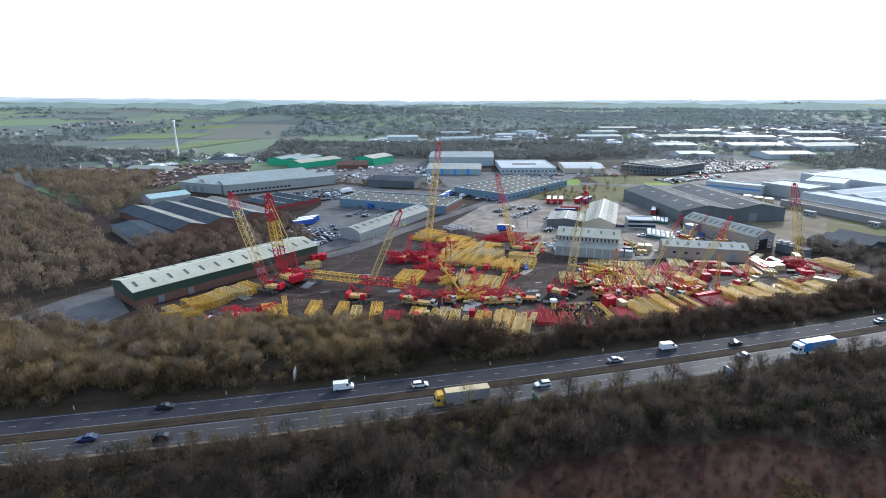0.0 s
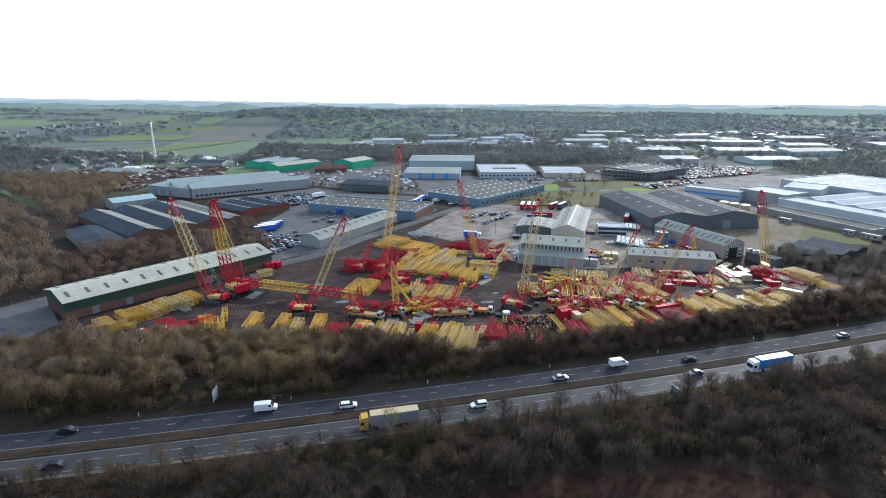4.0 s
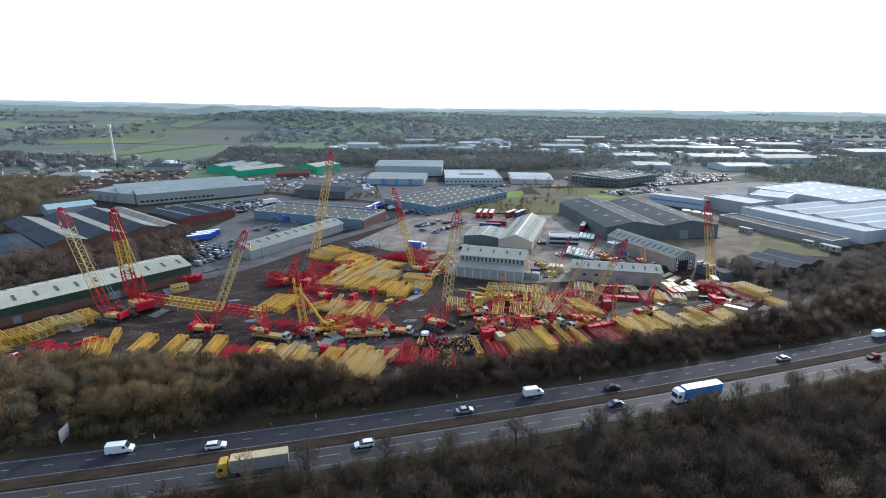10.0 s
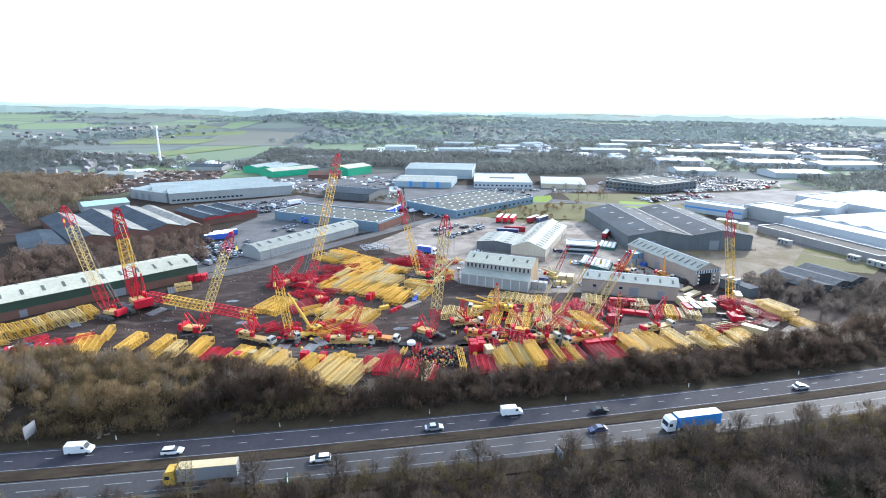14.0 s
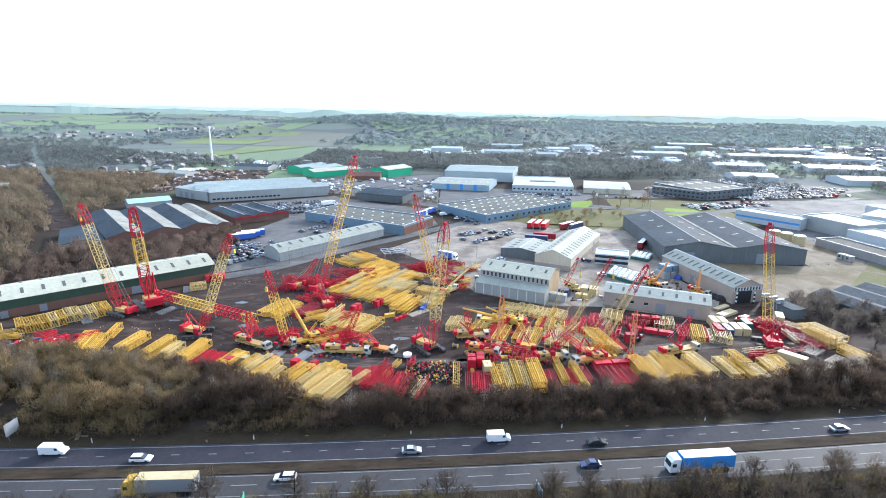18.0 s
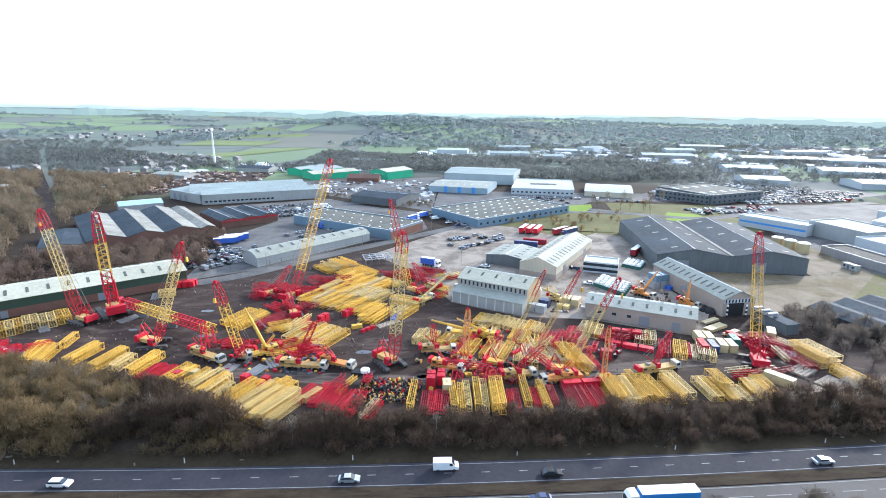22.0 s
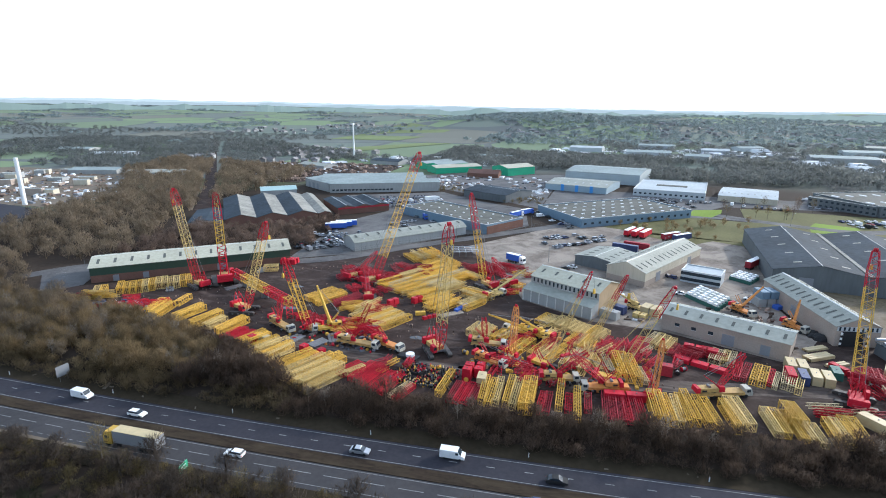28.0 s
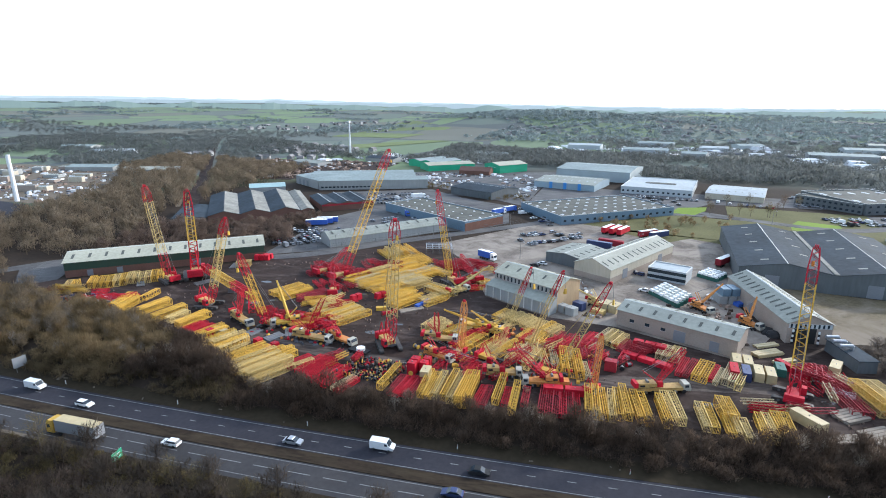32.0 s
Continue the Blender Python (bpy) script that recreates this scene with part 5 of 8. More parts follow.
def crawler_crane(x, y, tip, foot=2.0, scale=1.0, colours=(RED, YELLOW, RED), cuts=(0.3, 0.85), w=2.0, track_yaw=None, mast_h=7.0, thick=1.0, label="", jib=None, back=4.5, house=HOUSEPAINT, z=0.05):
    """A crawler crane with tracks, house, counterweight, gantry and lattice boom up to tip (world)."""
    dx, dy = tip[0] - x, tip[1] - y
    yaw = math.degrees(math.atan2(dy, dx)) - 90
    ob = thing("crawler_crane", at(x, y, z, yaw), label or "red and yellow crawler crane with raised lattice boom", "crane", "crawler cranes")
    s = scale
    reach = math.hypot(dx, dy)
    top = Vector((0, reach, tip[2]))
    ty = 0 if track_yaw is None else track_yaw - yaw
    tm = pose(0, 0, 0, 0, 0, ty)
    for sx in (-2.8 * s, 2.8 * s):
        me = Mesh().prism(track_profile(9.0 * s, 1.2 * s), sx - 0.62 * s, sx + 0.62 * s)
        me.v = [tuple(tm @ Vector(p)) for p in me.v]
        tr = part("track", me, TRACKMAT, ob, "muddy steel crawler track")
        for i in range(4):
            yy = (-2.9 + 5.8 * i / 3) * s
            part("roller", Mesh().tube(tm @ Vector((sx - 0.68 * s, yy, 0.6 * s)), tm @ Vector((sx + 0.68 * s, yy, 0.6 * s)), 0.36 * s, 8), STEEL, tr)
    cb = Mesh().box(-2.2 * s, -1.1 * s, 0.5 * s, 2.2 * s, 1.1 * s, 1.2 * s, taper=0.1)
    cb.v = [tuple(tm @ Vector(p)) for p in cb.v]
    part("carbody", cb, STEEL, ob)
    part("slew_ring", Mesh().tube((0, 0, 1.2 * s), (0, 0, 1.5 * s), 1.2 * s, 14), BLACK, ob)
    part("house", Mesh().box(-1.5 * s, -4.2 * s, 1.5 * s, 1.5 * s, 1.8 * s, 2.6 * s, taper=0.1), house, ob)
    cab = part("cab", Mesh().prism([(0.4 * s, 1.5 * s), (2.6 * s, 1.5 * s), (2.3 * s, 3.4 * s), (0.5 * s, 3.4 * s)], 1.55 * s, 2.7 * s), RED, ob)
    part("window", Mesh().box(1.7 * s, 2.48 * s, 2.2 * s, 2.55 * s, 2.56 * s, 3.1 * s), GLASS, cab)
    for i in range(2):
        part("counterweight", Mesh().box(-2.1 * s, (-back - 0.9) * s, (1.5 + 1.0 * i) * s, 2.1 * s, (-back + 0.6) * s, (2.45 + 1.0 * i) * s, taper=0.06), RED, ob, "red counterweight slab")
    g0, gt = Vector((0, -back * s + 0.6, 3.1 * s)), Vector((0, -back * s + 1.2, mast_h * s))
    for sx in (-1.1 * s, 1.1 * s):
        part("gantry_leg", Mesh().tube((sx, -0.4 * s, 3.0 * s), (sx * 0.6, gt.y, gt.z), 0.16 * s, 5), RED, ob)
        part("gantry_strut", Mesh().tube((sx, g0.y - 0.4, g0.z), (sx * 0.6, gt.y, gt.z), 0.14 * s, 5), RED, ob)
    root = Vector((0, 1.6 * s, foot * s))
    marks = [0.0, *cuts, 1.0]
    for i, c in enumerate(colours):
        a, b = spaced(root, top, marks[i]), spaced(root, top, marks[i + 1])
        if i == 0:
            k = spaced(root, top, marks[1] * 0.45)
            boom_piece("boom_butt", ob, root, k, w * 0.45, w * 0.5, c, 0.065 * thick, 0.12 * thick, w2=w)
            boom_piece("boom_section", ob, k, b, w, w, c, 0.065 * thick, 0.12 * thick)
        elif i == len(colours) - 1:
            k = spaced(a, b, 0.45)
            boom_piece("boom_section", ob, a, k, w, w, c, 0.065 * thick, 0.12 * thick)
            boom_piece("boom_head", ob, k, b, w, w, c, 0.065 * thick, 0.12 * thick, w2=w * 0.6)
        else:
            boom_piece("boom_section", ob, a, b, w, w, c, 0.065 * thick, 0.12 * thick)
    d = (top - root).normalized()
    up = Vector((0, -d.z, d.y))
    for k in (-0.15 * w, 0.0, 0.15 * w):
        part("sheave", Mesh().tube(top + d * 0.2 + Vector((k - 0.1, 0, 0)), top + d * 0.2 + Vector((k + 0.1, 0, 0)), 0.22 * w + 0.05, 12), RED, ob)
    hk = top + Vector((0, 1.1, -4.0))
    if tip[2] > 20:
        part("hoist_rope", Mesh().tube(top + Vector((0, 0.6, 0)), hk, 0.05, 4), STEEL, ob)
        part("hook_block", Mesh().box(hk.x - 0.35, hk.y - 0.25, hk.z - 1.3, hk.x + 0.35, hk.y + 0.25, hk.z, taper=0.08), YELLOW, ob)
    for sx in (-0.6, 0.6):
        part("pendant", Mesh().tube((sx * s, gt.y, gt.z), (sx, *(top - d * 1.5)[1:]), 0.055 * thick, 4), STEEL if thick == 1 else PALE, ob)
    return ob


crawler_crane(-16.5, 203.0, (-27.9, 208.8, 38.0), label="crawler crane with steep boom, red ends and pale yellow middle", colours=(RED, PALE, RED), cuts=(0.26, 0.83), w=2.5, track_yaw=60)
crawler_crane(-10.5, 211.0, (-15.2, 217.3, 35.3), scale=1.4, w=3.1, thick=1.9, cuts=(0.36, 0.68), label="heavy crawler crane with red and yellow mast and tall pendants", mast_h=10, track_yaw=40)
crawler_crane(16.5, 183.0, (31.3, 177.4, 34.3), colours=(RED, PALE, RED), cuts=(0.2, 0.82), w=2.0, track_yaw=100, label="crawler crane with leaning pale yellow boom and red head")
crawler_crane(90.3, 167.5, (94.7, 163.1, 40.2), colours=(RED, PALE, RED), cuts=(0.22, 0.86), w=2.3, track_yaw=30, label="crawler crane with almost upright pale yellow boom")
crawler_crane(49.8, 223.5, (63.3, 249.3, 51.0), colours=(RED, YELLOW, RED), cuts=(0.16, 0.84), w=2.5, track_yaw=80, label="crawler crane with the tallest raised yellow boom")
crawler_crane(96.5, 228.5, (88.4, 236.2, 36.3), colours=(YELLOW, YELLOW, RED), cuts=(0.2, 0.6), w=2.0, label="crawler crane with yellow boom and long red head")
crawler_crane(197.6, 163.6, (202.9, 179.0, 35.5), colours=(RED, YELLOW, RED), cuts=(0.14, 0.74), w=2.3, track_yaw=70, house=RED, label="crawler crane with wide yellow boom at the yard's end")
crawler_crane(47.4, 172.6, (44.9, 163.6, 27.0), colours=(RED, YELLOW, RED), cuts=(0.16, 0.72), w=1.8, scale=0.8, label="smaller crawler crane with yellow boom and red head")
crawler_crane(121.5, 164.5, (132.1, 159.3, 30.6), colours=(PALE, PALE, RED), cuts=(0.2, 0.74), w=1.0, thick=0.65, scale=0.8, house=YELLOW, label="smaller crawler crane with yellow boom and red jib")
crawler_crane(130.0, 166.5, (140.1, 155.2, 31.6), colours=(PALE, PALE, RED), cuts=(0.2, 0.76), w=1.0, thick=0.65, scale=0.8, house=YELLOW, label="smaller crawler crane among red boom stacks")
crawler_crane(139.0, 160.5, (151.4, 156.7, 29.0), colours=(YELLOW, PALE, RED), cuts=(0.2, 0.7), w=1.6, thick=0.85, scale=0.8, house=YELLOW, label="crawler crane with leaning yellow boom and red head")
crawler_crane(112.0, 167.2, (113.0, 169.4, 16.0), colours=(ORANGE, ORANGE, ORANGE), cuts=(0.2, 0.7), w=1.4, scale=0.7, label="small crawler crane with short orange boom")
crawler_crane(149.2, 156.2, (150.6, 158.5, 14.5), colours=(ORANGE, ORANGE, ORANGE), cuts=(0.2, 0.7), w=1.1, scale=0.6, label="small crawler crane with thin orange boom")
# the long boom lowered across the yard
lb = thing("lowered_boom", at(0, 0), "long lowered boom with red ends and yellow middle", "crane boom")
_a, _b = Vector((-8.0, 213.5, 3.6)), Vector((32.0, 186.5, 4.2))
for _i, (_t0, _t1, _c) in enumerate(((0, 0.2, RED), (0.2, 0.64, YELLOW), (0.64, 0.95, RED), (0.95, 1.06, YELLOW))):
    boom_piece("boom_section", lb, spaced(_a, _b, _t0), spaced(_a, _b, _t1), 2.5, 2.5, _c, 0.1, 0.2)
for _t in (0.25, 0.6):
    _q = spaced(_a, _b, _t)
    part("trestle", Mesh().box(_q.x - 1.4, _q.y - 0.5, 0.05, _q.x + 1.4, _q.y + 0.5, _q.z - 1.3, taper=0.1), STEEL, lb)
boom_piece("luffing_mast", lb, _b, (35.5, 180.5, 0.9), 2.0, 2.0, RED, 0.09, 0.17)


# ---- lorry-mounted cranes ----
def wheel(parent, x, y, r, wd=0.35, name="wheel"):
    return part(name, Mesh().tube((x - wd / 2, y, r), (x + wd / 2, y, r), r, 14), BLACK, parent)


def mobile_crane(x, y, yaw, length=13.0, chassis=None, boom_tip=None, boom_paint=RED, telescopic=False, label="", cab_paint=None, butt=True, z=0.05):
    """A lorry-mounted crane: chassis with axles, driver's cab, slewing house and boom. +y is forward."""
    chassis = chassis or HOUSEPAINT
    ob = thing("mobile_crane", at(x, y, z, yaw - 90), label or "pale yellow lorry-mounted lattice crane", "crane", "mobile cranes")
    L = length
    part("chassis", Mesh().box(-1.25, -L / 2, 0.9, 1.25, L / 2 - 1.8, 1.5, taper=0.06), chassis, ob)
    part("deck", Mesh().box(-1.3, -L / 2 + 0.5, 1.5, 1.3, L / 2 - 2.2, 1.72), chassis, ob)
    cab = part("cab", Mesh().prism([(L / 2 - 2.0, 0.7), (L / 2, 0.7), (L / 2 - 0.1, 1.7), (L / 2 - 0.5, 2.6), (L / 2 - 2.0, 2.6)], -1.25, 1.25), cab_paint or CABPAINT, ob)
    for sx in (-1.275, 1.255):
        part("side_window", Mesh().box(sx, L / 2 - 1.7, 1.65, sx + 0.02, L / 2 - 0.7, 2.35), GLASS, cab)
    part("windscreen", Mesh().prism([(L / 2 - 0.09, 1.72), (L / 2 - 0.06, 1.74), (L / 2 - 0.44, 2.5), (L / 2 - 0.47, 2.48)], -1.1, 1.1), GLASS, cab)
    for i in range(5):
        yy = -L / 2 + 1.2 + (L - 3.0) * (i / 4)
        for sx in (-1.1, 1.1):
            wheel(ob, sx, yy, 0.55)
    part("turntable", Mesh().tube((0, -L * 0.22, 1.72), (0, -L * 0.22, 2.0), 1.1, 12), BLACK, ob)
    hs = part("house", Mesh().box(-1.2, -L / 2 + 0.2, 2.0, 1.2, -L * 0.14, 2.95, taper=0.12), chassis, ob)
    for sx in (-1.225, 1.205):
        part("louvre", Mesh().box(sx, -L / 2 + 0.6, 2.15, sx + 0.02, -L / 2 + 1.8, 2.65), BLACK, hs)
    oc = part("crane_cab", Mesh().prism([(-L * 0.14, 2.0), (-L * 0.14 + 1.5, 2.0), (-L * 0.14 + 1.3, 3.4), (-L * 0.14 + 0.1, 3.4)], 0.35, 1.25), boom_paint, ob)
    part("window", Mesh().box(0.45, -L * 0.14 + 1.42, 2.5, 1.15, -L * 0.14 + 1.5, 3.2), GLASS, oc)
    part("winch", Mesh().tube((-0.6, -L * 0.3, 3.15), (0.6, -L * 0.3, 3.15), 0.36, 10), STEEL, ob)
    part("counterweight", Mesh().box(-1.3, -L / 2 - 0.9, 1.9, 1.3, -L / 2 + 0.15, 3.2, taper=0.08), RED, ob)
    for yy in (-L * 0.35, L * 0.2):
        for sx in (-1.5, 1.5):
            rig = part("outrigger", Mesh().box(sx - 0.5, yy - 0.2, 0.75, sx + 0.5, yy + 0.2, 1.05), STEEL, ob)
            part("foot", Mesh().tube((sx * 1.25, yy, 0.02), (sx * 1.25, yy, 0.75), 0.3, 8, 0.09), BLACK, rig)
    if boom_tip is not None:
        inv = ob.matrix_basis.inverted()
        tip = inv @ Vector(boom_tip)
        root = Vector((0, -L * 0.12, 2.6))
        if telescopic:
            for i, (t0, t1) in enumerate(((0, 0.55), (0.5, 0.8), (0.75, 1.0))):
                a, b = spaced(root, tip, t0), spaced(root, tip, t1)
                part("boom", Mesh().tube(a, b, 0.48 - 0.09 * i, 6), boom_paint, ob)
        else:
            boom_piece("boom_butt", ob, root, spaced(root, tip, 0.5), 0.8, 0.8, boom_paint, w2=1.5)
            boom_piece("boom_head", ob, spaced(root, tip, 0.5), tip, 1.5, 1.5, boom_paint, w2=1.1)
        for sx in (-0.5, 0.5):
            part("gantry_leg", Mesh().tube((sx, -L * 0.15, 3.4), (sx, -L * 0.4, 6.0), 0.12, 4), boom_paint, ob)
            part("pendant", Mesh().tube((sx, -L * 0.4, 6.0), tip, 0.05, 4), STEEL, ob)
    return ob


mobile_crane(36.6, 173.2, -31, 13, boom_tip=(35.0, 176.5, 10.5))
mobile_crane(66.0, 166.2, -8, 14, boom_tip=(69.5, 167.5, 13.5))
mobile_crane(75.5, 167.0, -24, 11, ORANGE, boom_tip=(66.5, 171.0, 5.0), label="orange lorry-mounted crane with red boom")
mobile_crane(52.0, 174.5, -150, 10, YELLOW, boom_tip=(46.0, 181.0, 13.0), boom_paint=YELLOW, telescopic=True, label="yellow mobile crane with raised box boom")
mobile_crane(105.0, 174.5, 2, 11, boom_tip=(103.0, 176.0, 9.0))
mobile_crane(107.0, 163.5, -24, 10, ORANGE, boom_tip=(119.0, 158.5, 3.5), label="orange lorry crane with red boom lowered")
mobile_crane(126.5, 158.0, 10, 10, boom_tip=(133.0, 161.0, 8.0))
mobile_crane(136.0, 155.5, 190, 10, ORANGE, boom_tip=(129.0, 160.0, 8.0), label="orange lorry crane with red lattice jib")
mobile_crane(166.6, 159.8, 17, 14, label="pale yellow lorry crane chassis with white cab", boom_tip=(172.0, 166.0, 9.5))
mobile_crane(189.0, 220.5, -55, 9, ORANGE, boom_tip=(196.0, 226.0, 9.0), boom_paint=ORANGE, telescopic=True, label="orange and white all-terrain crane with raised boom")
mobile_crane(201.3, 209.0, -52, 8, ORANGE, boom_tip=(203.5, 214.5, 9.0), boom_paint=ORANGE, telescopic=True, label="orange all-terrain crane beside the brick shed")
mobile_crane(101.5, 218.0, 50, 10, PALE, boom_tip=(112.0, 226.0, 9.5), boom_paint=PALE, telescopic=True, label="pale mobile crane with half-raised boom")
mobile_crane(113.0, 186.5, 160, 11, YELLOW, boom_tip=(103.0, 186.0, 6.0), boom_paint=YELLOW, telescopic=True, label="old yellow crane with lowered box boom")
mobile_crane(119.0, 184.5, 155, 10, YELLOW, boom_tip=(111.5, 189.5, 5.0), boom_paint=YELLOW, telescopic=True, label="yellow crane parked behind boom stacks")
mobile_crane(153.5, 215.5, -40, 9, PALE, label="cream crane house on a lorry chassis", boom_tip=(146.0, 216.0, 6.0), boom_paint=PALE, telescopic=True)
crawler_crane(40.5, 227.5, (46.5, 238.0, 9.0), colours=(RED, RED, RED), cuts=(0.3, 0.7), w=1.5, scale=0.9, label="dismantled red crawler crane with lowered boom", mast_h=4.5)
crawler_crane(54.5, 205.5, (50.0, 216.0, 9.0), colours=(RED, RED, RED), cuts=(0.3, 0.7), w=1.5, scale=0.9, label="red crawler crane with folded lattice boom", mast_h=5)
crawler_crane(104.5, 234.0, (97.0, 243.0, 8.0), colours=(RED, RED, RED), cuts=(0.3, 0.7), w=1.5, scale=0.9, label="red crawler crane body beside the pile", mast_h=5)

for _ob in SECTIONS.values():
    for _c in (*_ob.children_recursive, _ob):
        bpy.data.objects.remove(_c)


# ---- bare winter trees ----
def tree_arrays(seed, height, spread, limbs, twigs, twig_len=1.1, twig_w=0.055, trunk=0.22, bushy=0.25):
    """Trunk and limbs as tapered tubes and a crown of many fine twigs; returns the wood mesh and twig triangles."""
    rg = random.Random(seed)
    wood = Mesh()
    v, f = [], []
    bole = height * bushy
    wood.tube((0, 0, -0.3), (rg.uniform(-0.2, 0.2), rg.uniform(-0.2, 0.2), height * 0.55), trunk, 6, trunk * 0.5, caps=False)
    wood.tube((0, 0, height * 0.5), (rg.uniform(-0.5, 0.5), rg.uniform(-0.5, 0.5), height * 0.95), trunk * 0.5, 5, 0.03, caps=False)
    ends = []
    for i in range(limbs):
        a = 2 * math.pi * (i + rg.random()) / limbs * 2.4
        z0 = bole + (height * 0.75 - bole) * (i / limbs)
        reach = spread * (1.0 - 0.45 * i / limbs) * rg.uniform(0.7, 1.1)
        up = rg.uniform(0.35, 0.9) * reach
        p0 = Vector((0, 0, z0))
        p1 = Vector((math.cos(a) * reach * 0.55, math.sin(a) * reach * 0.55, z0 + up * 0.6))
        p2 = Vector((math.cos(a + 0.3) * reach, math.sin(a + 0.3) * reach, min(height, z0 + up * 1.3)))
        wood.tube(p0, p1, trunk * 0.38, 4, trunk * 0.22, caps=False)
        wood.tube(p1, p2, trunk * 0.22, 4, 0.02, caps=False)
        ends += [(p0, p1), (p1, p2), (p1, p2)]
    ends += [(Vector((0, 0, height * 0.5)), Vector((0, 0, height * 0.95)))] * 3
    mid, half = (bole + height) / 2, (height - bole) / 2
    for i in range(twigs):
        if i % 4 == 0:
            a, b = rg.choice(ends)
            p = a.lerp(b, rg.random())
        else:
            # rounded crown, denser towards its surface, flatter below
            d = Vector((rg.gauss(0, 1), rg.gauss(0, 1), rg.gauss(0.25, 0.9))).normalized() * rg.uniform(0.45, 0.95)
            lump = 1 + 0.28 * noise.noise((d.x * 2.2, d.y * 2.2, d.z * 2.2 + seed))
            p = Vector((d.x * spread * lump, d.y * spread * lump, mid + d.z * half * lump))
        out = Vector((p.x / spread, p.y / spread, (p.z - mid) / half))
        d = Vector((rg.gauss(0, 0.5), rg.gauss(0, 0.5), rg.uniform(0.3, 1.3))) + out * 0.3
        d.normalize()
        ln = twig_len * rg.uniform(0.5, 1.4)
        s = d.cross(Vector((rg.gauss(0, 1), rg.gauss(0, 1), rg.gauss(0, 1)))).normalized() * twig_w * rg.uniform(0.6, 1.5)
        k = len(v)
        v += [p - s, p + s, p + d * ln + Vector((rg.gauss(0, 0.1), rg.gauss(0, 0.1), 0))]
        f.append((k, k + 1, k + 2))
    return wood, (np.array([tuple(q) for q in v], dtype=np.float32), np.array(f, dtype=np.int32))


def arrays_mesh(name, v, f, material, nrm=None):
    me = bpy.data.meshes.new(name)
    me.vertices.add(len(v))
    me.vertices.foreach_set("co", v.astype(np.float32).ravel())
    me.loops.add(f.size)
    me.loops.foreach_set("vertex_index", f.astype(np.int32).ravel())
    me.polygons.add(len(f))
    me.polygons.foreach_set("loop_start", np.arange(0, f.size, 3, dtype=np.int32))
    me.polygons.foreach_set("loop_total", np.full(len(f), 3, dtype=np.int32))
    me.update(calc_edges=True)
    if nrm is not None:
        me.normals_split_custom_set_from_vertices(nrm)
    me.materials.append(material)
    return me


def crowned(v, f, mid, half, spread):
    """Turns each facet outwards and gives it the roundness of its crown."""
    n = np.stack([v[:, 0] / spread, v[:, 1] / spread, (v[:, 2] - mid) / half + 2.4], axis=1)
    n /= np.maximum(np.linalg.norm(n, axis=1, keepdims=True), 1e-4)
    g = np.cross(v[f[:, 1]] - v[f[:, 0]], v[f[:, 2]] - v[f[:, 0]])
    back = (g * n[f].mean(axis=1)).sum(axis=1) < 0
    f = f.copy()
    f[back] = f[back][:, ::-1]
    return v, f, n.astype(np.float32)


def whole_tree(seed, *a, **k):
    """Wood and twigs in one pair of arrays, for woods that nobody could count."""
    wood, (v, f) = tree_arrays(seed, *a, **k)
    wv = np.array(wood.v, dtype=np.float32)
    wf = []
    for q in wood.f:
        wf += [(q[0], q[1], q[2]), (q[0], q[2], q[3])]
    height, spread = a[0], a[1]
    return crowned(np.concatenate([wv, v]), np.concatenate([np.array(wf, dtype=np.int32), f + len(wv)]), height * 0.45, height * 0.5, spread)


def inside(x, y, poly):
    hit = False
    for i in range(len(poly)):
        (x0, y0), (x1, y1) = poly[i - 1], poly[i]
        if (y0 > y) != (y1 > y) and x < (x1 - x0) * (y - y0) / (y1 - y0) + x0:
            hit = not hit
    return hit


def wood_stuff(name, poly, spacing, kinds, material, label, seed, size=(0.8, 1.2), gaps=0.0, lump=22.0, avoid=None):
    """A wood of many bare trees and bushes as one object."""
    rg = random.Random(seed)
    xs, ys = [p[0] for p in poly], [p[1] for p in poly]
    vs, fs, ns, k = [], [], [], 0
    y = min(ys)
    while y < max(ys):
        x = min(xs)
        while x < max(xs):
            px, py = x + rg.uniform(-0.5, 0.5) * spacing, y + rg.uniform(-0.5, 0.5) * spacing
            x += spacing
            if not inside(px, py, poly):
                continue
            thin = noise.noise((px / lump, py / lump, seed))
            if thin < gaps - 0.6:
                continue
            if avoid is not None and avoid(px, py):
                continue
            v, f, n = kinds[rg.randrange(len(kinds))]
            s = rg.uniform(*size) * (1 + 0.35 * thin)
            a = rg.uniform(0, 6.283)
            c, q = math.cos(a) * s, math.sin(a) * s
            w = np.empty_like(v)
            w[:, 0] = v[:, 0] * c - v[:, 1] * q + px
            w[:, 1] = v[:, 0] * q + v[:, 1] * c + py
            w[:, 2] = v[:, 2] * s * rg.uniform(0.85, 1.15) + ground_z(px, py)
            vs.append(w)
            e = n.copy()
            e[:, 0] = (n[:, 0] * c - n[:, 1] * q) / s
            e[:, 1] = (n[:, 0] * q + n[:, 1] * c) / s
            ns.append(e)
            fs.append(f + k)
            k += len(v)
        y += spacing
    ob = new(name, arrays_mesh(name, np.concatenate(vs), np.concatenate(fs), material, np.concatenate(ns)))
    return tagged(ob, label, "woodland", "", "stuff")


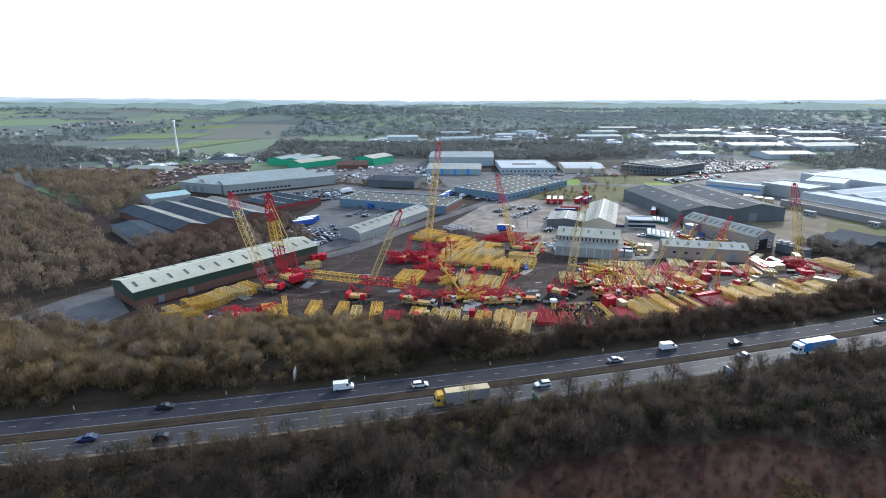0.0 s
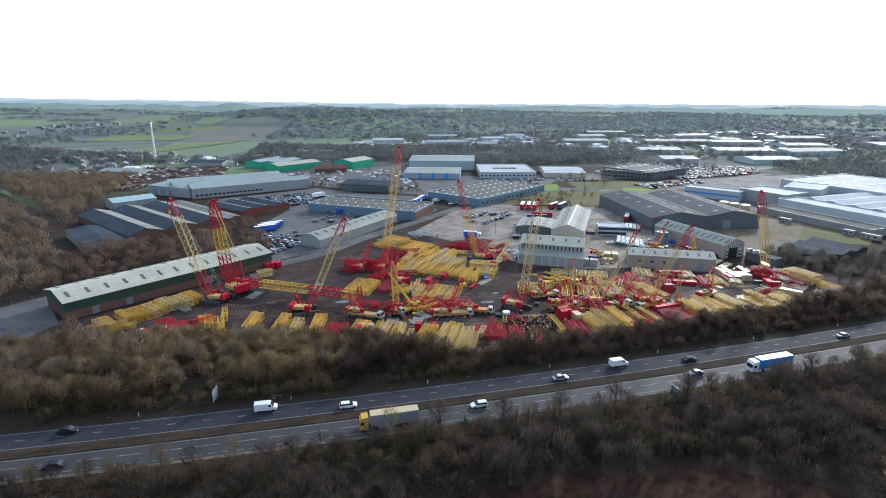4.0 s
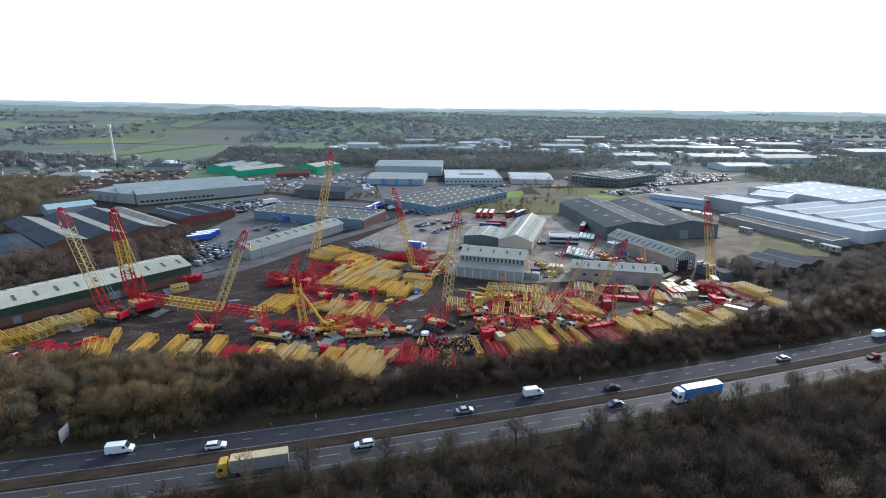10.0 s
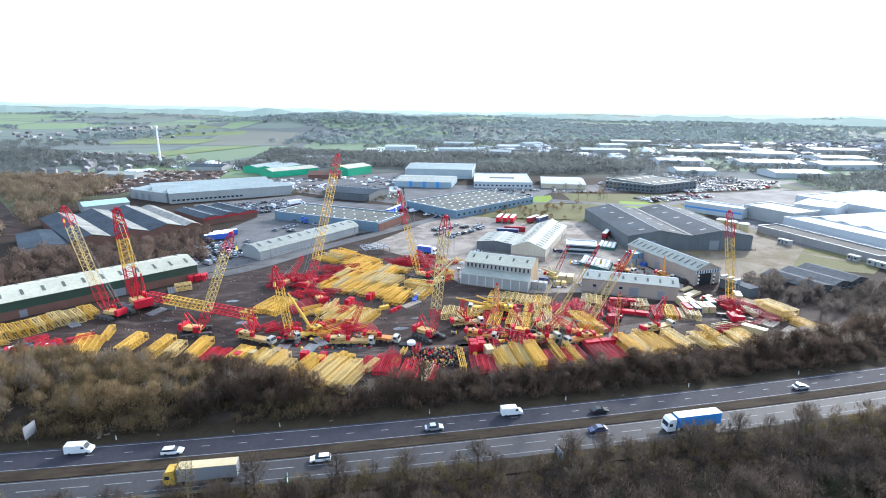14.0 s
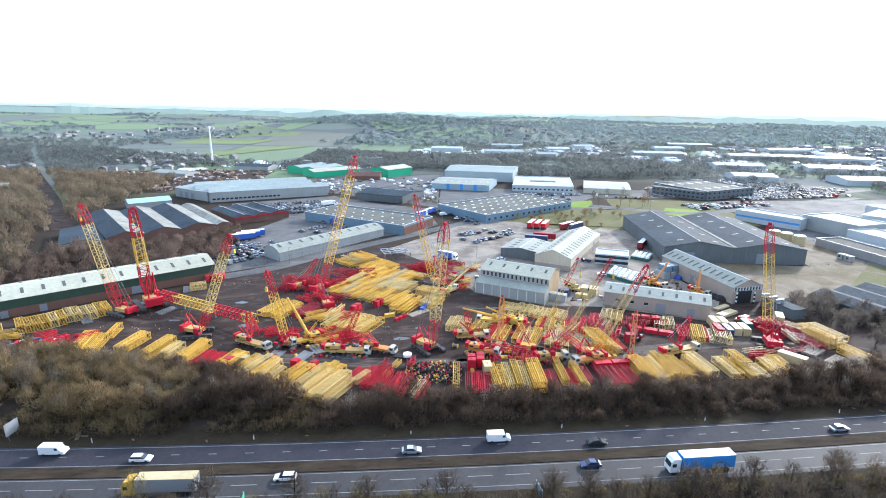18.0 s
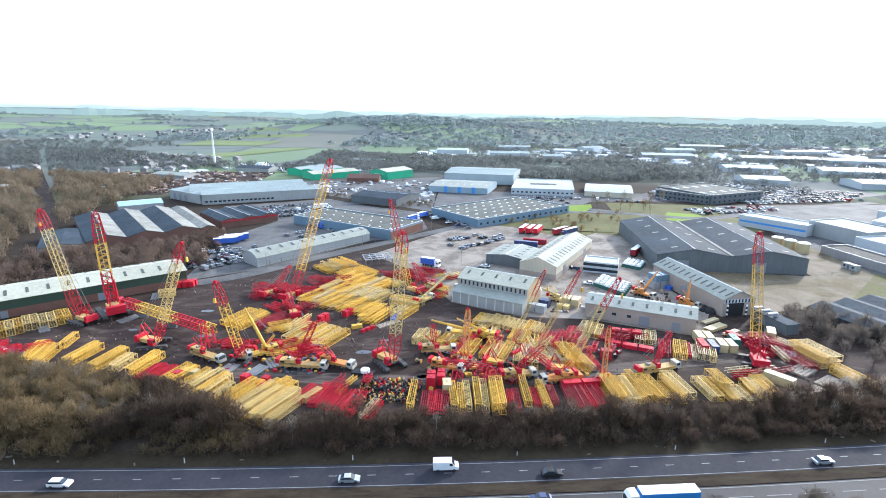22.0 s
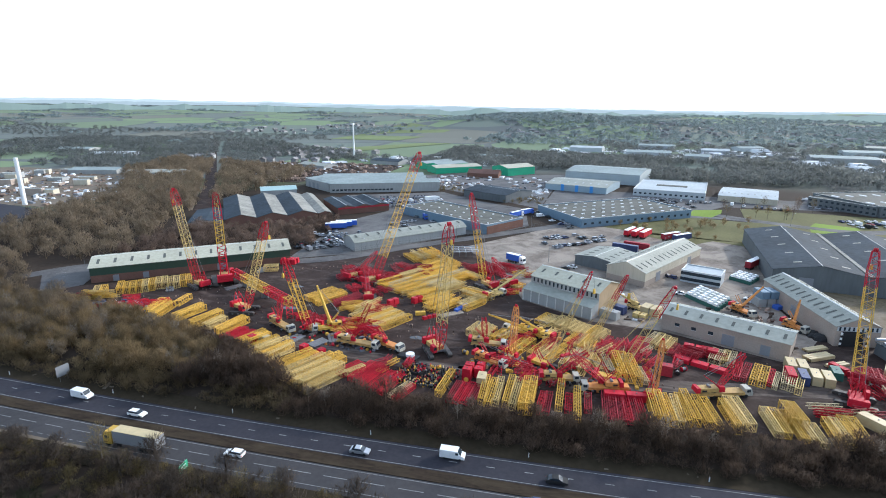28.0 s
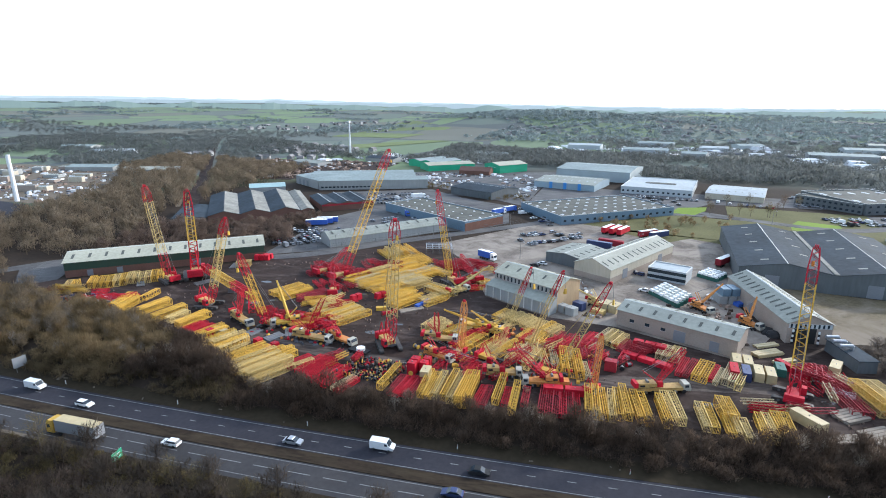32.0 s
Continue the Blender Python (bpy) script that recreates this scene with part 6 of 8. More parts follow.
TALL = [whole_tree(s, 8.5, 3.2, 8, 520, twig_len=1.25, twig_w=0.06) for s in (1, 2, 3)]
MID = [whole_tree(s, 5.6, 2.3, 6, 400, twig_len=1.1, twig_w=0.055, bushy=0.1) for s in (4, 5, 6)]
BUSH = [whole_tree(s, 3.0, 2.0, 4, 270, twig_len=0.8, twig_w=0.048, trunk=0.1, bushy=0.03) for s in (7, 8)]
FAR = [whole_tree(s, 8.6, 4.4, 4, 260, twig_len=1.7, twig_w=0.15, bushy=0.08) for s in (9, 10, 11)]
DISTANT = [whole_tree(s, 8.0, 6.4, 2, 64, twig_len=1.8, twig_w=0.72, trunk=0.15, bushy=0.05) for s in (12, 13, 14)]
VAST = [whole_tree(s, 7.5, 11.5, 0, 46, twig_len=3.3, twig_w=1.9, trunk=0.1, bushy=0.05) for s in (17, 18, 19)]
THICKET = [whole_tree(s, 4.8, 3.0, 4, 250, twig_len=1.05, twig_w=0.075, trunk=0.12, bushy=0.02) for s in (20, 21, 22)]
WAND = [whole_tree(s, 6.4, 1.7, 7, 150, twig_len=1.2, twig_w=0.034, trunk=0.09, bushy=0.25) for s in (23, 24)]
TUFT = [whole_tree(s, 1.3, 1.0, 2, 70, twig_len=0.45, twig_w=0.045, trunk=0.03, bushy=0.0) for s in (15, 16)]

# between the yard and the road
_south = [(x, road_y(x) + 8.8) for x in range(-110, 300, 20)]
_north = [(300, 158), (246, 155), (228, 148), (190, 143.5), (152, 141), (120, 139), (98, 139), (78, 138.5), (66, 138), (50, 144.5), (34, 153.5), (4, 165), (-14, 169), (-40, 176), (-72, 177), (-110, 190)]
wood_stuff("roadside_wood", _south + _north, 2.4, MID + BUSH + BUSH, TWIG, "dense belt of bare brown bushes and young trees", 21, (0.7, 1.15), avoid=lambda x, y: x + 12 * noise.noise((x / 9, y / 9, 1.0)) < 28)
wood_stuff("roadside_wood", _south + _north, 2.5, MID + BUSH, TWIG_PALE, "dense belt of pale grey-brown bare young trees", 20, (0.7, 1.15), avoid=lambda x, y: x + 12 * noise.noise((x / 9, y / 9, 1.0)) >= 28)
wood_stuff("slender_trees", _south + _north, 6.4, WAND, TWIG_STEM, "slender silvery bare saplings among the brown bushes", 52, (0.6, 1.0), gaps=0.35, lump=16)
_slope = [(x, road_y(x) + 4.2) for x in range(-140, 320, 20)] + [(x, road_y(x) + 11) for x in range(300, -140, -20)]
wood_stuff("bank_scrub", _slope, 2.3, BUSH, TWIG, "low brown scrub on the road bank", 22, (0.7, 1.2), gaps=0.1, avoid=lambda x, y: x < 60)
wood_stuff("bank_scrub", _slope, 2.6, BUSH, TWIG_GREENISH, "yellow-olive scrub on the road bank", 19, (0.7, 1.2), gaps=0.25, avoid=lambda x, y: x >= 60)
wood_stuff("west_belt", [(-260, 150), (-110, 142), (-40, 141), (-14, 140), (4, 160), (-40, 174), (-72, 176), (-100, 202), (-140, 240), (-260, 240)], 6.2, TALL + MID, TWIG_TAN, "tall bare brown woodland beside the yard", 23, (0.7, 1.1))
def on_railway(x, y):
    t = (y - 300) / 500.0
    return abs(x - (-90 - 330 * t)) < 6.5 and y > 330


wood_stuff("west_wood", [(-200, 235), (-140, 235), (-98, 212), (-80, 226), (-90, 262), (-100, 284), (-122, 330), (-126, 400), (-134, 560), (-380, 640), (-330, 505), (-268, 430), (-222, 376), (-216, 330), (-196, 280)], 7.7, FAR, TWIG_TAN, "bare brown woodland west of the estate", 24, (0.7, 1.1), avoid=on_railway)
wood_stuff("embankment_scrub", [(-84, 229), (-50, 251), (-10, 264), (2, 272), (-14, 294), (-33, 314), (-80, 287), (-92, 262)], 4.4, BUSH + MID[:1], TWIG_RED, "russet scrub on the embankment behind the green shed", 31, (0.9, 1.4))
ribbon("railway", [(-118, 342), (-198, 462), (-280, 578), (-417, 774), (-575, 1009)], 11, 0.1, MUD, "dark cutting of a straight railway through the wood", "railway")
ribbon("railway_path", [(-126, 340), (-206, 458), (-288, 574), (-425, 770), (-583, 1005)], 2.5, 0.16, PALECON, "pale path beside the railway cutting", "path")
# this side of the road
_heath = [(24, 77), (33, 79), (41, 84), (50, 86), (58, 84.5), (66, 86), (72, 85), (83, 81.5), (92, 82.5), (100, 80), (107, 74), (116, 70), (119, 63), (126, 56), (128, 30), (100, 10), (40, 10), (20, 40)]


def on_heath(x, y):
    return inside(x, y, _heath)


slab("heath", _heath, -2.02, HEATH, "open russet heath with bracken and dead grass", "heath")
wood_stuff("heath_grass", [(83, 63), (85, 66), (88, 66.5), (90, 69), (93, 67), (92.5, 64), (95, 61), (92, 58), (88, 58.5), (86, 56), (84, 59)], 0.9, TUFT, DEADGRASS, "patch of yellow-olive dead grass on the heath", 50, (0.4, 0.8))
_edge = [(x, road_y(x) - 19.4) for x in range(-120, 300, 20)]
_depth = _edge + [(300, 56), (130, 50), (20, 70), (-120, 80)]


def russet_patch(x, y):
    return noise.noise((x / 14, y / 14, 5.0)) > 0.1


wood_stuff("near_wood", _depth, 3.7, THICKET + TALL[:1], TWIG_NEAR, "bare grey-brown woodland and scrub on this side of the road", 25, (0.6, 1.0), avoid=lambda x, y: on_heath(x, y) or russet_patch(x, y))
wood_stuff("near_wood", _depth, 3.7, THICKET + MID[:1], TWIG_RED_DEEP, "bare dull russet woodland on this side of the road", 24, (0.6, 1.0), avoid=lambda x, y: on_heath(x, y) or not russet_patch(x, y))
wood_stuff("near_scrub", _edge + [(300, 96), (-120, 96)], 3.0, BUSH, TWIG_OLIVE, "olive-brown bushes along the near verge", 26, (0.45, 0.85), gaps=0.15)
wood_stuff("near_hedge", [(-10, 84), (20, 83), (50, 88), (72, 87), (102, 82), (120, 74), (300, 66), (300, 84), (120, 90), (70, 95), (20, 94), (-10, 94)], 3.4, BUSH, HEDGE, "dark olive hedge and thicket beside the heath", 33, (0.7, 1.15))
wood_stuff("near_pale_trees", [(112, 52), (300, 50), (300, 80), (140, 76)], 7.0, MID, TWIG_TAN, "pale bare bushes at the wood's edge", 34, (0.6, 1.0), gaps=0.2)
wood_stuff("heath_scrub", _heath, 2.3, TUFT, BRACKEN, "dead russet bracken over open ground", 27, (0.5, 1.1), gaps=0.1, lump=9)
wood_stuff("heath_bramble", _heath, 6.0, BUSH, TWIG_DEEP, "low dark bramble on the heath", 38, (0.3, 0.6), gaps=0.3)
wood_stuff("heath_gorse", [(92, 50), (106, 54), (104, 66), (96, 68), (90, 60)], 5.0, BUSH, BRACKEN, "russet bushes on the heath", 39, (0.6, 1.0), gaps=0.2)
wood_stuff("east_wood", [(226, 162), (300, 150), (520, 140), (520, 210), (330, 205), (300, 190), (256, 178), (246, 196), (226, 198)], 7.6, MID, TWIG_GREY, "bare grey woodland east of the yard", 28, (0.6, 1.0))
wood_stuff("east_scrub", [(232, 150), (262, 148), (300, 150), (330, 176), (330, 200), (300, 188), (256, 176), (248, 192), (236, 176), (242, 160)], 3.4, BUSH, TWIG_GREY, "bare scrub beyond the yard fence", 35, (0.7, 1.2))
wood_stuff("waste_ground_trees", [(226, 176), (238, 172), (252, 178), (248, 198), (232, 201), (222, 190)], 4.6, MID, TWIG_GREY, "bare grey-brown trees beside the waste ground", 37, (0.8, 1.2), gaps=0.1)
wood_stuff("works_trees", [(-30, 316), (-12, 296), (-4, 300), (-8, 312), (-14, 334)], 3.6, MID, TWIG_RED, "russet bare trees before the old works", 29, (0.7, 1.0))
wood_stuff("estate_trees", [(210, 330), (222, 330), (250, 388), (215, 394), (180, 380), (145, 360), (160, 352), (195, 330)], 8.0, MID, TWIG_PALE, "bare trees along the estate road", 30, (0.5, 0.9), gaps=0.6)


wood_stuff("factory_trees", [(500, 425), (520, 300), (760, 260), (1000, 420), (900, 540), (560, 500), (510, 470)], 10, DISTANT, FARWOOD_HAZED, "bare trees beyond the white factory", 36, (0.6, 1.0), gaps=0.35, lump=60)
wood_stuff("mid_woods_west", [(-900, 600), (-560, 560), (-420, 520), (-330, 520), (-380, 640), (-130, 560), (-60, 540), (-20, 640), (-180, 760), (-420, 960), (-900, 1000)], 12, DISTANT, FARWOOD_HAZED, "bare woods and hedges west of the estate", 41, (0.7, 1.1), gaps=0.3, lump=90, avoid=lambda x, y: on_railway(x, y) or (x > -250 and y < 660))
wood_stuff("mid_woods_centre", [(-60, 640), (120, 640), (230, 560), (420, 560), (420, 700), (200, 790), (-40, 900)], 8, DISTANT, FARWOOD_HAZED, "dark bare woods behind the green halls", 42, (0.7, 1.1), gaps=0.12, lump=80)
wood_stuff("mid_woods_east", [(300, 480), (340, 470), (900, 520), (1100, 760), (700, 1100), (150, 1100), (100, 960), (420, 720), (420, 580)], 13, DISTANT, FARWOOD_HAZED, "trees between the distant sheds", 43, (0.5, 0.9), gaps=0.42, lump=60)
wood_stuff("far_woods_west", [(-3000, 1500), (-700, 900), (-150, 860), (0, 1000), (-200, 3300), (-3000, 3000)], 24, VAST, FARTHER_HAZED, "copses and hedgerows between the far fields", 44, (0.5, 0.9), gaps=0.5, lump=300, avoid=lambda x, y: noise.noise((x / 260, y / 130, 9.0)) < 0.18)
wood_stuff("far_woods_east", [(0, 1000), (1100, 1050), (2200, 900), (2800, 2600), (0, 3200), (-200, 2400)], 39, VAST, FARTHER_HAZED, "woods over the far country", 46, (0.7, 1.2), gaps=0.4, lump=300)
wood_stuff("town_trees", [(-50, 1050), (1300, 1000), (1900, 2100), (100, 2100)], 23, VAST, FARTHER_HAZED, "trees among the houses of the far town", 45, (0.4, 0.8), gaps=0.5)
wood_stuff("valley_woods", [(-1700, 900), (-900, 1000), (-420, 960), (-330, 1040), (-420, 1180), (-900, 1320), (-1700, 1250)], 17, DISTANT, FARWOOD_HAZED, "bare woods along the valley before the fields", 47, (0.5, 0.8), gaps=0.35, lump=150)
# the two bright fields follow the ground
def field(name, c, label, material=FIELD):
    """A four-cornered field lying on the rolling ground."""
    n = 14
    me = Mesh()
    for i in range(n + 1):
        for j in range(n + 1):
            u, w = i / n, j / n
            x = (c[0][0] * (1 - u) + c[1][0] * u) * (1 - w) + (c[3][0] * (1 - u) + c[2][0] * u) * w
            y = (c[0][1] * (1 - u) + c[1][1] * u) * (1 - w) + (c[3][1] * (1 - u) + c[2][1] * u) * w
            me.v.append((x, y, ground_z(x, y) + 0.7))
    me.f = [(i * (n + 1) + j, (i + 1) * (n + 1) + j, (i + 1) * (n + 1) + j + 1, i * (n + 1) + j + 1) for i in range(n) for j in range(n)]
    return solid(name, me, material, label, "field")


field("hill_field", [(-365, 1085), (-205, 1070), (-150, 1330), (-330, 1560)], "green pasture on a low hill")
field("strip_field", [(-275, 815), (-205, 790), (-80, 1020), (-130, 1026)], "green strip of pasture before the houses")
wood_stuff("hill_wood", [(-330, 1560), (60, 1420), (420, 1540), (400, 1700), (-250, 1760)], 19, VAST, FARTHER_HAZED, "bare wood on a far hill", 48, (0.7, 1.0), gaps=0.1, lump=200)


# ---- hills on the skyline ----
def ridge(name, radius, low, high, material, label, seed, rough=14):
    """A range of low hills round the horizon, higher in the west."""
    me = Mesh()
    n = 240
    for i in range(n + 1):
        az = radians(-75 + 150 * i / n)
        west = max(0.0, min(1.0, (10 - math.degrees(az)) / 55))
        z = low + (high - low) * west + rough * noise.noise((i * 0.17, seed, 0.0)) + 0.5 * rough * noise.noise((i * 0.6, seed, 3.0))
        x, y = math.sin(az), math.cos(az)
        me.v += [(70 + x * (radius - 500), y * (radius - 500), -40), (70 + x * (radius - 150), y * (radius - 150), z * 0.6 - 12), (70 + x * radius, y * radius, z), (70 + x * (radius + 60), y * (radius + 60), -40)]
    for i in range(n):
        a, b = 4 * i, 4 * i + 4
        me.f += [(a + k, b + k, b + k + 1, a + k + 1) for k in range(3)]
    return solid(name, me, material, label, "backdrop")


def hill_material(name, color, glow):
    """Far hills in bright air: a pale blue glow stands in for the haze before them."""
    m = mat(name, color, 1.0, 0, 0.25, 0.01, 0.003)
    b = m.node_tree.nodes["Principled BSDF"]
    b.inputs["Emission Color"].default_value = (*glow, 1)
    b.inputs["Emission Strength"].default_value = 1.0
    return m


# the blue of each range is emission for haze, paler with distance
ridge("backdrop_hills_near", 3100, 28, 70, hill_material("haze_glow_hills_near", (0.08, 0.10, 0.08), (0.13, 0.185, 0.195)), "hazy blue-grey hills before the skyline", 1.0, 22)
ridge("backdrop_hills_mid", 4100, 30, 90, hill_material("haze_glow_hills_mid", (0.05, 0.06, 0.07), (0.29, 0.37, 0.41)), "pale blue hills on the skyline", 2.0)
ridge("backdrop_hills_far", 4600, 34, 108, hill_material("haze_glow_hills_far", (0.04, 0.05, 0.06), (0.42, 0.52, 0.57)), "faint blue hills on the skyline", 3.0)


# ---- the far town ----
def town(name, poly, n, seed, label):
    """Small houses with pitched roofs, too far off to count."""
    rg = random.Random(seed)
    walls, roofs = Mesh(), Mesh()
    xs, ys = [p[0] for p in poly], [p[1] for p in poly]
    made = 0
    while made < n:
        x, y = rg.uniform(min(xs), max(xs)), rg.uniform(min(ys), max(ys))
        if not inside(x, y, poly) or noise.noise((x / 160, y / 160, seed)) < -0.12:
            continue
        made += 1
        m = at(x, y, ground_z(x, y) - 0.3, rg.choice((0, 90)) + 40 * noise.noise((x / 400, y / 400, 2.0)))
        a, b, h = rg.uniform(3.5, 7), rg.uniform(3, 4.2), rg.uniform(3.6, 5)
        walls.box(-a, -b, 0, a, b, h, m)
        p = [(-a - 0.4, -b - 0.4, h), (a + 0.4, -b - 0.4, h), (a + 0.4, b + 0.4, h), (-a - 0.4, b + 0.4, h), (-a - 0.4, 0, h + 2.2), (a + 0.4, 0, h + 2.2)]
        roofs.add([m @ Vector(q) for q in p], [(0, 1, 5, 4), (2, 3, 4, 5), (0, 4, 3), (1, 2, 5), (0, 3, 2, 1)])
    w = new(name, None)
    tagged(w, label, "houses", "", "stuff")
    part("house_walls", walls, TOWNWALL, w)
    part("house_roofs", roofs, TOWNROOF, w)


TOWNWALL = mat("mixed_render_and_brick", (0.25, 0.25, 0.245), 0.8, 0, 0.6, 0.3, 0.02, island=0.8)
TOWNROOF = mat("mixed_tile_roofs", (0.24, 0.225, 0.22), 0.8, 0, 0.5, 0.3, 0.02, island=0.8)
town("far_town", [(0, 1080), (1300, 1020), (1900, 2200), (-100, 2300)], 800, 51, "brick houses of a far town among trees")
town("mid_town", [(620, 950), (1100, 500), (1500, 700), (1300, 1100)], 300, 52, "houses and small works beyond the estate")
town("west_houses", [(-420, 640), (-180, 620), (-120, 780), (-300, 860)], 60, 53, "scattered houses and sheds west of the mast")
town("field_hamlet", [(-900, 1300), (-300, 1150), (-100, 1500), (-700, 1700)], 60, 54, "hamlet among the fields")


# ---- loose matter on far yards ----
def litter(name, poly, n, size, material, label, seed, tall=0.5):
    """Small heaps, scrap and vehicles too far off to count, as low boxes and wedges."""
    rg = random.Random(seed)
    me = Mesh()
    xs, ys = [p[0] for p in poly], [p[1] for p in poly]
    made = 0
    while made < n:
        x, y = rg.uniform(min(xs), max(xs)), rg.uniform(min(ys), max(ys))
        if not inside(x, y, poly) or noise.noise((x / 30, y / 30, seed)) < -0.1:
            continue
        made += 1
        a, b = rg.uniform(*size), rg.uniform(*size) * 0.6
        me.box(-a, -b, -0.1, a, b, tall * rg.uniform(0.4, 1.3) * b + 0.4, at(x, y, ground_z(x, y), rg.uniform(0, 180)), taper=b * rg.uniform(0.0, 0.6))
    return solid(name, me, material, label, "yard clutter", "stuff")


SCRAP = mat("mixed_scrap_and_rust", (0.20, 0.145, 0.115), 0.8, 0, 0.7, 0.4, 0.05, island=1.0)
WHITEBITS = mat("pale_panels_and_vans", (0.62, 0.63, 0.64), 0.6, 0, 0.3, 0.4, 0.05, island=0.4)
DARKBITS = mat("dark_vehicles", (0.09, 0.095, 0.11), 0.5, 0, 0.6, 0.4, 0.05, island=0.8)
_sy = [(-240, 560), (-150, 480), (-118, 480), (-110, 520), (-60, 560), (-60, 640), (-150, 650), (-240, 640)]
slab("scrap_yard", _sy, 0.08, MUD, "brown churned ground of a far scrap yard", "yard ground")
litter("scrap_heaps", _sy, 420, (0.8, 3.2), SCRAP, "brown heaps of scrap and rubble on a far yard", 61, 0.9)
litter("scrap_yard_vans", _sy, 60, (1.2, 3.0), WHITEBITS, "white vans and panels about the far scrap yard", 62)
_wy = [(-228, 330), (-216, 372), (-260, 430), (-325, 498), (-470, 500), (-420, 330)]
litter("works_yard_clutter", _wy, 150, (0.8, 3.0), WHITEBITS, "white vans, tanks and cabins about the far works", 63, 0.8)
litter("works_yard_stock", _wy, 260, (0.8, 2.6), SCRAP, "brown stock and spoil about the far works", 64, 0.8)
litter("works_yard_plant", _wy, 120, (1.0, 2.4), DARKBITS, "dark vehicles about the far works", 65, 0.6)
for _k, _poly in enumerate(([(300, 480), (420, 450), (470, 500), (400, 560)], [(360, 700), (620, 640), (760, 700), (420, 790)], [(120, 860), (420, 880), (600, 950), (200, 980)])):
    litter("far_parked_vans", _poly, 170, (1.0, 2.4), WHITEBITS, "white vans and lorries parked at the far estate", 66 + _k, 0.8)
    litter("far_parked_cars", _poly, 170, (0.9, 2.2), DARKBITS, "dark cars parked at the far estate", 76 + _k, 0.6)
_rp = [(-50, 510), (40, 480), (110, 430), (116, 500), (140, 556), (60, 572), (-30, 555)]
litter("rear_yard_vans", _rp, 110, (1.0, 2.8), WHITEBITS, "white vans and skips behind the estate", 90, 0.7)
litter("rear_yard_cars", _rp, 130, (0.9, 2.0), DARKBITS, "dark cars and plant behind the estate", 91, 0.6)
litter("rear_yard_spoil", _rp, 60, (1.0, 2.6), SCRAP, "brown pallets and spoil behind the estate", 92, 0.6)
wood_stuff("rear_scrub", [(-30, 466), (30, 462), (60, 440), (104, 400), (110, 412), (112, 440), (50, 480), (-20, 510)], 5.5, BUSH, TWIG_OLIVE, "scrub along the estate road", 32, (0.5, 1.0), gaps=0.45)
_ee = [(420, 720), (560, 560), (1000, 560), (1200, 900), (800, 1060), (300, 990), (330, 860)]
litter("far_units", _ee, 130, (5, 20), WHITEBITS, "pale roofs of small units on the far estate", 93, 0.35)
litter("far_dark_units", _ee, 70, (6, 18), DARKBITS, "dark roofs of small units on the far estate", 94, 0.35)
litter("far_units", [(100, 860), (330, 830), (420, 960), (120, 960)], 50, (4, 14), WHITEBITS, "pale roofs of small units beyond the woods", 95, 0.4)
litter("scrap_yard_sheds", [(-170, 640), (40, 660), (60, 760), (-120, 740)], 40, (4, 14), WHITEBITS, "pale low roofs beyond the green halls", 96, 0.3)


# ---- vehicles ----
PAINTS = [("white", WHITE), ("silver", SILVER), ("black", BLACK), ("dark blue", NAVY), ("red", DARKRED), ("grey", STEEL)]
CARS = {}


def car_parts(ob, paint, van=False, estate=False, lights=True):
    """A car along +y, 4.4 m long (a van 5.4 m)."""
    if van:
        prof = [(-2.7, 0.45), (2.7, 0.45), (2.7, 1.05), (1.9, 1.3), (1.25, 2.25), (-2.65, 2.3)]
        part("body", Mesh().prism(prof, -0.95, 0.95), paint, ob)
        part("windscreen", Mesh().prism([(1.9, 1.33), (1.93, 1.34), (1.3, 2.22), (1.27, 2.2)], -0.85, 0.85), GLASS, ob)
        for sx in (-0.965, 0.955):
            part("side_window", Mesh().box(sx, 0.75, 1.4, sx + 0.01, 1.4, 1.95), GLASS, ob)
        wy, half = (-1.7, 1.75), 0.85
    else:
        b = -2.15
        prof = [(b, 0.35), (2.2, 0.35), (2.2, 0.7), (1.2, 0.95), (-1.6 if not estate else b, 0.98), (b, 0.85)]
        part("body", Mesh().prism(prof, -0.87, 0.87), paint, ob)
        top = [(1.15, 0.95), (0.35, 1.42), (-1.0 if not estate else -1.8, 1.42), (-1.75 if not estate else -2.1, 0.97)]
        part("glasshouse", Mesh().prism(top, -0.76, 0.76), GLASS, ob)
        part("roof", Mesh().box(-0.7, -1.0 if not estate else -1.8, 1.42, 0.7, 0.35, 1.48, taper=0.06), paint, ob)
        wy, half = (-1.3, 1.35), 0.78
    if not lights:
        part("running_gear", Mesh().tube((-half - 0.11, wy[0], 0.32), (half + 0.11, wy[0], 0.32), 0.32, 10).tube((-half - 0.11, wy[1], 0.32), (half + 0.11, wy[1], 0.32), 0.32, 10), BLACK, ob)
        for c in ob.children:
            if c.name.startswith("running_gear"):
                tagged(c, kind="stuff")
        return
    for sx in (-half, half):
        for y in wy:
            part("wheel", Mesh().tube((sx - 0.11, y, 0.32), (sx + 0.11, y, 0.32), 0.32, 12), BLACK, ob)
    if not lights:
        return
    w = 0.87 if not van else 0.95
    for sx in (-w + 0.25, w - 0.25):
        part("headlight", Mesh().box(sx - 0.15, 2.2 if not van else 2.7, 0.58, sx + 0.15, 2.215 if not van else 2.715, 0.72), SKYWHITE, ob)
        part("tail_light", Mesh().box(sx - 0.12, -2.165 if not van else -2.715, 0.62, sx + 0.12, -2.15 if not van else -2.7, 0.82), RED, ob)


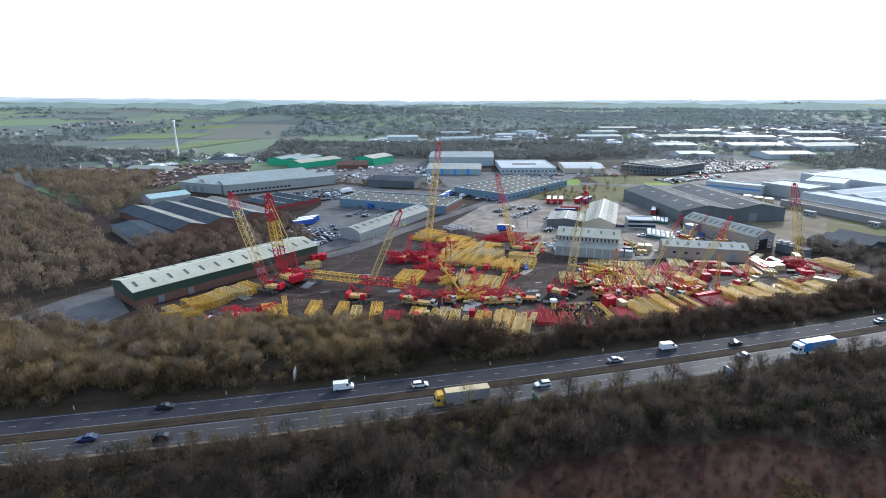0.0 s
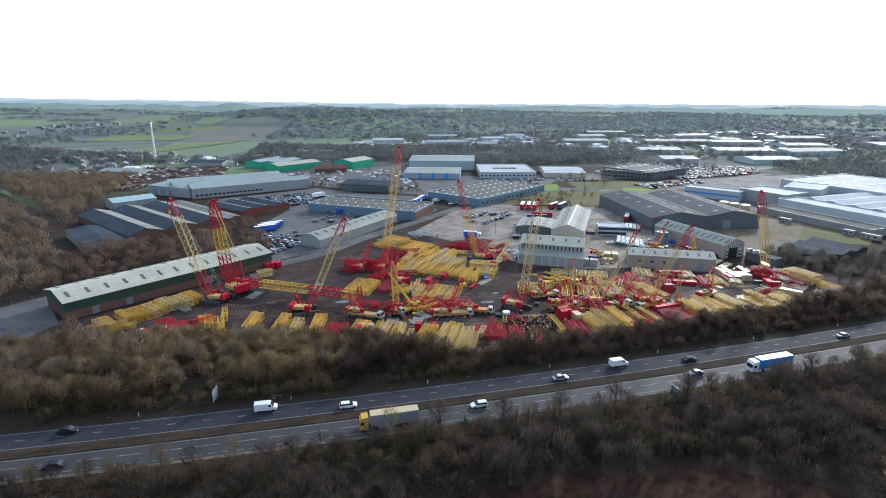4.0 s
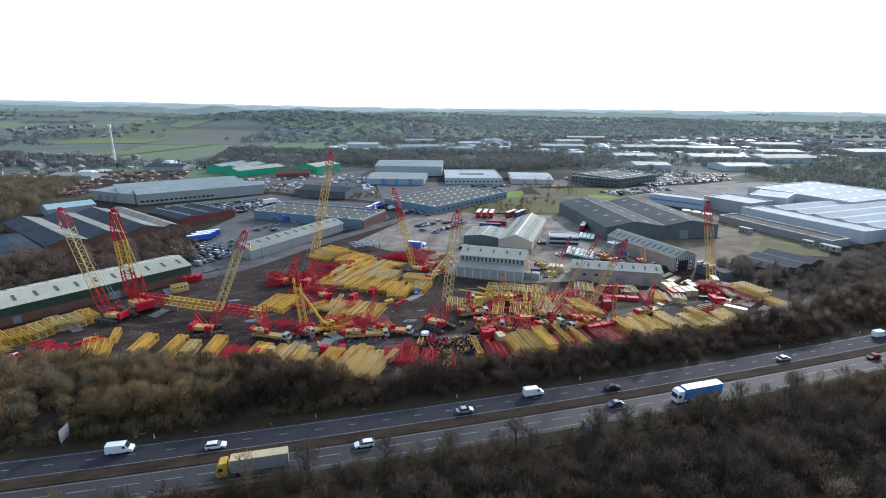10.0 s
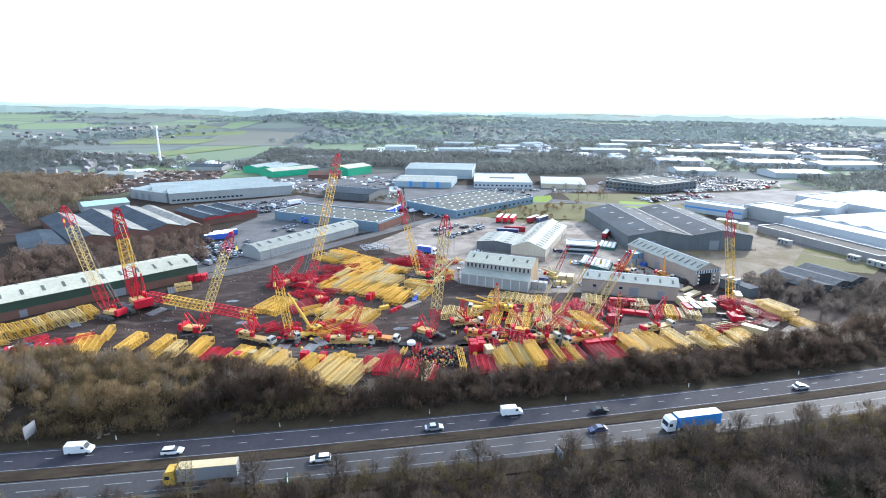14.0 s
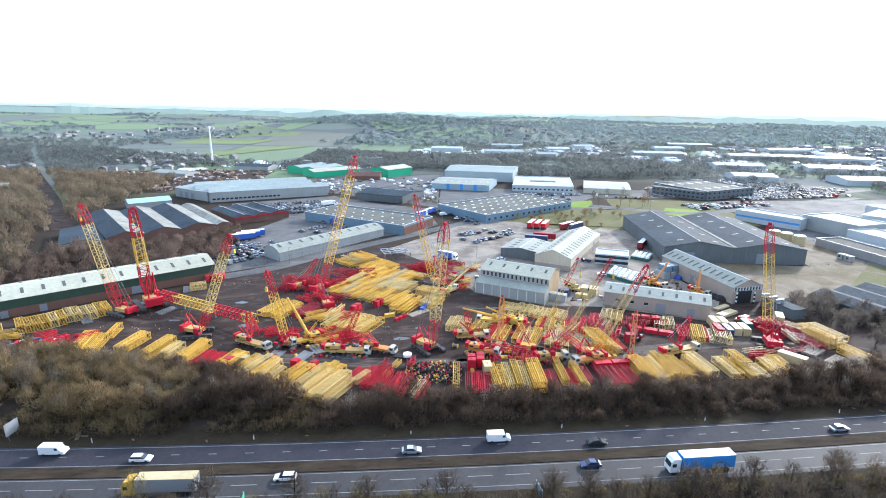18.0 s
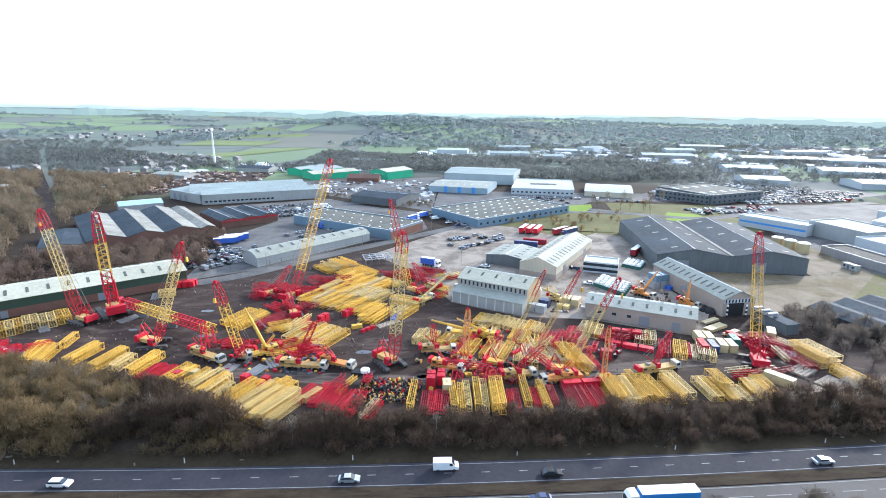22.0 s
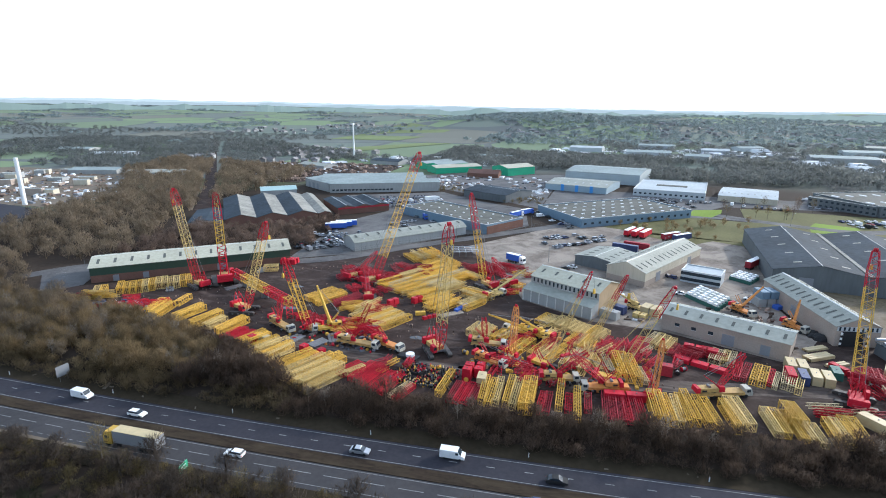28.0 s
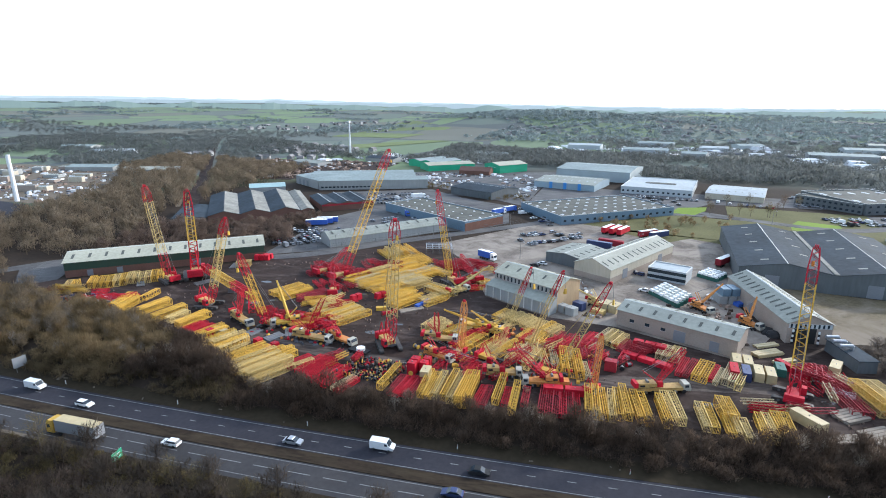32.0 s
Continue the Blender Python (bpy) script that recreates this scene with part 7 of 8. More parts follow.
def car(x, y, yaw, k=0, kind="car", z=0.1, where="parked on the tarmac", group="parked cars"):
    word, paint = PAINTS[k % len(PAINTS)]
    near = group == "traffic" or "works" in where
    key = (k % len(PAINTS), kind, near)
    label = "%s %s %s" % (word, kind, where)
    if len(label.split()) < 4:
        label += " there"
    if key not in CARS:
        ob = thing(kind, at(x, y, z, yaw - 90), label, kind, group)
        car_parts(ob, paint, kind == "van", kind == "estate_car", near)
        CARS[key] = ob
        return ob
    return tagged(copy_thing(CARS[key], at(x, y, z, yaw - 90)), label, kind, group)


def lorry(x, y, yaw, cab_paint, box_paint, label, trailer=11.5, z=0.1, top=None, group="", tractor=True):
    """An articulated lorry, or its box trailer alone, along +y."""
    ob = thing("lorry" if tractor else "trailer", at(x, y, z, yaw - 90), label, "lorry" if tractor else "trailer", group)
    h = trailer / 2
    part("trailer_box", Mesh().box(-1.27, -h, 1.15, 1.27, h, 3.95, taper=0.03), box_paint, ob)
    part("roof", Mesh().box(-1.24, -h + 0.03, 3.95, 1.24, h - 0.03, 4.02), top or WHITE, ob)
    part("underframe", Mesh().box(-0.6, -h + 0.3, 0.8, 0.6, h - 0.3, 1.15), BLACK, ob)
    axles = [-h + 1.5, -h + 2.8, -h + 4.1]
    if tractor:
        c = h + 0.5
        cab = part("cab", Mesh().prism([(c, 0.55), (c + 2.2, 0.55), (c + 2.2, 1.7), (c + 2.0, 2.9), (c + 1.5, 3.6), (c, 3.7)], -1.22, 1.22), cab_paint, ob)
        part("windscreen", Mesh().prism([(c + 2.21, 1.75), (c + 2.24, 1.75), (c + 2.05, 2.8), (c + 2.02, 2.8)], -1.05, 1.05), GLASS, cab)
        for sx in (-1.235, 1.225):
            part("side_window", Mesh().box(sx, c + 0.9, 1.8, sx + 0.01, c + 1.8, 2.6), GLASS, cab)
        part("chassis", Mesh().box(-0.5, h - 3.0, 0.6, 0.5, c + 2.0, 0.95), BLACK, ob)
        axles += [c + 1.3, h - 1.3]
    else:
        for sx in (-0.8, 0.8):
            part("landing_leg", Mesh().box(sx - 0.08, h - 2.4, 0, sx + 0.08, h - 2.2, 1.0), STEEL, ob)
    for y0 in axles:
        for sx in (-1.05, 1.05):
            part("wheel", Mesh().tube((sx - 0.16, y0, 0.5), (sx + 0.16, y0, 0.5), 0.5, 12), BLACK, ob)
    return ob


# traffic on the dual carriageway
def lane(x, off):
    return x, road_y(x) + off, math.degrees(math.atan(2 * ROAD_CURVE * (x - ROAD_TURN)))


for _x, _off, _k, _kind in ((-38, -1.5, 2, "car"), (6, -1.5, 0, "van"), (26, -4.5, 0, "estate_car"), (84, -4.5, 1, "car"), (104, -1.5, 0, "van"), (126, -4.5, 2, "car"), (186, -4.5, 1, "car"), (232, -1.5, 0, "van")):
    _px, _py, _yw = lane(_x, _off)
    car(_px, _py, _yw, _k, _kind, ROAD_Z, "driving on the far carriageway", "traffic")
for _x, _off, _k, _kind in ((-52, -11.8, 3, "car"), (-36, -14.6, 2, "car"), (58, -11.8, 0, "estate_car"), (122, -11.8, 3, "car"), (214, -11.8, 4, "car")):
    _px, _py, _yw = lane(_x, _off)
    car(_px, _py, _yw + 180, _k, _kind, ROAD_Z, "driving on the near carriageway", "traffic")
_px, _py, _yw = lane(146, -14.6)
lorry(_px, _py, _yw + 180, WHITE, BRIGHTBLUE, "white articulated lorry with blue curtain sides on the road", z=ROAD_Z, group="traffic")
_px, _py, _yw = lane(36, -14.6)
lorry(_px, _py, _yw + 180, YELLOW, SILVER, "articulated lorry with yellow cab and pale sheeted trailer", z=ROAD_Z, top=CREAM, group="traffic")

# parked cars and lorries
_r = random.Random(77)
for _x, _y in ((121, 314.7), (124.5, 316.5), (127.7, 318.5), (127.7, 301), (130, 302.3), (132.5, 303.6), (134.8, 304.8), (137, 306.2), (140, 311), (133.3, 325.5), (147.8, 324.8), (144, 320)):
    car(_x, _y, 40 + _r.uniform(-4, 4), _r.choice((0, 1, 1, 2, 3)), _r.choice(("car", "car", "estate_car")), where="parked in the works compound")
for _x, _y, _k in ((127.6, 259.5, 2), (130.8, 263, 0), (166, 262, 0), (169.5, 259.5, 2), (172, 257.6, 3), (171.6, 236.5, 0), (196, 236, 0), (199, 237, 3)):
    car(_x, _y, 150 + _r.uniform(-8, 8), _k, _r.choice(("car", "estate_car")), where="parked beside the workshops")


def car_park(p0, p1, rows, n, seed, row_gap=6.5, fill=0.75, yaw_extra=90):
    rg = random.Random(seed)
    ln, yaw = line(p0, p1)
    u = Vector((math.cos(radians(yaw)), math.sin(radians(yaw))))
    s = Vector((-u.y, u.x))
    for j in range(rows):
        for i in range(n):
            if rg.random() > fill:
                continue
            p = Vector(p0) + u * (ln * (i + 0.5) / n) + s * (j * row_gap)
            car(p.x, p.y, yaw + yaw_extra + rg.uniform(-3, 3), rg.choice((0, 1, 1, 2, 3, 4, 5, 0)), rg.choice(("car", "estate_car", "car", "van" if rg.random() < 0.3 else "car")), where="parked in the estate car park")


car_park((0, 262), (18, 282), 4, 7, 1, 5.0, 0.8)
car_park((-14, 288), (4, 298), 2, 5, 2, 6, 0.7)
car_park((-28, 380), (6, 400), 3, 11, 3, 7, 0.75)
car_park((10, 395), (36, 420), 2, 8, 4, 7, 0.6)
car_park((55, 372), (76, 336), 1, 10, 5, 6, 0.7)
car_park((105, 384), (132, 342), 1, 10, 6, 6, 0.6)
car_park((300, 385), (372, 400), 3, 18, 7, 8, 0.65)
car_park((360, 425), (470, 440), 2, 24, 8, 9, 0.65)
car_park((190, 462), (236, 452), 1, 14, 9, 6, 0.8)
car_park((246, 448), (282, 434), 1, 10, 10, 6, 0.8)
for _x, _y, _yw, _b, _t, _l in ((-4, 309, 22, BLUE, WHITE, "blue curtain-sided trailer with white roof in the yard"), (-2.5, 313.2, 22, BLUE, WHITE, "blue curtain-sided trailer with white roof in the yard"), (-1, 317.4, 22, BLUE, WHITE, "blue curtain-sided trailer with white roof in the yard"),
                              (163.5, 334, 62, RED, WHITE, "red box trailer with white roof on the apron"), (167.5, 332.5, 62, RED, WHITE, "red box trailer with white roof on the apron"), (171.5, 331, 62, RED, WHITE, "red box trailer with white roof on the apron"),
                              (184, 328, 40, DARKRED, WHITE, "red box trailer with white roof on the apron"), (189.5, 326.5, 40, NAVY, WHITE, "navy box trailer with white roof on the apron"),
                              (157, 296.5, -22, NAVY, NAVY, "navy container trailer behind the side workshop"), (163, 301.5, -22, DARKRED, DARKRED, "red container trailer behind the side workshop"),
                              (211, 282, 52, DARKRED, WHITE, "red box trailer beside the dark warehouse"),
                              (256, 338, -25, DARKRED, DARKRED, "red box trailer beside the factory lawn"), (270, 331, -25, DARKRED, DARKRED, "red box trailer beside the factory lawn"), (284, 324, -25, NAVY, WHITE, "navy box trailer beside the factory lawn")):
    lorry(_x, _y, _yw, WHITE, _b, _l, 12.5, 0.1, _t, "parked trailers", tractor=False)
lorry(104, 266, -32, WHITE, BLUE, "blue and white lorry parked by the service road", 7.0, 0.1)
lorry(38, 352, -60, BLUE, BLUE, "blue lorry in the estate yard", 8.0, 0.1)
lorry(96, 368, 55, WHITE, BLUE, "white lorry with blue trailer behind the blue unit", 9.0, 0.1)
lorry(102, 378, 55, BLUE, BLUE, "blue lorry with white roof behind the blue unit", 9.0, 0.1)
lorry(28, 412, 40, WHITE, WHITE, "white lorry in the estate yard", 9.0, 0.1)

# ---- yard furniture ----
def blocks(x, y, yaw, n, size, paint, label, name="counterweight_block", category="counterweight", group="loose counterweights", z=0.05, gap=0.4, tiers=1):
    """A row of blocks, each a chamfered block with two lifting lugs."""
    u = Vector((math.cos(radians(yaw)), math.sin(radians(yaw))))
    for i in range(n):
        p = Vector((x, y)) + u * i * (size[0] + gap)
        for k in range(tiers):
            ob = thing(name, at(p.x, p.y, z + k * (size[2] + 0.01), yaw), label, category, group)
            part("block", Mesh().box(-size[0] / 2, -size[1] / 2, 0, size[0] / 2, size[1] / 2, size[2], taper=0.07), paint, ob)
            for sx in (0.0,):
                part("lug", Mesh().box(sx * size[0] - 0.08, -0.15, size[2], sx * size[0] + 0.08, 0.15, size[2] + 0.2), STEEL, ob)


blocks(0.5, 239.2, 10, 3, (2.0, 2.4, 2.4), RED, "red counterweight block standing by the green shed")
blocks(3.0, 242.2, 10, 2, (2.0, 2.2, 2.2), RED, "red counterweight block standing by the green shed")
blocks(101.8, 154.0, 85, 2, (2.2, 2.4, 3.4), RED, "tall red counterweight stack beside the haul track")
blocks(104.6, 156.0, 85, 2, (2.2, 2.2, 2.8), RED, "red counterweight stack beside the haul track")
blocks(106.0, 152.5, 0, 1, (2.4, 4.0, 2.6), CREAM, "cream steel tank beside red counterweights", "steel_tank", "tank")
blocks(33.0, 161.5, 70, 1, (2.2, 2.2, 2.4), RED, "red counterweight block among boom stacks")
blocks(35.5, 163.2, 70, 1, (2.4, 5.0, 2.0), CREAM, "cream steel box among boom stacks", "steel_box", "box")
blocks(52.0, 158.5, 70, 1, (2.2, 2.2, 2.6), RED, "red counterweight block among boom stacks")
blocks(56.5, 156.5, 70, 2, (2.0, 2.0, 1.8), RED, "red counterweight block among boom stacks")
blocks(73.0, 205.0, 60, 2, (2.0, 2.0, 2.2), RED, "red counterweight block below the great pile")
blocks(65.0, 200.5, 60, 2, (2.0, 2.0, 2.2), RED, "red counterweight block below the great pile")
blocks(80.5, 191.0, 45, 3, (1.6, 1.2, 1.0), RED, "small red crane part on the mud", "crane_part", "crane part")
blocks(78.0, 194.5, 20, 1, (3.6, 1.6, 1.2), YELLOW, "yellow loading shovel body on the mud", "loading_shovel", "machine part")
blocks(136.5, 156.0, 8, 2, (4.4, 2.4, 1.8), ORANGE, "orange crane house lying beside the track", "crane_house", "crane part")
blocks(139.5, 152.8, 4, 2, (5.0, 2.2, 1.8), RED, "red crane undercarriage beside boom stacks", "undercarriage", "crane part")
blocks(154.5, 168.5, 80, 1, (2.4, 3.2, 3.0), DARKRED, "dark red lorry cab standing alone", "lorry_cab", "vehicle part")
blocks(163.5, 184.5, -20, 3, (2.8, 2.2, 2.6), RED, "red counterweight block below the store")
blocks(160.5, 178.0, -28, 3, (4.4, 2.4, 1.2), RED, "red crane base frame lying in the yard", "base_frame", "crane part")
blocks(186.8, 173.5, -10, 1, (2.2, 5.8, 2.5), RED, "red shipping container on the yard's edge", "container", "container")
blocks(189.6, 172.8, -10, 1, (2.2, 5.8, 2.5), NAVY, "dark blue container with white door", "container", "container")
blocks(192.8, 173.6, -10, 2, (2.4, 5.8, 2.5), CREAM, "cream steel container on the yard's edge", "container", "container")
blocks(189.0, 179.5, -10, 2, (2.4, 5.8, 2.5), CREAM, "cream steel container behind others", "container", "container")
blocks(199.4, 177.6, -10, 1, (2.4, 5.0, 2.2), TEAL, "dark green container on the yard's edge", "container", "container")
blocks(196.9, 152.4, 35, 1, (2.6, 7.5, 2.4), CREAM, "cream box container at the wood's edge", "container", "container")
blocks(214.2, 181.5, -30, 1, (2.6, 6.0, 2.6), CREAM, "cream box container beside the ducts", "container", "container")
blocks(201.8, 181.5, -62, 2, (5.0, 1.8, 1.6), RED, "red boom foot lying on the mud", "derrick", "crane part")
blocks(210.8, 168.5, 60, 2, (1.2, 5.0, 0.7), WHITE, "white steel spreader lying on the mud", "spreader", "crane part")
blocks(207.2, 178.2, -50, 3, (1.4, 5.5, 0.7), WHITE, "white steel spreader lying on the mud", "spreader", "crane part")
blocks(155.8, 214.5, -30, 2, (3.0, 5.0, 2.8), CREAM, "cream crane house stored by the workshop", "crane_house", "crane part")
blocks(152.0, 210.0, -30, 2, (2.0, 3.0, 1.6), PALE, "pale machine part stored by the workshop", "machine_part", "machine part")
blocks(140.5, 208.5, -33, 2, (3.6, 3.0, 2.8), CLAD_GREY, "grey site cabin at the workshop's end", "site_cabin", "cabin")
blocks(146.5, 212.0, -33, 1, (4.0, 3.0, 2.8), NAVY, "blue site cabin at the workshop's end", "site_cabin", "cabin")
blocks(90.0, 200.6, 70, 3, (2.4, 1.6, 1.0), BLUE, "blue sheeted bundle on the mud", "sheeted_bundle", "bundle")


def timber(x, y, yaw, n, length, paint, label, layers=2, w=0.9):
    """Mats or planks laid side by side, each with chamfered edges."""
    ob = thing("timber_stack", at(x, y, 0.05, yaw), label, "timber stack", "timber stacks")
    rg = random.Random(int(x * 10 + y))
    for k in range(layers):
        for i in range(n):
            j = rg.uniform(-0.25, 0.25)
            part("plank", Mesh().box(i * (w + 0.1), j, k * 0.34, i * (w + 0.1) + w, length + j, k * 0.34 + 0.3, taper=0.03), paint, ob)


timber(203.5, 158.5, -60, 5, 7, WOODPLANK, "stack of grey weathered timber mats", 2)
timber(206.5, 152.0, -62, 6, 8, WOODPLANK, "stack of grey weathered timber mats", 1)
timber(198.5, 148.0, -70, 3, 8, WOODPLANK, "low stack of weathered planks", 1)
timber(213.5, 152.5, -64, 7, 9, WOODPLANK, "wide spread of grey timber mats", 1)
timber(195.2, 188.0, -62, 3, 9, CREAM, "stack of cream steel beams beside the store", 3)
timber(197.5, 194.0, -62, 2, 8, CREAM, "stack of cream steel beams beside the store", 2)
timber(199.5, 184.0, -62, 2, 7, CREAM, "stack of cream steel beams beside the store", 2)
timber(42.0, 165.5, -20, 4, 5, STEEL, "grey steel outrigger mats laid on mud", 1)
timber(50.0, 163.5, -25, 4, 6, STEEL, "grey steel outrigger mats laid on mud", 1)
timber(56.5, 166.0, 30, 3, 7, STEEL, "grey steel outrigger mats laid on mud", 1)
timber(84.0, 195.5, -50, 3, 9, WOODPLANK, "pale timber mats beside the pile", 1)
timber(-25.0, 194.0, 40, 3, 6, STEEL, "grey steel mats by a crane", 1)
timber(-6.0, 203.0, -30, 4, 7, STEEL, "grey steel mats by the heavy crane", 1)
timber(-4.0, 224.0, 20, 3, 8, STEEL, "grey steel track frames on the mud", 1)

# scrap of small crane gear in the front row
_g = random.Random(99)
for _i in range(90):
    _x, _y = _g.uniform(82, 98), 0
    _y = 147.0 + _g.uniform(0, 10.5) - (_x - 90) * 0.05
    _pm, _word = _g.choice(((RED, "red"), (YELLOW, "yellow"), (BLACK, "black"), (STEEL, "grey"), (CREAM, "cream"), (BLACK, "black"), (BLACK, "black")))
    ob = thing("hook_block" if _i % 2 else "sheave_block", at(_x, _y, 0.05, _g.uniform(0, 180)), "%s crane hook block laid out in rows" % _word, "hook block", "hook blocks")
    part("cheek", Mesh().box(-0.34, -0.2, 0, 0.34, 0.2, _g.uniform(0.9, 1.7), taper=0.12), _pm, ob)
    part("sheave", Mesh().tube((0, -0.24, 0.6), (0, 0.24, 0.6), 0.36, 10), BLACK, ob)
    part("hook", Mesh().tube((0.45, 0, 0.25), (0.95, 0, 0.15), 0.13, 6), BLACK, ob)
for _i in range(84):
    _x, _y = _g.uniform(-40, -14), _g.uniform(172, 187)
    if _x > -17.5 and _y < 185 or _y > 196 + 0.45 * _x:
        continue
    _pm, _word = _g.choice(((RED, "red"), (RED, "red"), (DARKRED, "dull red"), (STEEL, "grey"), (WHITE, "white"), (NAVY, "blue")))
    ob = thing("crane_part", at(_x, _y, 0.05, _g.uniform(0, 180)), "%s painted steel crane part in a heap" % _word, "crane part", "crane parts")
    _s = _g.uniform(0.5, 1.5)
    part("casting", Mesh().box(-_s, -0.6, 0, _s, 0.6, _g.uniform(0.7, 1.8), taper=0.2), _pm, ob)
    part("pin", Mesh().tube((-_s * 0.5, -0.8, 0.4), (-_s * 0.5, 0.8, 0.4), 0.18, 6), STEEL, ob)
for _i in range(38):
    _x = _g.uniform(98, 160)
    _y = _g.uniform(152, 190) if _x < 150 else _g.uniform(168, 186)
    _pm, _word = _g.choice(((RED, "red"), (DARKRED, "dull red"), (YELLOW, "yellow"), (STEEL, "grey"), (CREAM, "cream"), (BLACK, "black")))
    ob = thing("winch_drum", at(_x, _y, 0.05, _g.uniform(0, 180)), "%s winch drum lying between boom stacks" % _word, "winch drum", "winch drums")
    part("drum", Mesh().tube((-0.7, 0, 0.6), (0.7, 0, 0.6), 0.45, 10), STEEL, ob)
    for sx in (-0.75, 0.75):
        part("flange", Mesh().tube((sx - 0.08, 0, 0.6), (sx + 0.08, 0, 0.6), 0.65, 12), _pm, ob)
# tank trailer with a pale round hatch by the lorry cranes
tt = thing("tank_trailer", at(83.2, 161.6, 0.05, -15), "dark flat trailer carrying a pale round tank top", "trailer")
part("bed", Mesh().box(-3.2, -1.3, 0.6, 3.2, 1.3, 1.1, taper=0.05), BLACK, tt)
part("tank", Mesh().tube((0.6, 0, 1.1), (0.6, 0, 1.9), 1.3, 16), WHITE, tt)
for _x in (-2.3, -1.0, 1.8):
    for _y in (-1.1, 1.1):
        part("wheel", Mesh().tube((_x, _y - 0.15, 0.35), (_x, _y + 0.15, 0.35), 0.35, 10), BLACK, tt)

# works compound
of = block("site_office", (174.8, 254.5), (188.5, 248.5), 10.5, 4.8, ROOF_WHITE, CLAD_WHITE, "white two-storey site office with window bands", "office", parapet=0.3, windows=9, storeys=2)
for _i in range(5):
    _p = Vector((173.4, 235.0)).lerp(Vector((181.0, 246.0)), _i / 5)
    rk = thing("storage_rack", at(_p.x, _p.y, 0.07, -59), "dark green steel rack loaded with white crates", "rack", "green racks")
    part("frame", Mesh().box(0, -0.8, 0, 15.5, 0.8, 1.5, taper=0.05), TEAL, rk)
    for _k in range(6):
        part("crate", Mesh().box(0.4 + 2.5 * _k, -0.7, 1.5, 2.3 + 2.5 * _k, 0.7, 2.3, taper=0.12), (WHITE, TRIM)[_k % 2], rk)
for _i in range(4):
    rk = thing("storage_rack", at(196.0 + 1.6 * _i, 262.0 + 2.2 * _i, 0.07, -45), "dark green steel rack loaded with white crates", "rack", "green racks")
    part("frame", Mesh().box(0, -0.8, 0, 9.0, 0.8, 1.5, taper=0.05), TEAL, rk)
    for _k in range(4):
        part("crate", Mesh().box(0.3 + 2.2 * _k, -0.7, 1.5, 2.0 + 2.2 * _k, 0.7, 2.3, taper=0.12), WHITE, rk)
blocks(197.4, 232.6, 14, 3, (3.0, 6.0, 2.8), CLAD_GREY, "grey portable cabin in the compound", "portable_cabin", "cabin", "cabins", tiers=1)
blocks(198.4, 233.0, 14, 2, (3.0, 5.6, 2.7), CLAD_BLUE, "blue-grey upper portable cabin", "portable_cabin", "cabin", "cabins", z=2.9)
blocks(203.6, 229.4, 30, 1, (4.0, 2.6, 1.4), BLUE, "bright blue sheeted pile by the shed", "sheeted_pile", "pile")
for _x, _y, _s in ((205.6, 207.0, 2.0), (206.2, 203.6, 2.4), (204.6, 205.0, 1.6)):
    mound = thing("sheeted_mound", at(_x, _y, 0.05), "dark tarpaulin-covered mound beside the brick shed", "mound")
    me = Mesh()
    _n = 10
    for _j in range(4):
        for _i in range(_n):
            _a = 2 * math.pi * _i / _n
            _rr = _s * math.cos(_j * 0.48) * (1 + 0.14 * math.sin(_i * 2.3 + _j))
            me.v.append((_rr * math.cos(_a), _rr * math.sin(_a), _s * 0.75 * math.sin(_j * 0.48)))
    me.f = [(j * _n + i, j * _n + (i + 1) % _n, (j + 1) * _n + (i + 1) % _n, (j + 1) * _n + i) for j in range(3) for i in range(_n)] + [tuple(range(3 * _n, 4 * _n))]
    part("cover", me, BLACK, mound)
# filter plant beside the open-ended shed
fp = thing("filter_plant", at(220.0, 196.5, 0, -80), "grey filter house with silver ducts beside the shed", "filter plant")
part("housing", Mesh().box(0, -2.6, 0, 14, 2.6, 3.6, taper=0.1), CLAD_DARK, fp)
part("roof", Mesh().box(-0.2, -2.8, 3.6, 14.2, 2.8, 3.8), ROOF_DARK, fp)
for _i in range(3):
    part("duct", Mesh().tube((1 + 3 * _i, 0, 3.8), (1 + 3 * _i, 0, 5.0), 0.5, 10), SILVER, fp)
    part("duct_bend", Mesh().tube((1 + 3 * _i, 0, 5.0), (1 + 3 * _i, -3.6, 5.0), 0.5, 10), SILVER, fp)
# open steel frame north of the pile
fm = thing("gantry", at(74.5, 268, 0.05, 15), "open grey steel frame beside the service road", "gantry")
for _i in range(4):
    part("side_beam", Mesh().box(0, _i * 3.2, 2.4, 13, _i * 3.2 + 0.35, 2.7), SILVER, fm)
for _i in range(5):
    part("cross_beam", Mesh().box(_i * 3.16, 0, 2.1, _i * 3.16 + 0.35, 10, 2.4), SILVER, fm)
    for _y in (0, 9.65):
        part("post", Mesh().box(_i * 3.16, _y, 0, _i * 3.16 + 0.35, _y + 0.35, 2.1), STEEL, fm)

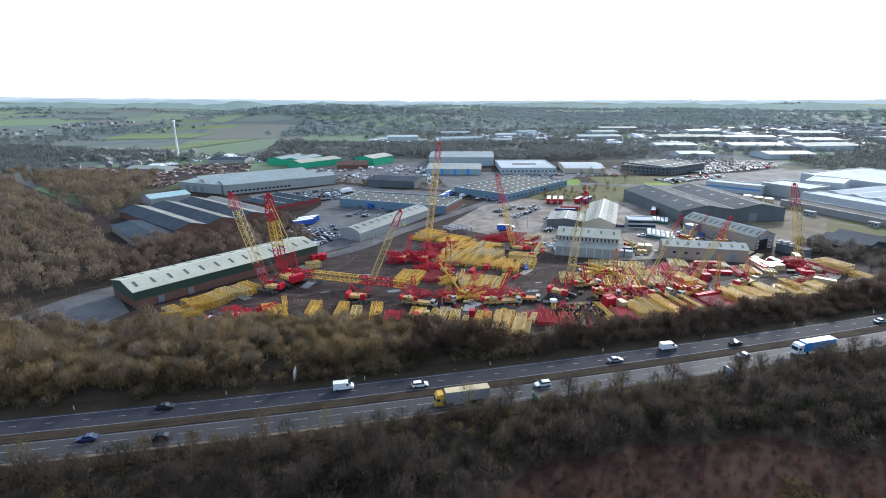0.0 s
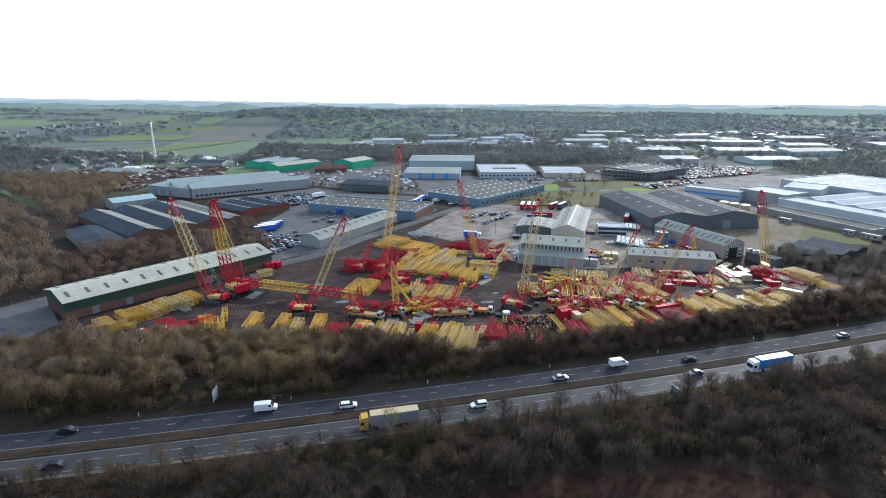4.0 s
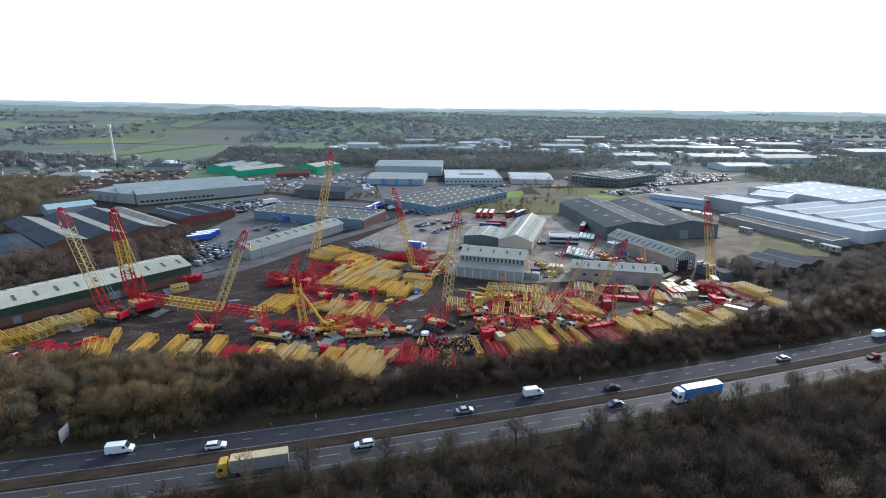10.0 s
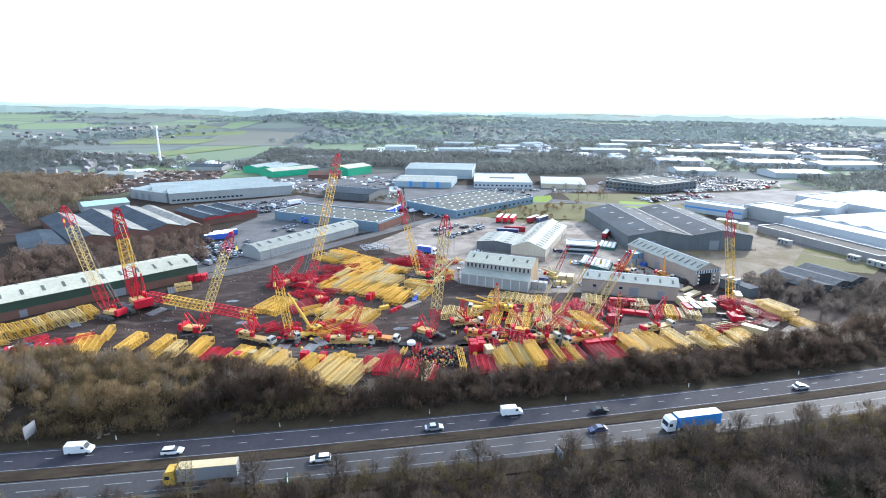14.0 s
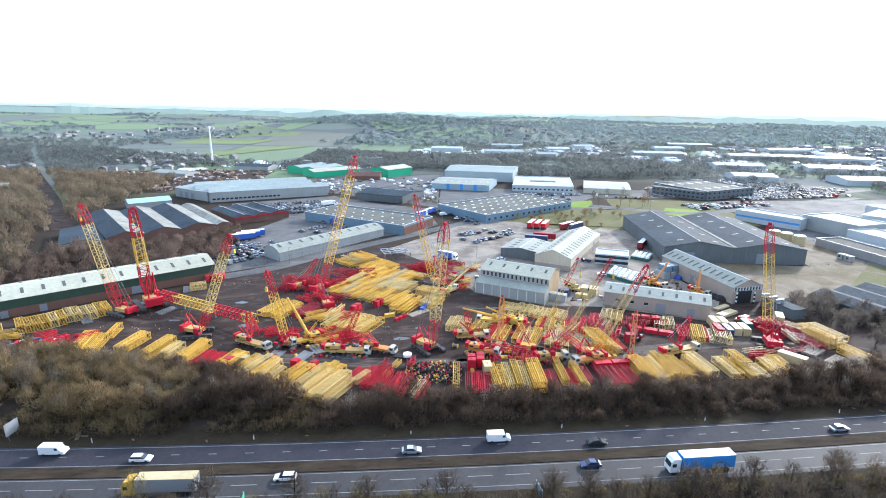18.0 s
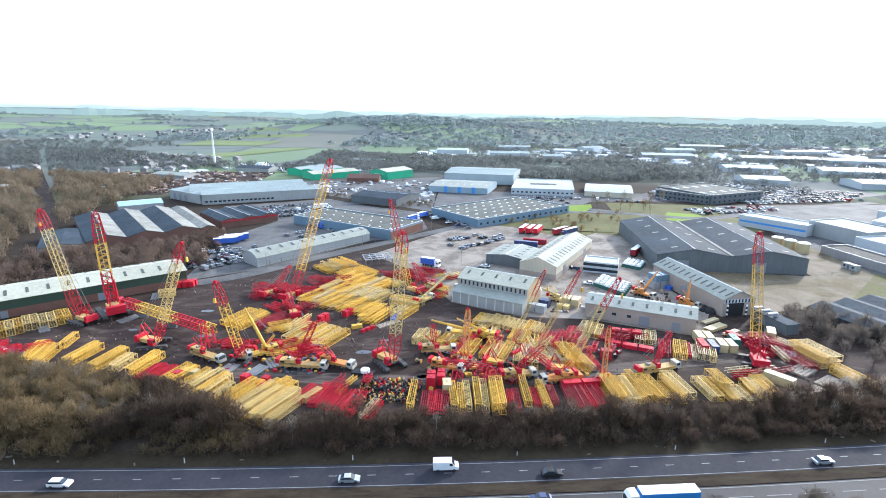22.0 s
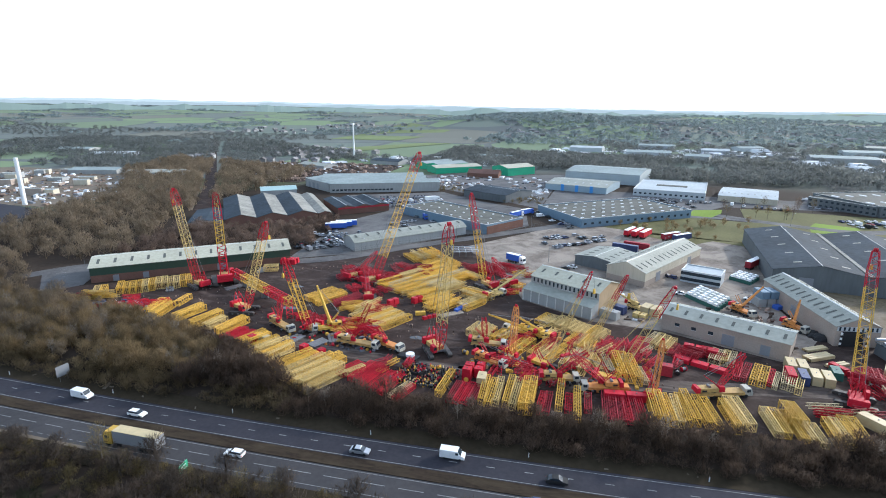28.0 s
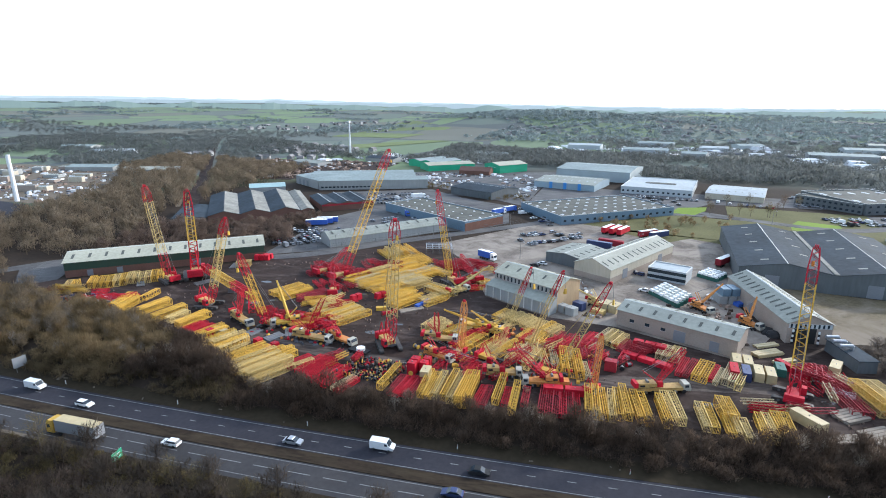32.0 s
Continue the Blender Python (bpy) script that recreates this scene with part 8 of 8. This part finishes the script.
# ---- fences, signs and posts ----
def fence(pts, gap, h, label, paint=CLAD_DARK, rails=2):
    ob = thing("fence", at(0, 0), label, "fence", "fences")
    for i in range(len(pts) - 1):
        a, b = Vector(pts[i]), Vector(pts[i + 1])
        n = max(1, int((b - a).length / gap))
        for k in range(n):
            p = a.lerp(b, k / n)
            part("post", Mesh().box(p.x - 0.06, p.y - 0.06, ground_z(p.x, p.y), p.x + 0.06, p.y + 0.06, ground_z(p.x, p.y) + h), paint, ob)
        for r in range(rails):
            z = h * (0.45 + 0.5 * r)
            part("rail", Mesh().tube((*a, ground_z(*a) + z), (*b, ground_z(*b) + z), 0.035, 4), paint, ob)


fence([(-88, 218), (6, 250), (52, 291), (114, 347)], 6, 2.2, "grey steel fence along the service road")
fence([(232, 152), (247, 160), (241, 177), (227, 199)], 6, 2.2, "grey steel fence at the yard's east end")
fence([(276, 244), (306, 246), (318, 300)], 8, 1.6, "low fence round the waste ground")


def road_sign(x, y, yaw, w, h, paint, label, z):
    ob = thing("road_sign", at(x, y, z, yaw), label, "road sign", "road signs")
    for sx in (-w * 0.3, w * 0.3):
        part("post", Mesh().tube((sx, 0, -0.3), (sx, 0, h + 1.5), 0.08, 6), STEEL, ob)
    pl = part("panel", Mesh().box(-w / 2, -0.12, 1.2, w / 2, -0.085, 1.2 + h), paint, ob)
    part("border", Mesh().box(-w / 2, -0.08, 1.2 + h - 0.12, w / 2, -0.06, 1.2 + h), WHITE, pl)
    if paint is GREENP:
        for k in range(2):
            part("text_bar", Mesh().box(-w * 0.36, -0.135, 1.2 + h * (0.25 + 0.35 * k), w * 0.3, -0.122, 1.2 + h * (0.36 + 0.35 * k)), WHITE, pl)


road_sign(-6.5, 132.3, 78, 3.4, 3.0, SILVER, "back of a grey metal road sign on the verge", -1.7)
road_sign(51.9, 105.9, 95, 2.8, 2.0, GREENP, "green road sign with white bars on the near verge", -2)
road_sign(108.3, 104.6, 100, 3.2, 2.2, SILVER, "grey metal road sign on the near verge", -2)
for _x in (-60, -24, 12, 48, 84, 120, 156, 192, 228):
    mp = thing("marker_post", at(_x, road_y(_x) + 2.2, -1.95), "short white marker post on the verge", "marker post", "marker posts")
    part("post", Mesh().box(-0.08, -0.05, 0, 0.08, 0.05, 1.1, taper=0.01), WHITE, mp)
    part("reflector", Mesh().box(-0.05, -0.06, 0.85, 0.05, -0.051, 1.0), RED, mp)
for _x, _y in ((30, 262), (70, 300), (108, 336), (150, 372), (205, 392), (262, 380), (120, 270), (176, 300)):
    lp = thing("street_lamp", at(_x, _y, 0.08), "grey steel street lamp by the estate road", "street lamp", "street lamps")
    part("column", Mesh().tube((0, 0, 0), (0, 0, 8), 0.11, 6, 0.07), STEEL, lp)
    part("arm", Mesh().tube((0, 0, 8), (1.4, 0, 8.2), 0.06, 5), STEEL, lp)
    part("lantern", Mesh().box(1.2, -0.15, 8.1, 1.9, 0.15, 8.3, taper=0.04), SILVER, lp)

_rng = random.Random(77)
for _i in range(14):
    _x = (7.5, 9.0)[_i] if _i < 2 else _rng.uniform(-40, 220)
    _o = 4.6 if _i < 2 else _rng.uniform(1.6, 4.4)
    rb = thing("rubbish", at(_x, road_y(_x) + _o, ROAD_Z + 0.05, _rng.uniform(0, 360)), "crumpled white sheet lying on the grass verge", "rubbish", "rubbish on the verge")
    _l = (1.6, 0.8)[_i] if _i < 2 else _rng.uniform(0.25, 0.6)
    _w = Mesh()
    for _j in range(3):
        _a = _l * (_j - 1) * 0.55
        _w.box(_a - _l * 0.32, -_l * _rng.uniform(0.2, 0.4), 0, _a + _l * 0.32, _l * _rng.uniform(0.2, 0.4), _l * _rng.uniform(0.12, 0.3), taper=_l * 0.12)
    part("sheet", _w, PALECON, rb)

# ---- single trees beside the road ----
for _s in range(3):
    wood, (_v, _f) = tree_arrays(60 + _s, 9.0 + _s, 2.6, 9, 420, twig_len=1.0, twig_w=0.035, trunk=0.14, bushy=0.3)
    tr = thing("bare_tree", at(-60 + 47 * _s, road_y(-60 + 47 * _s) - 22.2, -2.1), "slender bare tree on the near verge", "tree", "verge trees")
    part("trunk", wood, BARK, tr)
    part("crown", arrays_mesh("crown", _v, _f, (TWIG_OLIVE, TWIG, TWIG_OLIVE)[_s]), None, tr)
    for _i in range(12):
        _x = _g.uniform(-100, 260)
        _sc = _g.uniform(0.4, 0.75)
        copy_thing(tr, at(_x, road_y(_x) - _g.uniform(21.2, 23.5), -2.1, _g.uniform(0, 360)) @ Matrix.Scale(_sc, 4))
    for _i in range(4):
        _x, _y = _g.uniform(215, 300), _g.uniform(395, 440)
        copy_thing(tr, at(_x, _y, 0.1, _g.uniform(0, 360)))

# bay lines on the apron at the end of the green shed
for _i in range(9):
    _p = Vector((-92, 208)).lerp(Vector((-74, 188)), _i / 9)
    bl = new("bay_line", Mesh().box(0, -0.07, 0.083, 5.0, 0.07, 0.09).data("bay_line", LINE))
    bl.matrix_basis = at(_p.x, _p.y, 0, 35)
    tagged(bl, "white parking bay line painted on the apron", "road marking", "bay lines", "structure")


# ---- rows of parked cars too far off to count ----
def parked_rows(name, poly, rows, label, seed, fill=0.7, yaw=0.0, pitch=2.7, gap=7.5):
    """Rows of cars, each with a body and a dark glazed cabin."""
    rg = random.Random(seed)
    bodies, cabins = Mesh(), Mesh()
    cx, cy = sum(p[0] for p in poly) / len(poly), sum(p[1] for p in poly) / len(poly)
    u = Vector((math.cos(radians(yaw)), math.sin(radians(yaw))))
    w = Vector((-u.y, u.x))
    for j in range(-rows, rows + 1):
        for i in range(-40, 41):
            if rg.random() > fill:
                continue
            p = Vector((cx, cy)) + u * (i * pitch) + w * (j * gap)
            if not inside(p.x, p.y, poly):
                continue
            m = at(p.x, p.y, 0.12, yaw + rg.uniform(-3, 3))
            tall = 1.5 if rg.random() < 0.15 else 1.0
            bodies.box(-0.87, -2.1, 0.25, 0.87, 2.1, 0.9 * tall, m, taper=0.05)
            cabins.box(-0.78, -1.4, 0.9 * tall, 0.78, 0.7, 0.9 * tall + 0.52, m, taper=0.22)
    ob = new(name, None)
    tagged(ob, label, "parked cars", "", "stuff")
    part("car_bodies", bodies, CARMIX, ob)
    part("car_cabins", cabins, GLASS, ob)


parked_rows("parked_car_rows", [(-25, 362), (4, 378), (40, 400), (20, 440), (-38, 412)], 6, "rows of parked cars before the grey warehouse", 1, 0.55, 24)
parked_rows("parked_car_rows", [(20, 330), (44, 318), (76, 334), (84, 352), (64, 392), (44, 384)], 6, "cars parked about the estate yard", 2, 0.4, 50, gap=9)
parked_rows("parked_car_rows", [(-16, 268), (0, 262), (22, 286), (12, 306), (-8, 296)], 5, "cars and vans parked by the trailers", 3, 0.45, 45, gap=6.5)
parked_rows("parked_car_rows", [(104, 384), (136, 346), (142, 352), (112, 396)], 3, "cars parked beside the blue units", 4, 0.6, 40)
parked_rows("parked_car_rows", [(290, 440), (430, 430), (500, 470), (420, 545), (320, 480)], 9, "large car park behind the offices", 5, 0.6, 12)
parked_rows("parked_car_rows", [(176, 400), (230, 440), (200, 462), (150, 440)], 4, "cars along the estate road", 6, 0.35, 35, gap=10)
parked_rows("parked_car_rows", [(110, 285), (140, 275), (150, 300), (146, 335), (120, 330)], 4, "cars parked on the works apron", 7, 0.2, 40, gap=9)

# ---- loose debris and puddles in the yard ----
_yd = [(-60, 184), (-20, 178), (30, 162), (68, 147), (190, 150), (228, 156), (200, 180), (150, 186), (110, 206), (98, 240), (70, 280), (30, 250), (0, 232)]
litter("yard_debris", _yd, 500, (0.1, 0.35), SCRAP, "scattered rusty offcuts and timber on the mud", 97, 0.6)
_tangle = [(36, 166), (74, 162), (72, 173), (62, 178), (44, 177)]
litter("yard_steelwork", _tangle, 60, (0.3, 1.1), DARKBITS, "dark steel plates, tyres and gear on the mud", 98, 0.5)
for _k, _pm in enumerate((RED, YELLOW, ORANGE)):
    litter("yard_crane_parts", _tangle, 24, (0.2, 0.8), _pm, "small %s crane parts strewn on the mud" % ("red", "yellow", "orange")[_k], 101 + _k, 0.7)
    litter("row_crane_parts", [(104, 160), (150, 158), (152, 188), (104, 192)], 70, (0.25, 1.0), _pm, "small %s crane parts between the boom stacks" % ("red", "yellow", "orange")[_k], 111 + _k, 0.7)
_hooks = [(80, 148), (98, 147), (100, 158), (84, 160)]
for _k, (_pm, _wd) in enumerate(((RED, "red"), (YELLOW, "yellow"), (DARKBITS, "dark"), (BLACK, "black"), (SCRAP, "rusty"))):
    litter("hook_heap", _hooks, 70, (0.14, 0.42), _pm, "%s hooks, blocks and shackles heaped in the yard" % _wd, 121 + _k, 1.6)
litter("compound_clutter", [(112, 222), (140, 206), (158, 202), (196, 190), (200, 235), (160, 240), (118, 250)], 160, (0.3, 1.4), SCRAP, "pallets and parts stored in the compound", 105, 0.8)
litter("compound_stock", [(112, 222), (140, 206), (158, 202), (196, 190), (200, 235), (160, 240), (118, 250)], 90, (0.3, 1.6), WHITEBITS, "pale drums and crates stored in the compound", 106, 0.8)
for _k, (_x, _y, _r0) in enumerate(((30, 190, 2.6), (36, 194, 1.6), (4, 196, 1.8), (22, 212, 2.2), (66, 208, 1.8), (82, 176, 2.4), (88, 184, 1.4), (100, 160, 1.8), (178, 156, 2.0), (206, 164, 1.6), (58, 168, 1.5), (-30, 197, 1.6))):
    _r0 *= 0.65
    _pts = [(_x + _r0 * (1 + 0.4 * noise.noise((_i * 0.9, _k, 0))) * 1.7 * math.cos(_i * math.pi / 9), _y + _r0 * (1 + 0.4 * noise.noise((_i * 0.9, _k, 0))) * 0.8 * math.sin(_i * math.pi / 9)) for _i in range(18)]
    slab("puddle", _pts, 0.058, WATER, "shallow puddle of brown water in the mud", "puddle", 0.02)
